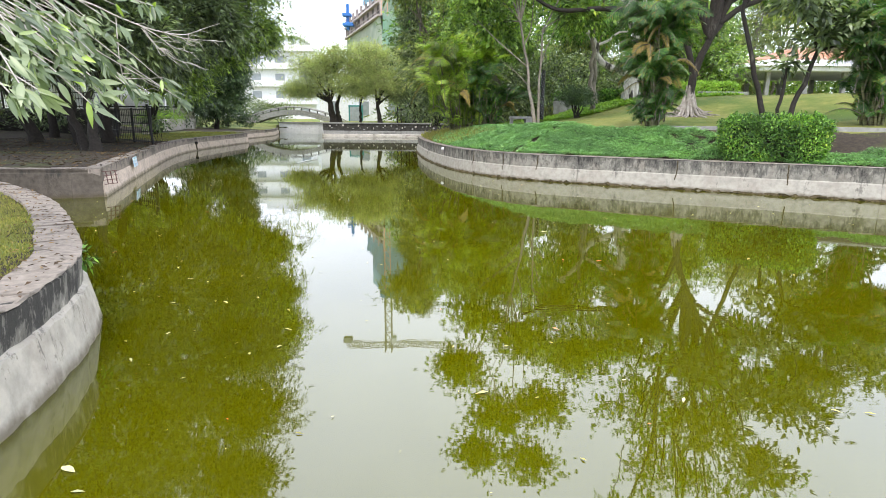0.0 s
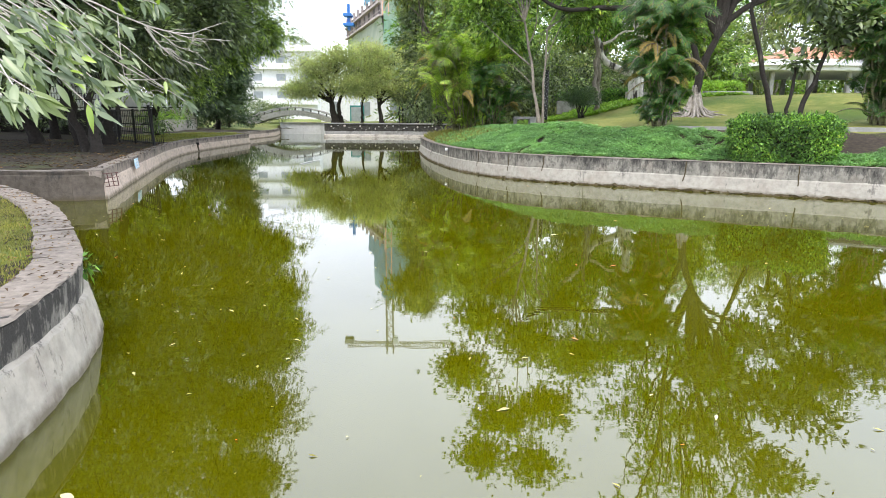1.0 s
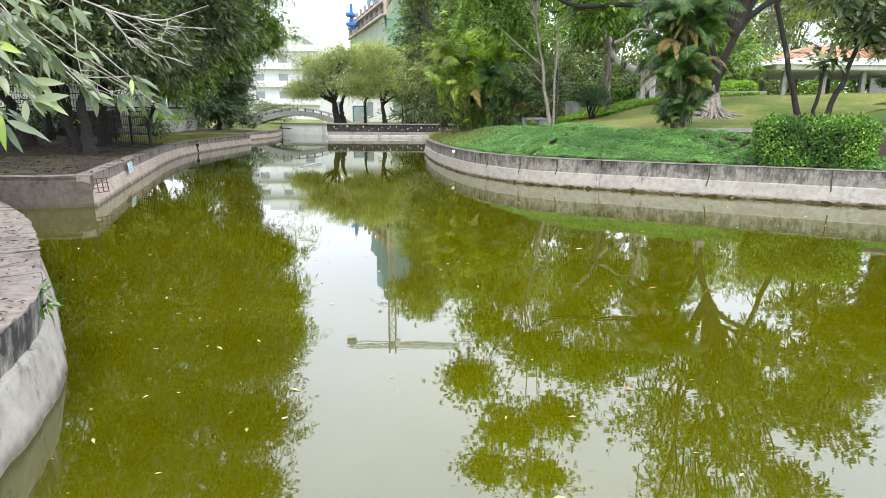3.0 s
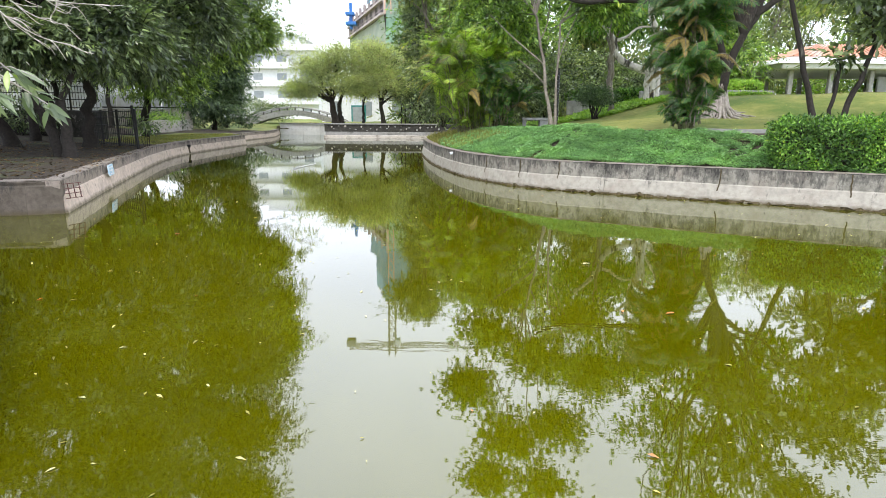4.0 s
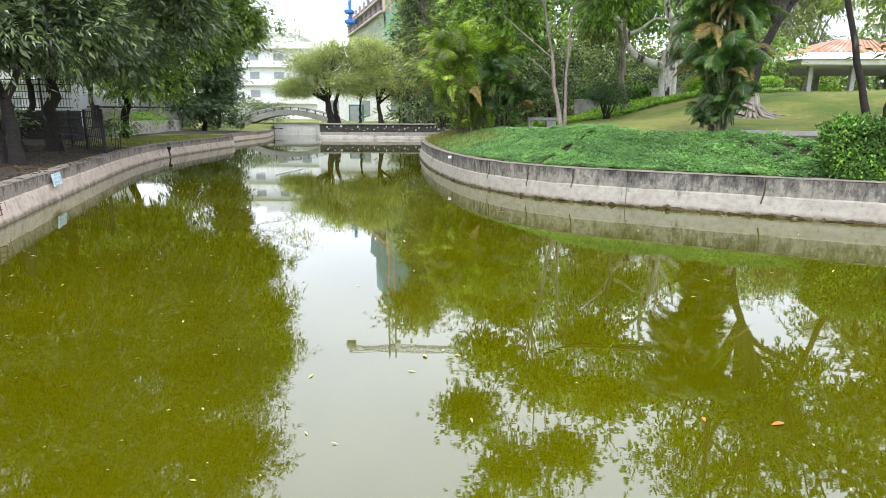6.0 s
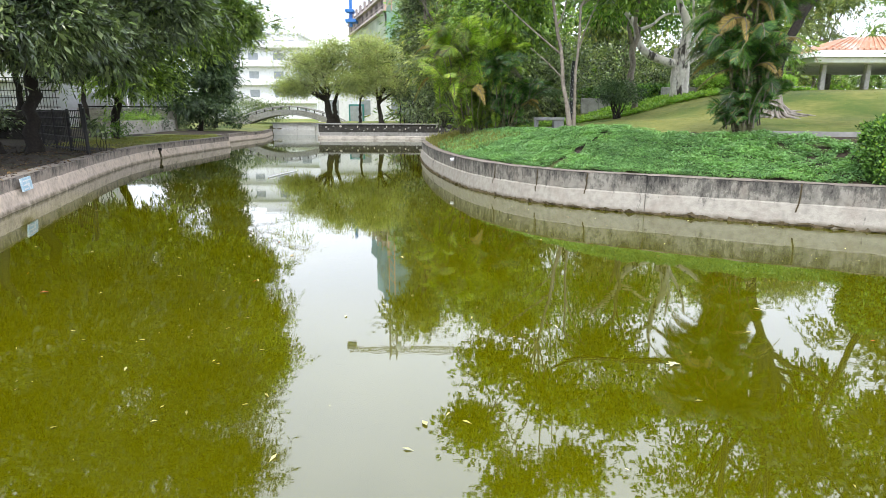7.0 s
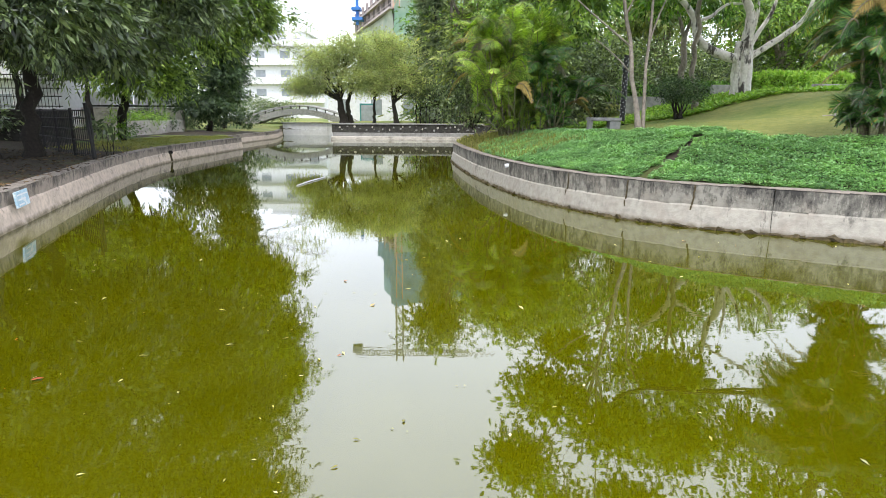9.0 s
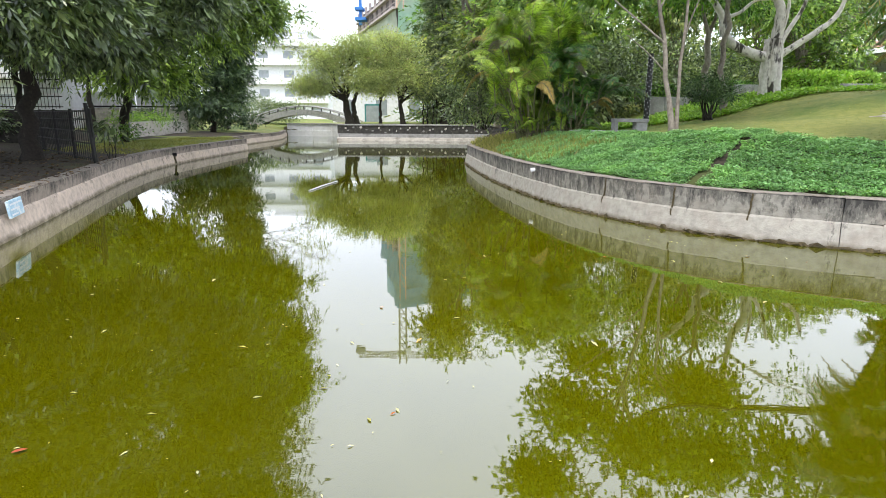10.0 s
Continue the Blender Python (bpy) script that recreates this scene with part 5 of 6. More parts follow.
# added shrubs: dark leaves stand for the deep shade behind the fence
bush("dark_shrubs", "dense dark shrubs added to fill the deep shade under the trees", -22.5, 33.6, [(-4, 0, 0.9, 2.4, 0.8, 0.8, 1500), (0, 0.4, 1.0, 2.4, 0.9, 0.8, 1500)], LEAF_DARK, 0.2, seed=141, clump=0.25)
tree("conifer", "small dark conifer-like tree on the bank", (-21.4, 57.0), (-21.3, 57.0, 2.2), 0.22, 0.16,
     [(-21.4, 56.6, 3.0, 3.0, 2.2, 1.1, 5000), (-20.2, 57.2, 5.2, 2.5, 2.2, 1.3, 4400), (-19.9, 57.4, 7.4, 2.4, 2.0, 1.5, 4400), (-19.6, 57.4, 9.9, 2.4, 2.0, 1.8, 4200), (-19.3, 57.6, 12.8, 2.4, 2.0, 1.8, 4000), (-23.6, 57.0, 5.0, 2.0, 2.0, 2.2, 3500)], LEAF_CONIFER, MAT_BARK_AND_SHADE, 14, 0.26, 0.3, 0.6, 0.35, 24, 0.2, dense_core=True, spray=8)
tree("conifer", "small dark conifer-like tree on the bank", (-23.6, 66.0), (-23.4, 66.0, 2.6), 0.22, 0.16,
     [(-23.2, 66.0, 4.0, 2.4, 2.2, 1.4, 3500), (-22.8, 66.3, 6.4, 2.2, 2.2, 1.7, 3500), (-22.6, 66.5, 9.2, 2.0, 2.0, 1.8, 3000), (-22.0, 66.0, 12.4, 2.4, 2.2, 2.0, 3500), (-22.0, 66.0, 16.0, 2.4, 2.2, 2.2, 3500)], LEAF_CONIFER, MAT_BARK_AND_SHADE, 15, 0.28, 0.3, 0.6, 0.35, 24, 0.2, dense_core=True, spray=8)
tree("sparse_tree", "half-bare tree with thin hanging branches beyond the bank", (-23.6, 62.0), (-20.6, 62.0, 8.6), 0.14, 0.06,
     [(-16.0, 61.5, 8.6, 2.2, 2.0, 1.6, 420), (-14.6, 62.0, 6.8, 1.9, 1.6, 1.3, 300), (-17.2, 62.0, 11.4, 2.6, 2.2, 1.9, 520), (-14.2, 61.6, 10.4, 2.0, 2.0, 1.5, 320)], LEAF_LIGHT, MAT_BARK_MID, 16, 0.24, 0.34, 0.5, 0.4, 10, 0.3, twigs=16, spray=5)
bush("dark_shrubs", "dark shrubs under the conifers by the path", -23.4, 60.5, [(-1.6, 0, 0.9, 1.6, 1.0, 0.9, 1500), (1.2, 0.4, 1.0, 1.8, 1.0, 1.0, 1800), (3.6, 0.2, 0.8, 1.4, 1.0, 0.8, 1300)], LEAF_CONIFER, 0.2, seed=142, clump=0.25)
bush("round_bush", "rounded grey-green bush behind the footbridge", -25.0, 80.0, [(0, 0, 1.6, 3.4, 2.0, 1.6, 3500), (3, 0, 1.3, 2.4, 1.8, 1.2, 2200)], LEAF_GREY, 0.24, seed=4, clump=0.4)
bush("dark_shrubs", "dark shrub at the end of the path wall", -23.6, 51.6, [(-0.6, 0, 0.9, 1.1, 0.9, 0.8, 1400), (0.8, 0.4, 0.7, 1.2, 0.9, 0.7, 1300)], LEAF_CONIFER, 0.16, seed=143, clump=0.22)
bush("low_shrub", "low green shrub in front of the garden wall", -18.4, 38.4, [(0, 0, 0.5, 0.8, 0.8, 0.5, 700)], LEAF_MID, 0.12, seed=5)
bush("low_shrub", "low bright green shrubs on the garden wall", -21.8, 45.0, [(0, 0, 1.0, 1.4, 1.2, 0.5, 900), (0.2, 3, 1.0, 1.2, 1.4, 0.5, 900)], LEAF_COVERY, 0.14, seed=6)
bush("leafy_sapling", "sapling with long drooping leaves by the fence", -13.6, 28.6, [(0.1, 0, 1.0, 0.7, 0.6, 0.35, 130)], LEAF_DARK, 0.34, slim=0.3, seed=7, droop=0.5, stem=0.014)


# tree on the near bank: only its hanging branches reach into view
def near_branches():
    rng = np.random.default_rng(21)
    ob = thing("overhanging_tree", None, None, "tree with long pale green leaves hanging over the pond", "tree")
    bx, by = -6.6, 3.4
    trunk_part((bx, by, 0.6), (-6.3, 3.7, 3.4), 0.17, 0.12, MAT_BARK_GREY, ob, rng)
    tips = [(-2.30, 4.89, 2.17), (-2.21, 4.89, 2.11), (-2.40, 4.79, 2.15), (-2.30, 4.79, 2.26), (-2.50, 4.59, 2.64), (-2.56, 4.49, 2.57), (-2.63, 4.39, 2.67), (-1.98, 3.19, 2.04), (-2.25, 3.79, 2.17),
            (-2.28, 3.69, 2.21), (-2.20, 3.39, 2.22), (-1.84, 2.44, 2.10), (-1.87, 2.59, 2.09), (-1.86, 2.39, 2.07), (-2.09, 2.89, 2.25), (-2.14, 2.89, 2.35), (-2.19, 3.29, 2.30), (-2.28, 3.39, 2.48)]
    tips += [(-2.21, 3.39, 2.38), (-2.30, 3.29, 2.54), (-2.27, 3.59, 2.33), (-2.38, 3.99, 2.38), (-2.41, 4.19, 2.34), (-2.40, 4.49, 2.16), (-2.12, 2.99, 2.21), (-2.05, 2.69, 2.22), (-2.62, 4.79, 2.83),
             (-2.45, 4.89, 2.86), (-2.37, 4.89, 2.84), (-2.52, 4.09, 2.52), (-2.38, 4.39, 2.21), (-2.18, 3.69, 2.10), (-2.24, 3.09, 2.47), (-2.45, 3.89, 2.63)]
    fork = np.array([-6.3, 3.7, 3.4])
    limb = bent(fork, (-3.6, 4.3, 3.05), rng, 8, 0.06, 0.05)
    part_mesh("limb", smooth_mesh(mesh_of("limb", *tube(limb, np.linspace(0.07, 0.022, 8), 7))), MAT_BARK_GREY, ob)
    side = smooth_way([limb[4], (-4.2, 3.6, 3.1), (-3.4, 3.1, 2.9), (-2.9, 2.9, 2.7)], 4)
    part_mesh("limb", smooth_mesh(mesh_of("limb", *tube(side, np.linspace(0.03, 0.012, len(side)), 7))), MAT_BARK_GREY, ob)
    ps, ax, Ls = [], [], []
    for t in tips:
        t = np.array(t)
        stem = side if t[1] < 3.5 else limb
        s = stem[rng.integers(len(stem) * 2 // 3, len(stem))]
        sw = smooth_way([s, s + (t - s) * 0.4 + np.array([0, 0, 0.10]) + rng.normal(0, 0.05, 3), s + (t - s) * 0.75 + np.array([0, 0, 0.09]) + rng.normal(0, 0.04, 3), t], 6)
        part_mesh("twig", smooth_mesh(mesh_of("twig", *tube(sw, np.linspace(0.007, 0.003, len(sw)), 6))), MAT_BARK_TWIG, ob)
        d = rows_norm((sw[-1] - sw[-4])[None])[0]
        for k in range(13):
            if k < 8:
                q, spread = t + rng.normal(0, 0.015, 3), 0.50
            else:
                q, spread = sw[rng.integers(len(sw) // 2, len(sw))] + rng.normal(0, 0.015, 3), 0.45
            ps.append(q)
            ax.append(d * 0.35 + rng.normal(0, spread, 3) + np.array([0.38, -0.12, -0.52]))
            Ls.append(rng.uniform(0.065, 0.15))
    ps, ax, L = np.array(ps), np.array(ax), np.array(Ls)
    n = len(ps)
    v, f = lance_leaves(ps, ax, rng.normal(0, 0.5, (n, 3)) + np.array([0.1, -0.75, 0.8]), L, L * rng.uniform(0.20, 0.30, n), rng.uniform(0.0, 0.4, n))
    part_mesh("foliage", smooth_mesh(mesh_of("foliage", v, f)), LEAF_NEAR, ob, kind="stuff")
    # bare twigs that reach further out
    reach = [[(-3.5, 4.4, 3.02), (-2.89, 4.79, 2.86), (-2.67, 4.89, 2.76), (-2.39, 4.89, 2.66), (-2.17, 4.94, 2.63), (-2.03, 4.99, 2.68), (-1.87, 4.99, 2.73)],
             [(-2.49, 4.89, 2.69), (-2.35, 4.89, 2.61), (-2.25, 4.94, 2.53), (-2.11, 4.99, 2.49)], [(-2.48, 4.89, 2.67), (-2.38, 4.89, 2.54), (-2.25, 4.94, 2.44), (-2.09, 4.99, 2.39)],
             [(-2.30, 4.89, 2.64), (-2.15, 4.94, 2.60), (-1.93, 4.99, 2.59)], [(-2.46, 4.89, 2.66), (-2.36, 4.89, 2.52), (-2.23, 4.99, 2.38)],
             [(-2.68, 4.89, 2.75), (-2.66, 4.84, 2.53), (-2.63, 4.79, 2.36), (-2.59, 4.79, 2.23), (-2.43, 4.79, 2.16)], [(-2.64, 4.79, 2.27), (-2.47, 4.79, 2.27), (-2.30, 4.79, 2.28)],
             [(-2.12, 4.94, 2.64), (-2.14, 4.94, 2.57), (-2.17, 4.94, 2.53)]]
    for k, way in enumerate(reach):
        w = smooth_way(way, 6)
        r0 = 0.009 if k == 0 else 0.005
        part_mesh("bare_twig", smooth_mesh(mesh_of("bare_twig", *tube(w, np.linspace(r0, 0.0016, len(w)), 6))), MAT_BARK_TWIG, ob, "bare grey twig")
        for j in range(5):
            p = w[rng.integers(len(w) // 3, len(w))]
            e = p + np.array([rng.uniform(0.05, 0.16), rng.uniform(-0.05, 0.05), rng.uniform(-0.10, 0.03)])
            part_mesh("bare_twig", mesh_of("bare_twig", *tube(smooth_way([p, (p + e) / 2 + rng.normal(0, 0.012, 3), e], 3), np.linspace(0.0028, 0.0012, 7), 5)), MAT_BARK_TWIG, ob, "bare grey twig")
    blobs = [(-6.5, 3.4, 5.4, 1.7, 1.6, 0.9, 2600), (-7.6, 4.2, 4.8, 1.5, 1.4, 0.8, 2000), (-6.2, 2.2, 5.0, 1.4, 1.3, 0.8, 1800)]
    limb_set(tuple(fork), blobs, 0.09, MAT_BARK_GREY, ob, rng, 5)
    crown(blobs, LEAF_NEAR, ob, rng, 0.18, 0.26, 0.6, 0.3, 24, 0.2, spray=8)


near_branches()
# two trees outside the view, added to block sky light from the west bank
for k, (x, y) in enumerate(((-18.5, 14.5), (-22.0, 19.0))):
    g = ground_z(x, y)
    tree("shade_tree", "unseen tree added to shade the west bank", (x, y), (x, y, g + 4.0), 0.25, 0.18,
         [(x + 1.5, y + 1.0, g + 7.0, 3.6, 3.2, 1.6, 4500), (x - 2.0, y, g + 7.6, 3.6, 3.2, 1.6, 4000), (x, y - 1.5, g + 9.4, 3.8, 3.4, 1.8, 4500), (x + 1.0, y + 2.0, g + 10.0, 3.6, 3.2, 1.8, 4500)], LEAF_DARK, MAT_BARK_AND_SHADE, 170 + k, 0.3, 0.3, 0.5, 0.5, dense_core=True)
# outside the view: its crown is placed to keep the sun off the recess
tree("shade_tree", "unseen tree added to shade the recess and its bank", (-13.6, 8.2), (-13.4, 8.6, 5.0), 0.28, 0.2,
     [(-13.8, 10.4, 8.2, 3.2, 3.0, 1.6, 7000), (-10.6, 8.6, 8.4, 2.8, 2.6, 1.5, 5500), (-16.4, 12.6, 9.0, 3.2, 3.0, 1.8, 6000), (-13.0, 7.4, 7.4, 2.8, 2.4, 1.4, 4500)],
     LEAF_DARK, MAT_BARK_AND_SHADE, 22, 0.2, 0.28, 0.6, 0.36, 24, 0.2, spray=8)

# far trees over the parapet
tree("spreading_tree", "spreading light green tree with twin dark trunks", (-11.9, 66.0), (-12.3, 66.0, 3.6), 0.42, 0.26,
     [(-14.6, 65.5, 5.0, 2.2, 2.2, 1.2, 4200), (-12.6, 66.5, 7.0, 3.0, 2.6, 1.7, 5500), (-10.6, 65.6, 5.4, 2.4, 2.2, 1.3, 4500), (-16.2, 66, 4.8, 1.5, 1.6, 1.0, 2000), (-11.4, 66, 8.4, 2.4, 2.2, 1.2, 3500), (-14.6, 66, 7.2, 1.8, 1.8, 1.2, 2200)],
     LEAF_LIGHT, MAT_BARK_AND_SHADE, 31, 0.19, 0.42, 0.2, 0.5, 22, 0.2, more=1.6, extra=[((-11.3, 66.2), (-11.6, 66.0, 3.2), 0.28, 0.2)])
tree("spreading_tree", "light green tree behind the parapet", (-9.1, 66.4), (-9.1, 66.5, 3.2), 0.16, 0.11,
     [(-9.4, 66.5, 7.2, 2.2, 2.2, 1.5, 4000), (-7.6, 66.5, 6.4, 2.2, 2.2, 1.5, 4000), (-8.6, 66, 4.8, 2.0, 1.8, 0.9, 2600)], LEAF_LIGHT, MAT_BARK_AND_SHADE, 32, 0.19, 0.42, 0.2, 0.5, 22, 0.2, more=1.6)
tree("spreading_tree", "light green tree behind the parapet", (-6.9, 66.2), (-7.2, 66.2, 3.2), 0.26, 0.18,
     [(-6.2, 66.0, 5.8, 2.0, 2.0, 1.4, 3600), (-5.0, 66.5, 4.6, 1.6, 1.8, 1.1, 2400), (-6.6, 66.8, 8.0, 2.2, 2.2, 1.4, 3600), (-8.4, 67.2, 9.0, 2.2, 2.0, 1.0, 2600)], LEAF_LIGHT, MAT_BARK_AND_SHADE, 33, 0.19, 0.42, 0.2, 0.5, 22, 0.2, more=1.6)
tree("casuarina", "tall grey-green feathery tree at the end of the pond", (-3.6, 70.0), (-3.6, 70.0, 7.0), 0.22, 0.16,
     [(-4.0, 70, 6.0, 1.5, 1.6, 2.4, 7000), (-3.7, 70, 9.5, 2.0, 1.8, 2.6, 9000), (-3.4, 70, 13.0, 2.0, 1.8, 2.6, 9000), (-2.9, 70, 16.5, 1.9, 1.8, 2.6, 8000), (-2.6, 70, 20.0, 1.7, 1.6, 2.4, 6000), (-2.6, 70, 7.6, 1.8, 1.8, 2.2, 6000)], LEAF_GREY, MAT_BARK_AND_SHADE, 34, 0.34, 0.14, 0.5, 0.4, dense_core=True)
tree("banyan_thicket", "dark thicket of hanging roots behind the parapet", (-3.0, 66.5), (-3.2, 66.5, 3.6), 0.3, 0.22,
     [(-4.6, 66.5, 4.4, 1.6, 1.4, 1.0, 2600), (-2.4, 66.5, 4.4, 2.2, 1.6, 1.2, 3400), (-3.6, 67, 2.4, 2.2, 0.8, 0.8, 1600)], LEAF_DARK, MAT_BARK_AND_SHADE, 35, 0.24, 0.4, 0.5, 0.4,
     extra=[((-5.0 + 0.42 * k, 66.0 + 0.3 * (k % 3)), (-5.1 + 0.45 * k, 66.3, 4.2), 0.055, 0.04) for k in range(12)], twigs=3)


# east bank trees
tree("schefflera_tree", "slender twin-trunked tree with drooping leaflets", (3.93, 25.8), (3.15, 25.9, 5.9), 0.075, 0.045,
     [(1.6, 26.5, 7.2, 1.7, 1.6, 1.1, 2600), (3.8, 26.0, 8.2, 1.8, 1.8, 1.2, 2800), (5.8, 26.4, 6.4, 1.5, 1.5, 0.9, 2000), (2.4, 27.4, 5.9, 1.3, 1.3, 0.8, 1500), (6.4, 27.0, 9.4, 1.9, 1.8, 1.2, 2600), (0.9, 26.8, 10.0, 1.7, 1.8, 1.3, 2600),
      (2.6, 27.0, 12.6, 1.8, 1.8, 1.2, 2400), (5.0, 27.4, 12.2, 1.9, 1.8, 1.3, 2600), (2.0, 27.4, 15.0, 1.6, 1.6, 1.0, 1800), (4.6, 27.5, 15.4, 1.7, 1.7, 1.1, 1900)],
     LEAF_WHORL, MAT_BARK_GREY, 41, 0.19, 0.28, 0.7, 0.34, 40, 0.25, whorl=9, dense_core=True, more=1.5, extra=[((4.06, 25.95), (4.1, 26.0, 5.6), 0.055, 0.035)], wobble=0.015)
schefflera = bpy.data.objects["schefflera_tree"]
for way, r in (([(3.50, 25.85, 4.1), (2.9, 25.95, 4.6), (2.2, 26.1, 5.2), (1.4, 26.4, 6.0)], 0.035), ([(3.62, 25.85, 3.3), (3.1, 25.8, 3.8), (2.5, 25.9, 4.3)], 0.026), ([(4.08, 26.0, 4.2), (4.35, 26.1, 5.0), (4.9, 26.3, 6.2)], 0.026), ([(3.3, 25.9, 4.9), (3.6, 26.0, 5.6), (3.7, 26.1, 6.8)], 0.03)):
    way = smooth_way(way, 4)
    part_mesh("limb", smooth_mesh(mesh_of("limb", *tube(way, np.linspace(r, r * 0.5, len(way)), 7))), MAT_BARK_GREY, schefflera)
tree("branching_tree", "thin grey tree with sparse yellow-green leaves", (7.7, 31.5), (7.5, 31.3, 6.4), 0.11, 0.08,
     [(5.8, 30.2, 8.4, 1.9, 1.8, 1.0, 1900), (8.6, 30.5, 9.6, 2.0, 2.0, 1.1, 2000), (7.2, 31.0, 11.0, 2.2, 2.0, 1.2, 2400)],
     LEAF_WHORL, MAT_BARK_GREY, 42, 0.22, 0.36, 0.5, 0.4, spray=7, wobble=0.06)
tree("broad_leaved_tree", "three-stemmed tree with broad dark leaves in tiers", (10.35, 19.2), (9.2, 19.3, 5.3), 0.09, 0.06,
     [(11.0, 19.2, 5.5, 1.1, 1.0, 0.35, 420), (12.4, 19.2, 5.0, 1.1, 1.0, 0.35, 420), (11.7, 19.4, 4.5, 0.8, 0.8, 0.28, 260), (13.0, 19.2, 4.3, 0.6, 0.7, 0.28, 160), (10.8, 19.3, 3.75, 0.4, 0.4, 0.3, 110), (9.2, 19.4, 6.6, 1.2, 1.2, 0.4, 420),
      (11.2, 19.4, 7.6, 1.5, 1.4, 0.6, 600), (12.8, 19.4, 8.2, 1.4, 1.4, 0.6, 600), (9.8, 19.6, 9.2, 1.3, 1.3, 0.6, 500), (12.0, 19.6, 10.6, 1.5, 1.4, 0.6, 600)],
     LEAF_DARK, MAT_BARK_AND_SHADE, 43, 0.27, 0.42, 0.2, 0.26, 14, 0.2, extra=[((10.6, 19.25), (10.8, 19.3, 3.6), 0.06, 0.045), ((10.8, 19.2), (11.75, 19.4, 4.1), 0.09, 0.06)], wobble=0.02, folded=True, twigs=3)


def buttress_tree():
    rng = np.random.default_rng(51)
    x, y = 9.95, 24.7
    z = ground_z(x, y)
    ob = thing("rooted_fig_tree", None, None, "fig tree with a skirt of spreading pale roots", "tree")
    for pts, r0, r1 in (([(9.95, 24.7, z - 0.1), (9.98, 24.7, z + 0.5), (10.02, 24.72, z + 1.1), (10.12, 24.75, z + 1.7), (10.45, 24.8, z + 2.6), (10.85, 24.85, z + 3.4), (11.25, 24.9, z + 4.4), (11.5, 25.0, z + 5.6)], 0.19, 0.09),
                        ([(10.1, 24.75, z + 1.5), (9.9, 24.8, z + 2.3), (9.55, 24.85, z + 3.2), (9.2, 24.9, z + 4.3), (9.3, 25.0, z + 5.8)], 0.13, 0.08),
                        ([(9.3, 24.9, z + 3.9), (8.4, 25.0, z + 4.15), (7.2, 25.0, z + 4.1), (6.2, 25.1, z + 4.15), (4.6, 25.2, z + 4.1), (3.6, 25.4, z + 4.6)], 0.15, 0.06),
                        ([(10.95, 24.85, z + 3.6), (11.8, 24.9, z + 4.2), (12.9, 25.1, z + 4.7), (13.8, 25.3, z + 5.6)], 0.13, 0.07)):
        w = smooth_way(pts, 4)
        part_mesh("trunk" if r0 > 0.2 else "limb", smooth_mesh(mesh_of("trunk", *tube(w, np.linspace(r0, r1, len(w)), 10))), MAT_BARK_MID if r0 > 0.2 else MAT_BARK_AND_SHADE, ob)
    for k in range(26):
        a = k / 26 * 2 * math.pi + rng.uniform(-0.1, 0.1)
        r = rng.uniform(0.7, 1.25)
        ex, ey = x + r * math.cos(a), y + r * math.sin(a)
        sx, sy = x + 0.12 * math.cos(a), y + 0.12 * math.sin(a)
        mx, my = x + 0.5 * r * math.cos(a + 0.15), y + 0.5 * r * math.sin(a + 0.15)
        pts = [(sx, sy, z + rng.uniform(0.6, 1.2)), (sx + (mx - sx) * 0.35, sy + (my - sy) * 0.35, z + 0.36), (mx, my, ground_z(mx, my) + 0.05), (ex, ey, ground_z(ex, ey) - 0.01)]
        part_mesh("root", smooth_mesh(mesh_of("root", *tube(pts, [0.03, 0.06, 0.055, 0.025], 6))), MAT_ROOT, ob, "pale surface root")
    blobs = [(8.4, 25.5, 8.8, 1.9, 1.8, 1.1, 2600), (11.8, 25.5, 9.2, 2.0, 2.0, 1.1, 2600), (13.6, 26.0, 8.0, 1.7, 1.7, 0.9, 2000), (9.6, 26.4, 11.8, 2.2, 2.0, 1.2, 2600), (12.8, 26.4, 12.6, 2.2, 2.0, 1.2, 2600), (11.0, 26.4, 15.2, 2.0, 2.0, 1.1, 2200), (15.2, 26.8, 11.0, 1.9, 1.9, 1.1, 2000), (13.4, 26.0, 16.6, 2.0, 2.0, 1.2, 1300), (9.4, 26.0, 18.0, 2.0, 2.0, 1.2, 1500), (15.8, 26.4, 15.2, 1.9, 1.9, 1.1, 1000), (12.0, 25.6, 20.0, 2.2, 2.0, 1.2, 1300), (12.8, 27.4, 10.2, 1.9, 1.8, 1.0, 1800)]
    limb_set((10.6, 24.8, z + 3.0), blobs, 0.13, MAT_BARK_AND_SHADE, ob, rng, 6)
    crown(blobs, LEAF_MID, ob, rng, 0.24, 0.38, 0.45, 0.36, 24, 0.25, spray=7)


buttress_tree()


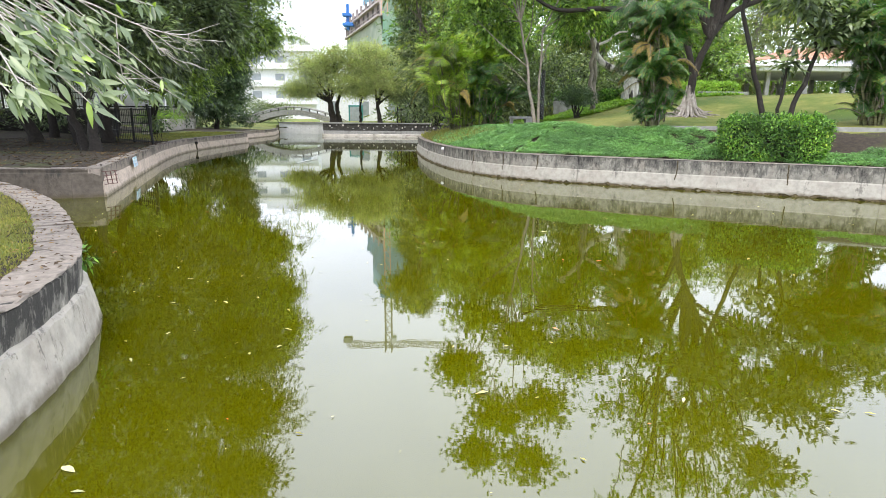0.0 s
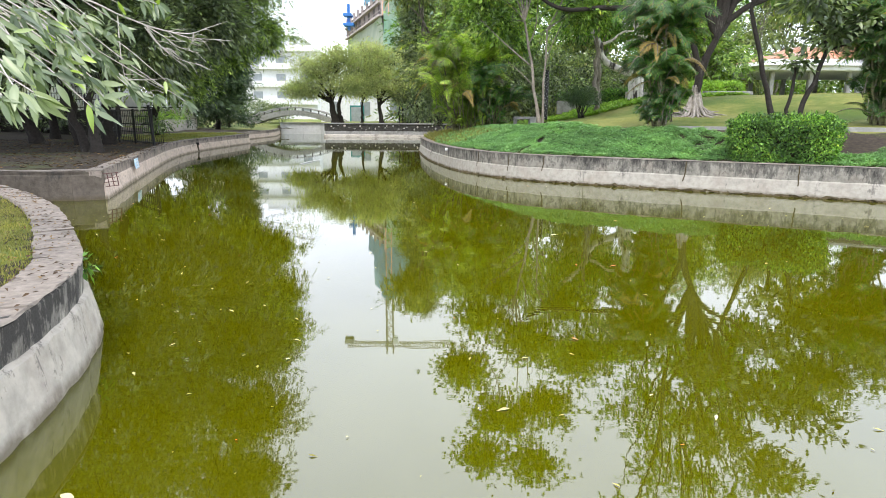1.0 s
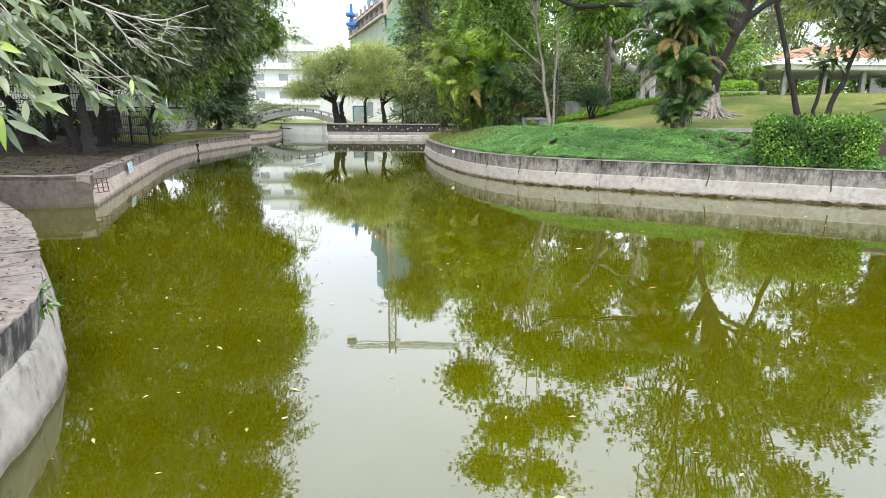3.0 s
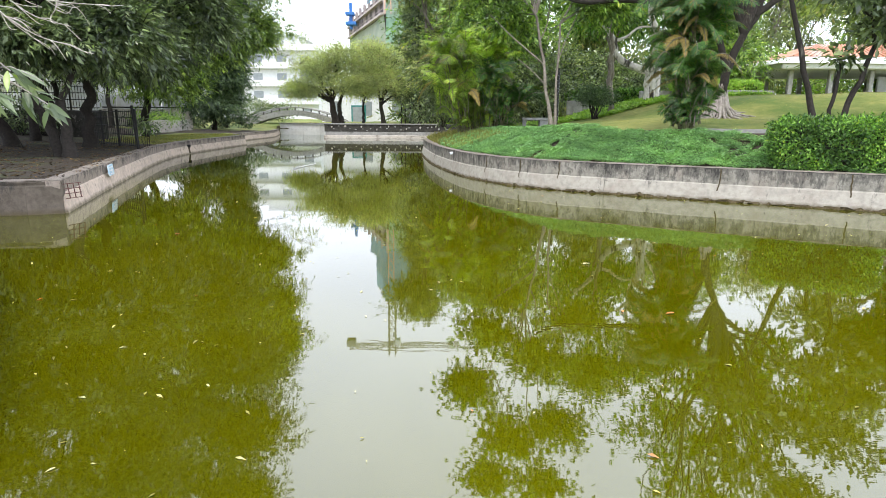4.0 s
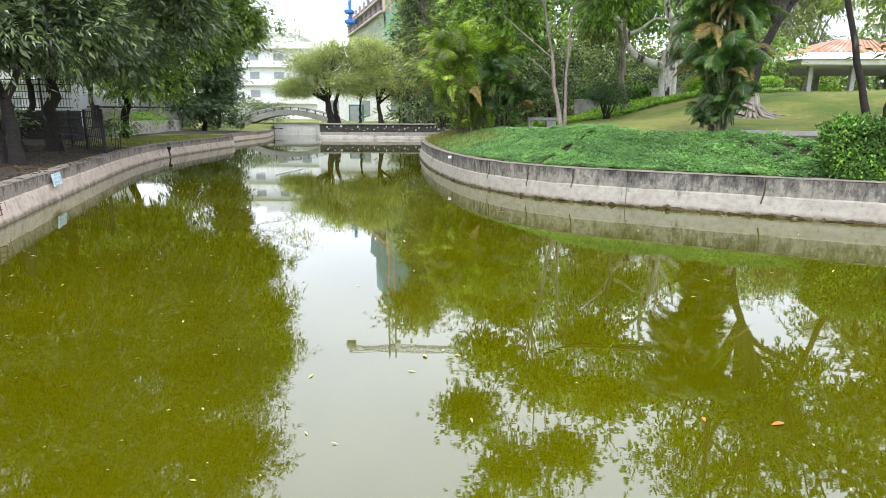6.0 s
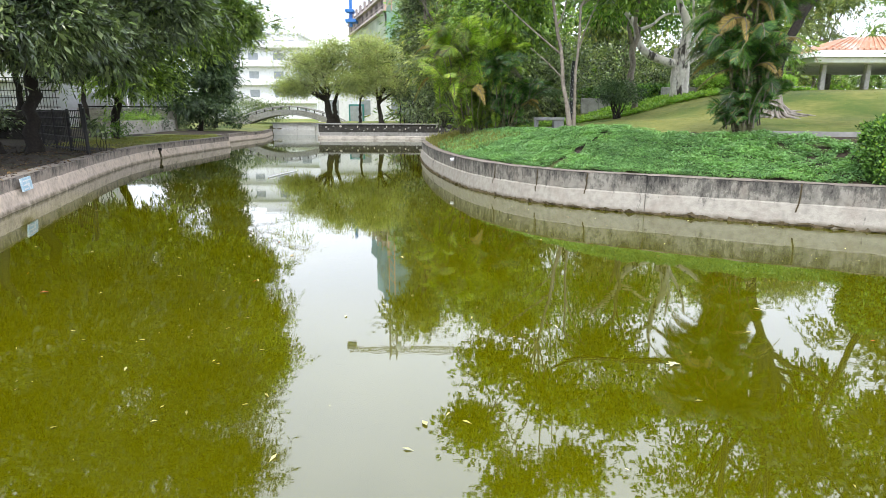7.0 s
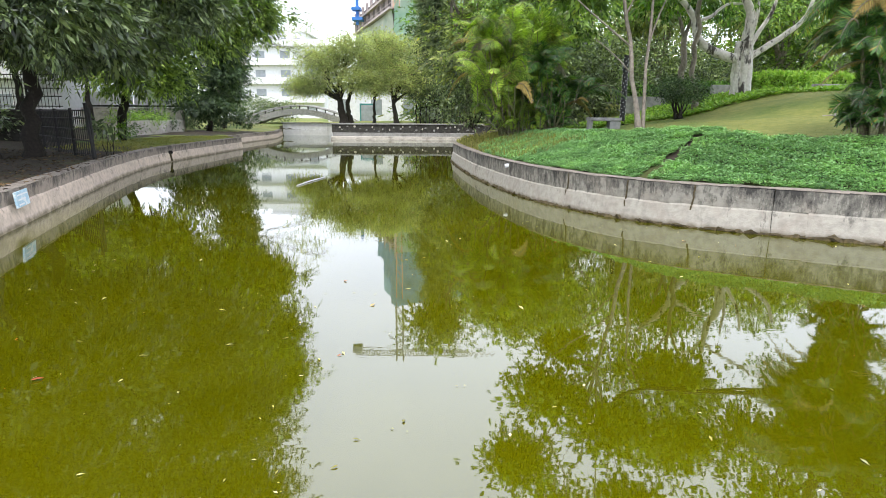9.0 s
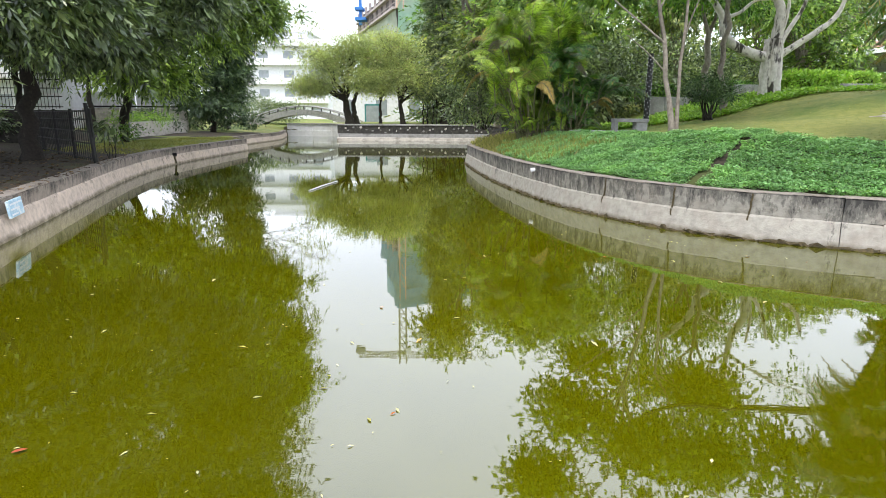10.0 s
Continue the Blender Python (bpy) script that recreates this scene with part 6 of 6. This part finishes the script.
def pale_tree():
    rng = np.random.default_rng(52)
    x, y = 10.2, 33.1
    z = ground_z(x, y)
    ob = thing("pale_barked_tree", None, None, "old pale-barked tree with crooked spreading limbs", "tree")
    f = np.array([10.15, 33.1, z + 1.9])
    for k in range(7):
        a = k * 0.898
        part_mesh("trunk", smooth_mesh(mesh_of("trunk", *tube(bent((x + 0.27 * math.cos(a), y + 0.27 * math.sin(a), z - 0.2), f + np.array([0.2 * math.cos(a), 0.2 * math.sin(a), 0.25]), rng, 8, 0, 0.02), np.linspace(0.17, 0.125, 8), 8))), MAT_BARK_PALE, ob)
    g = np.array([10.2, 33.1, z])
    for pts, r in (([(-0.1, 0, 1.45), (-0.8, 0, 1.6), (-1.6, 0, 1.95), (-2.0, 0, 2.4), (-2.15, 0, 3.0), (-2.6, 0, 3.6), (-3.4, 0, 4.3)], 0.21),
                   ([(0.0, 0, 1.9), (0.08, 0, 2.6), (0.05, 0, 3.3), (-0.3, 0.1, 4.1), (-0.4, 0.2, 5.4)], 0.24),
                   ([(0.15, 0, 1.5), (0.6, 0, 1.8), (1.5, 0, 2.4), (2.2, 0, 3.0), (2.6, 0.1, 3.9)], 0.15),
                   ([(0.15, 0, 1.9), (0.5, 0.1, 2.5), (1.0, 0.2, 3.3), (1.25, 0.2, 4.3)], 0.11),
                   ([(0.1, -0.1, 2.2), (0.3, -0.1, 3.2), (0.2, -0.1, 4.4)], 0.09),
                   ([(-2.1, 0, 2.9), (-1.5, 0, 3.1), (-0.9, 0.05, 3.55), (-0.2, 0.1, 3.6)], 0.08)):
        w = smooth_way(np.array(pts) + g, 5)
        part_mesh("limb", smooth_mesh(mesh_of("limb", *tube(w, np.linspace(r, r * 0.45, len(w)), 9))), MAT_BARK_PALE, ob)
    blobs = [(6.5, 33.4, z + 6.6, 2.0, 2.0, 1.0, 900), (10.2, 33.6, z + 8.0, 2.6, 2.2, 1.0, 450), (13.6, 33.6, z + 6.8, 1.8, 1.8, 1.0, 500)]
    limb_set(tuple(f + np.array([-0.4, 0.1, 3.0])), blobs, 0.09, MAT_BARK_PALE, ob, rng, 5)
    crown(blobs, LEAF_MID, ob, rng, 0.2, 0.42, 0.3, 0.4)


pale_tree()
bush("topiary_bush", "rounded topiary bush on bare stems", 6.6, 30.0, [(0, 0, 1.0, 1.0, 0.9, 0.5, 6500)], LEAF_CONIFER, 0.075, 9, seed=8, clump=0.10)
tree("slim_tree", "slim dark tree beside the planter walls", (8.9, 36.0), (8.8, 36.0, 5.6), 0.17, 0.12,
     [(7.8, 36.0, 8.0, 2.2, 2.2, 1.8, 3600), (10.0, 36.4, 7.6, 2.0, 2.0, 1.4, 3000)], LEAF_MID, MAT_BARK_GREY, 44, 0.22, 0.4, 0.4, 0.45)


def areca(name, label, x, y, H, n_stems, n_fronds, spread, mat, seed, dead=3, reach=2.0, low=0.3, wide=0.023):
    """A clump of palm stems with arching feathered fronds."""
    rng = np.random.default_rng(seed)
    z = ground_z(x, y)
    ob = thing(name, None, None, label, "palm", "areca palms on the bank")
    tops = []
    for k in range(n_stems):
        a = rng.uniform(0, 2 * math.pi)
        r = rng.uniform(0.05, 0.35) * spread
        lean = rng.uniform(0.2, 0.9) * spread
        h = H * rng.uniform(0.25, 0.62)
        b = np.array([x + r * math.cos(a), y + r * math.sin(a), z - 0.1])
        t = np.array([x + lean * math.cos(a), y + lean * math.sin(a), z + h])
        w = bent(b, t, rng, 6, 0, 0.03)
        part_mesh("stem", smooth_mesh(mesh_of("stem", *tube(w, np.linspace(0.042, 0.028, 6), 7))), MAT_PALMSTEM, ob)
        tops.append((t, a))
    for k in range(n_fronds):
        t, a = tops[k % n_stems]
        dead_one = k >= n_fronds - dead
        a2 = a + rng.normal(0, 1.2)
        L = reach * rng.uniform(0.7, 1.15) * (0.6 if dead_one else 1)
        lift = rng.uniform(0.85, 1.45) if not dead_one else rng.uniform(0.45, 0.95)
        if k % 2 == 0 and not dead_one:
            t = np.array([x + rng.normal(0, 0.3) * spread, y + rng.normal(0, 0.3) * spread, z + H * rng.uniform(0.02, low)])
            L *= 0.72
            lift = rng.uniform(1.15, 1.5)
            if k % 5 == 0:
                t[2] = z + rng.uniform(0.1, 0.6)
                L *= 0.6
                lift = rng.uniform(0.55, 1.15)
        m = 15
        s = np.linspace(0, 1, m)
        droop = rng.uniform(0.8, 1.6) + (0.5 if dead_one else 0)
        out, up = L * s * math.cos(lift) * (1 + 0.2 * s), L * (s * math.sin(lift) - droop * 0.55 * s ** 2.4)
        rach = np.stack([t[0] + out * math.cos(a2), t[1] + out * math.sin(a2), t[2] + up], 1)
        tang = rows_norm(np.gradient(rach, axis=0))
        sidev = rows_norm(np.cross(tang, np.array([0, 0, 1.0])))
        up_v = np.cross(sidev, tang)
        turn = rng.normal(0, 0.5)
        sidev = sidev * math.cos(turn) + up_v * math.sin(turn)
        per = 11
        q = np.repeat(np.arange(2, m), per)
        fr = np.tile(np.linspace(0, 1, per, endpoint=False), m - 2)
        p = rach[q - 1] + (rach[q] - rach[q - 1]) * fr[:, None]
        ps, axs, ups, Ls = [], [], [], []
        for sgn in (-1, 1):
            ax = sidev[q] * sgn * 0.66 + tang[q] * 0.62 + np.array([0, 0, 1.0]) * (rng.uniform(-0.35, 0.15) - 0.22 * rng.random(len(q)))[:, None] + rng.normal(0, 0.09, (len(q), 3))
            ps.append(p)
            axs.append(ax)
            ups.append(np.cross(sidev[q], tang[q]) + sidev[q] * sgn * -0.3)
            Ls.append(L * 0.23 * np.sin((q / m) * math.pi * 0.86 + 0.30) * rng.uniform(0.85, 1.1, len(q)))
        Ls = np.concatenate(Ls)
        lv = leaves(np.concatenate(ps), np.concatenate(axs), np.concatenate(ups), Ls, rng.uniform(wide * 0.7, wide * 1.3, len(Ls)), 0.1)
        frond = part_mesh("frond", mesh_of("frond", *lv), (LEAF_PALMGREY if k % 2 and mat is LEAF_PALMY else LEAF_PALMDEAD) if dead_one else mat, ob, ("dry grey frond" if k % 2 and mat is LEAF_PALMY else "withered yellow-brown frond") if dead_one else "")
        part_mesh("rachis", mesh_of("rachis", *tube(rach, np.linspace(0.018, 0.005, m), 5)), MAT_BARK_GREY, frond)
    return ob


areca("areca_palm", "bushy areca palm clump on the planted slope", 7.15, 20.5, 5.6, 28, 330, 0.66, LEAF_PALM, 61, 16, 1.9, 0.3, 0.011)
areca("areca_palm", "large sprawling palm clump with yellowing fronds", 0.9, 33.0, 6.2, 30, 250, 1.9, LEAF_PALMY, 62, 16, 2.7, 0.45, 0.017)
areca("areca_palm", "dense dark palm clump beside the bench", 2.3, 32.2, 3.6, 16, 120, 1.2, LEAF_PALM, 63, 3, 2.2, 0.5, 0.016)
areca("areca_palm", "areca palm clump at the edge of the lawn", 13.7, 19.2, 5.2, 24, 220, 0.9, LEAF_PALM, 64, 8, 2.3, 0.4, 0.012)

# added bushes close bright gaps; their dark leaves stand for shade below the canopy
for k, (x, y) in enumerate(((-0.5, 42.5), (2.2, 43.5), (5.0, 42.5), (7.6, 43.5), (10.4, 44.5), (3.6, 38.6), (5.6, 39.4), (13.6, 45.5), (17.0, 46.5))):
    bush("undergrowth", "dark bushes added to fill the shade between the park trees", x, y, [(-0.8, 0, 1.0, 1.6, 0.9, 1.0, 1300), (0.7, 0.3, 1.6, 1.6, 0.9, 1.3, 1500), (0.0, 0.6, 3.0, 1.7, 0.9, 1.0, 1300)], LEAF_DARK, 0.2, seed=160 + k, clump=0.3)

# woods behind the lawn
WOODS = [(3.0, 42, 9, 3.4), (-0.6, 45, 10, 3.2), (6.5, 47, 11, 3.8), (12.5, 50, 12, 4.2), (19.0, 47, 9, 3.4), (22.5, 58, 12, 4.4), (38, 56, 11, 4.6), (20.5, 29.0, 8.5, 2.8), (1.0, 53, 13, 4.0), (30.5, 62, 13.5, 4.6), (26.0, 67, 13, 4.4), (35.5, 66, 14, 4.6)]
for k, (x, y, h, r) in enumerate(WOODS):
    rng = np.random.default_rng(700 + k)
    g = ground_z(x, y)
    bl = [(x + rng.uniform(-0.7, 0.7) * r, y + rng.uniform(-0.5, 0.5) * r, g + h * rng.uniform(0.32, 1.0), r * rng.uniform(0.5, 0.75), r * rng.uniform(0.5, 0.7), r * rng.uniform(0.35, 0.5), 3200) for _ in range(7)]
    tree("park_tree", "leafy green park tree behind the lawn", (x, y), (x, y, g + h * 0.3), 0.22, 0.16, bl, (LEAF_WHORL, LEAF_WOODS)[k % 2], MAT_BARK_GREY, 720 + k, 0.25, 0.38, 0.5, 0.5, 24, 0.3, spray=8)


def far_woods():
    """Wooded rise that closes the view behind the park."""
    ob = thing("far_woods", None, None, "dense green woods rising behind the park", "woods", kind="stuff")
    rng = np.random.default_rng(77)
    for k, (mat, n) in enumerate(((LEAF_WOODS, 52000), (LEAF_MID, 34000), (LEAF_COVERY, 18000))):
        bl = []
        for i in range(26):
            a = rng.uniform(0, 1)
            x, y = -2 + 82 * a + rng.uniform(-3, 3), 74 - 18 * a + rng.uniform(-4, 10)
            bl.append((x, y, 4 + rng.uniform(0, 9) * (1 - 0.55 * (0.2 < a < 0.6)), 4.2, 3.0, 3.2 - 0.8 * (0.2 < a < 0.6), n // 26))
        bl += [(x, y, 2.2, 4.6, 2.2, 1.6, n // 40) for x, y, *_ in bl]
        crown(bl, mat, ob, rng, 0.45, 0.5, 0.4, 0.9, 30, 0.5, name="canopy", spray=6)


far_woods()

# ---- planting on the slope, grass, fallen leaves ----
def scatter(n, xr, yr, keep, rng):
    out = np.zeros((0, 2))
    while len(out) < n:
        x, y = rng.uniform(*xr, n * 2), rng.uniform(*yr, n * 2)
        q = keep(x, y)
        out = np.concatenate([out, np.stack([x[q], y[q]], 1)])
    return out[:n]


def soil_track(x, y):
    """The worn line through the planting."""
    way = np.array([(2.3, 20.3), (2.7, 20.6), (3.2, 21.0), (3.7, 21.42), (4.2, 21.95), (4.6, 22.4)])
    return dist_to(way, x, y) < np.interp(x, [2.5, 3.2, 4.9], [0.15, 0.12, 0.05]) + 0.05 * np.sin(x * 9 + y * 5) + 0.03 * np.sin(x * 31 - y * 17)


def cover_keep(x, y):
    d = dist_to(SOFT["right"], x, y)
    wob = 0.35 * np.sin(x * 1.7) + 0.3 * np.sin(y * 2.3 + x)
    lim = np.interp(x, [-1, 1.5, 4, 8, 9, 14], [0.2, 3.2, 3.6, 2.7, 1.3, 1.4])
    bare = (np.sin(x * 2.1 + 1) * np.cos(y * 1.7) > 0.75) & (x > 7)
    bare |= (np.sin(x * 9 + 2 * np.sin(y * 5)) * np.cos(y * 8 + x) > 0.15) & (x > 7.3) & (x < 9.4) & (d > 1.0)
    return (d > 0.28) & (d < lim + wob) & (x > -0.6) & (y < 33) & ~soil_track(x, y) & ~bare & (shore_dist(x, y) > 0.25)


def planting():
    rng = np.random.default_rng(81)
    p = scatter(300000, (-0.8, 14), (14, 33), cover_keep, rng)
    n = len(p)
    z = bank_z(p[:, 0], p[:, 1]) + 0.02 + 0.10 * rng.random(n) + 0.05 * np.sin(p[:, 0] * 5) * np.cos(p[:, 1] * 4.3) + 0.03 * np.sin(p[:, 0] * 13 + p[:, 1] * 4) * np.sin(p[:, 1] * 11)
    ax = rng.normal(0, 1, (n, 3))
    ax[:, 2] = np.abs(ax[:, 2]) * 0.35
    L = 0.048 * (0.6 + 0.8 * rng.random(n))
    v, f = flat_leaves(np.column_stack([p, z]), ax, rng.normal(0, 0.35, (n, 3)) + np.array([0, 0, 1.0]), L, L * 0.55)
    thing("groundcover", mesh_of("groundcover", v, f), LEAF_COVER, "low dense green groundcover on the pond slope", "groundcover", kind="stuff")

    def crest(x, y):
        d = dist_to(np.array([(5.8, 34.2), (8.0, 33.2), (11.0, 33.2), (14.5, 35.0)]), x, y)
        return d < 2.5 + 0.3 * np.sin(x * 2 + y)
    p = scatter(32000, (1, 18), (28, 39), crest, rng)
    n = len(p)
    z = bank_z(p[:, 0], p[:, 1]) + 0.02 + 0.12 * rng.random(n)
    ax = rng.normal(0, 1, (n, 3))
    ax[:, 2] = np.abs(ax[:, 2]) * 0.4
    L = 0.15 * (0.6 + 0.8 * rng.random(n))
    v, f = flat_leaves(np.column_stack([p, z]), ax, rng.normal(0, 0.35, (n, 3)) + np.array([0, 0, 1.0]), L, L * 0.5)
    thing("groundcover", mesh_of("groundcover", v, f), LEAF_COVERY, "light green groundcover on the lawn crest", "groundcover", kind="stuff")


planting()


def blades(name, label, p, mat, h, seed, w=0.012):
    rng = np.random.default_rng(seed)
    n = len(p)
    z = bank_z(p[:, 0], p[:, 1]) - 0.01
    ax = rng.normal(0, 0.45, (n, 3))
    ax[:, 2] = 1
    L = h * (0.5 + rng.random(n))
    v, f = flat_leaves(np.column_stack([p, z]), ax, rng.normal(0, 1, (n, 3)) + np.array([0, 0, 0.01]), L, np.full(n, w))
    thing(name, mesh_of(name, v, f), mat, label, "grass", kind="stuff")


def lawns():
    rng = np.random.default_rng(82)
    blades("lawn_grass", "short dry yellow-green lawn grass", scatter(64000, (0, 20), (17, 38), lambda x, y: (dist_to(SOFT["right"], x, y) > 2.6) & ~in_pond(x, y), rng), LEAF_GRASS, 0.022, 83, 0.012)

    def near_keep(x, y):
        d = dist_to(SOFT["near"], x, y)
        return (d > 0.50 + 0.10 * np.sin(x * 3 + y * 2) + 0.06 * np.sin(x * 11 - y * 7)) & ~in_pond(x, y) & (x < -2.5)
    blades("bank_grass", "rough mixed grass on the near bank", scatter(60000, (-8.0, -2.9), (1.5, 9.8), near_keep, rng), LEAF_GRASS, 0.048, 84, 0.009)
    blades("bank_grass", "thin green grass along the west bank", scatter(9000, (-26, -11), (24, 62), lambda x, y: (dist_to(SOFT["left"], x, y) > 0.4) & (dist_to(SOFT["left"], x, y) < 4) & (y > 31) & ~in_pond(x, y), rng), LEAF_GRASS, 0.08, 85, 0.02)
    blades("dry_weeds", "dry brownish weeds along the wall by the palms", scatter(5200, (-1.4, 2.6), (25, 38), lambda x, y: (dist_to(SOFT["right"], x, y) > 0.3) & (dist_to(SOFT["right"], x, y) < 2.2) & ~in_pond(x, y), rng), LEAF_GRASS, 0.22, 88, 0.025)
    # fallen leaves on the banks
    for seed, box_x, box_y, cnt, line in ((86, (-9, -2.9), (2, 11), 3200, "near"), (87, (-20, -8.6), (14.5, 30), 5200, "left")):
        r = np.random.default_rng(seed)
        p = scatter(cnt, box_x, box_y, lambda x, y: (shore_dist(x, y) > 0.05), r)
        if line == "near":
            p = p[(dist_to(SOFT["near"], p[:, 0], p[:, 1]) < 0.9) | (r.random(len(p)) < 0.35)]
        n = len(p)
        d = shore_dist(p[:, 0], p[:, 1])
        z = np.where(d < 0.45, (0.74 if line == "near" else 0.72), bank_z(p[:, 0], p[:, 1])) + 0.012
        ax = r.normal(0, 1, (n, 3))
        ax[:, 2] *= 0.1
        L = (0.05 if line == "near" else 0.085) * (0.5 + r.random(n))
        v, f = leaves(np.column_stack([p, z]), ax, r.normal(0, 0.2, (n, 3)) + np.array([0, 0, 1.0]), L, L * 0.42)
        thing("fallen_leaves", mesh_of("fallen_leaves", v, f), MAT_LITTER, "dry brown leaves fallen on the bank", "leaf litter", kind="stuff")


lawns()

weed = thing("wall_weed", None, None, "small green weed growing out of the wall", "weed")
rng = np.random.default_rng(91)
crown([(-3.46, 5.3, 0.64, 0.12, 0.12, 0.12, 70)], LEAF_HEDGE, weed, rng, 0.075, 0.4, 0.3, 0.06, 12, 0.2, True, "foliage")


# ---- things on the water ----
def floating():
    rng = np.random.default_rng(95)
    p = scatter(420, (-10, 11), (2.5, 20), lambda x, y: shore_dist(x, y) < -0.2, rng)
    near_left = scatter(170, (-7, -1.5), (4, 15), lambda x, y: shore_dist(x, y) < -0.2, rng)
    p = np.concatenate([p, near_left])
    n = len(p)
    ax = rng.normal(0, 1, (n, 3))
    ax[:, 2] = 0.0
    L = 0.046 * (0.35 + rng.random(n) ** 2 * 1.6)
    v, f = leaves(np.column_stack([p, np.full(n, 0.010)]), ax, np.tile([[0, 0, 1.0]], (n, 1)), L, L * 0.34, 0.05)
    thing("floating_leaves", mesh_of("floating_leaves", v, f), MAT_FLOAT, "small pale leaves scattered on the water", "leaf litter", kind="stuff")
    pole = thing("floating_pole", None, None, "thin white pole floating on the pond", "pole")
    me = smooth_mesh(mesh_of("shaft", *tube([(-6.33, 25.7, 0.02), (-6.2, 26.9, 0.03), (-6.0, 28.3, 0.02)], [0.02, 0.02, 0.016], 8)))
    part_mesh("shaft", me, MAT_BEAD, pole)


floating()


def big_floating_leaves():
    """Larger leaves that lie singly on the water."""
    rng = np.random.default_rng(96)
    shapes = []
    for L, w in ((0.10, 0.42), (0.075, 0.5), (0.12, 0.3)):
        me = mesh_of("blade", *leaves(np.zeros((1, 3)), np.array([[1.0, 0, 0]]), np.array([[0, 0, 1.0]]), np.array([L]), np.array([L * w]), 0.08))
        me.materials.append(MAT_FLOATONE)
        shapes.append(me)
    p = scatter(26, (-8, 9), (2.2, 19), lambda x, y: shore_dist(x, y) < -0.3, rng)
    for k, (x, y) in enumerate(p):
        ob = thing("floating_leaf", shapes[k % 3], None, "fallen leaf floating flat on the pond", "leaf", "leaves on the water")
        ob.location, ob.rotation_euler = (x, y, 0.012), (0, 0, rng.uniform(0, 6.28))


big_floating_leaves()


LONE = [(-5.02, 12.15, 0.09, 1, "dark red leaf floating on the pond"), (1.79, 10.2, 0.065, 2, "pale yellow lobed leaf floating on the pond"),
        (2.25, 8.0, 0.10, 0, "orange leaf floating on the pond"), (1.71, 8.08, 0.065, 0, "orange leaf floating on the pond"),
        (-2.19, 2.84, 0.11, 2, "pale yellow leaf floating on the pond"), (-1.46, 4.67, 0.055, 2, "pale yellow leaf floating on the pond"), (-2.85, 6.72, 0.05, 2, "pale yellow leaf floating on the pond")]


def coloured_leaves():
    """Single leaves that stand out by their colour."""
    orange = grained("orange_dead_leaf", (0.42, 0.14, 0.03), (0.58, 0.24, 0.05), 30, 0.6, 0.2)
    red = grained("red_dead_leaf", (0.30, 0.05, 0.02), (0.42, 0.09, 0.04), 30, 0.6, 0.2)
    pale = grained("pale_yellow_leaf", (0.52, 0.50, 0.22), (0.68, 0.66, 0.38), 30, 0.6, 0.2)
    for k, (x, y, L, mat, label) in enumerate(LONE):
        lobes = 5 if k == 1 else 1
        p = np.zeros((lobes, 3))
        ax = np.array([[math.cos(a), math.sin(a), 0.04] for a in np.linspace(-1.9, 1.9, lobes)]) if lobes > 1 else np.array([[1.0, 0, 0.02]])
        me = mesh_of("blade", *lance_leaves(p, ax, np.tile([[0, 0, 1.0]], (lobes, 1)), np.full(lobes, L), np.full(lobes, L * 0.42), np.full(lobes, 0.08)))
        ob = thing("floating_leaf", me, (orange, red, pale)[mat], label, "leaf", "leaves on the water")
        ob.location, ob.rotation_euler = (x, y, 0.014), (0, 0, 0.7 + k * 1.3)


coloured_leaves()


def wall_cracks():
    """Dark cracks that run down the east wall."""
    rng = np.random.default_rng(97)
    wall = bpy.data.objects["wall_east"]
    line = SOFT["right"]
    seg = np.hypot(*np.diff(line, axis=0).T)
    run = np.concatenate([[0], np.cumsum(seg)])
    start = run[np.argmin(np.hypot(*(line - np.array((11.2, 14.6))).T))]
    for s0 in start + np.array([2.1, 4.9, 9.2, 10.6, 12.4]):
        x, y = np.interp(s0, run, line[:, 0]), np.interp(s0, run, line[:, 1])
        x2, y2 = np.interp(s0 + 0.1, run, line[:, 0]), np.interp(s0 + 0.1, run, line[:, 1])
        t = Vector((x2 - x, y2 - y, 0)).normalized()
        nrm = Vector((t.y, -t.x, 0))
        bm = bmesh.new()
        z, u = 0.82, 0.0
        while z > rng.uniform(0.15, 0.45):
            z2, u2 = z - rng.uniform(0.05, 0.1), u + rng.uniform(-0.018, 0.018)
            d = (0.03 if z > 0.46 else 0.0)
            a = Vector((x, y, 0)) + t * u + nrm * d + Vector((0, 0, z))
            b = Vector((x, y, 0)) + t * u2 + nrm * d + Vector((0, 0, z2))
            beam(bm, a, b, rng.uniform(0.005, 0.018), 0.03)
            z, u = z2, u2
        part("crack", bm, MAT_MOSS, wall, "dark ragged crack")


wall_cracks()
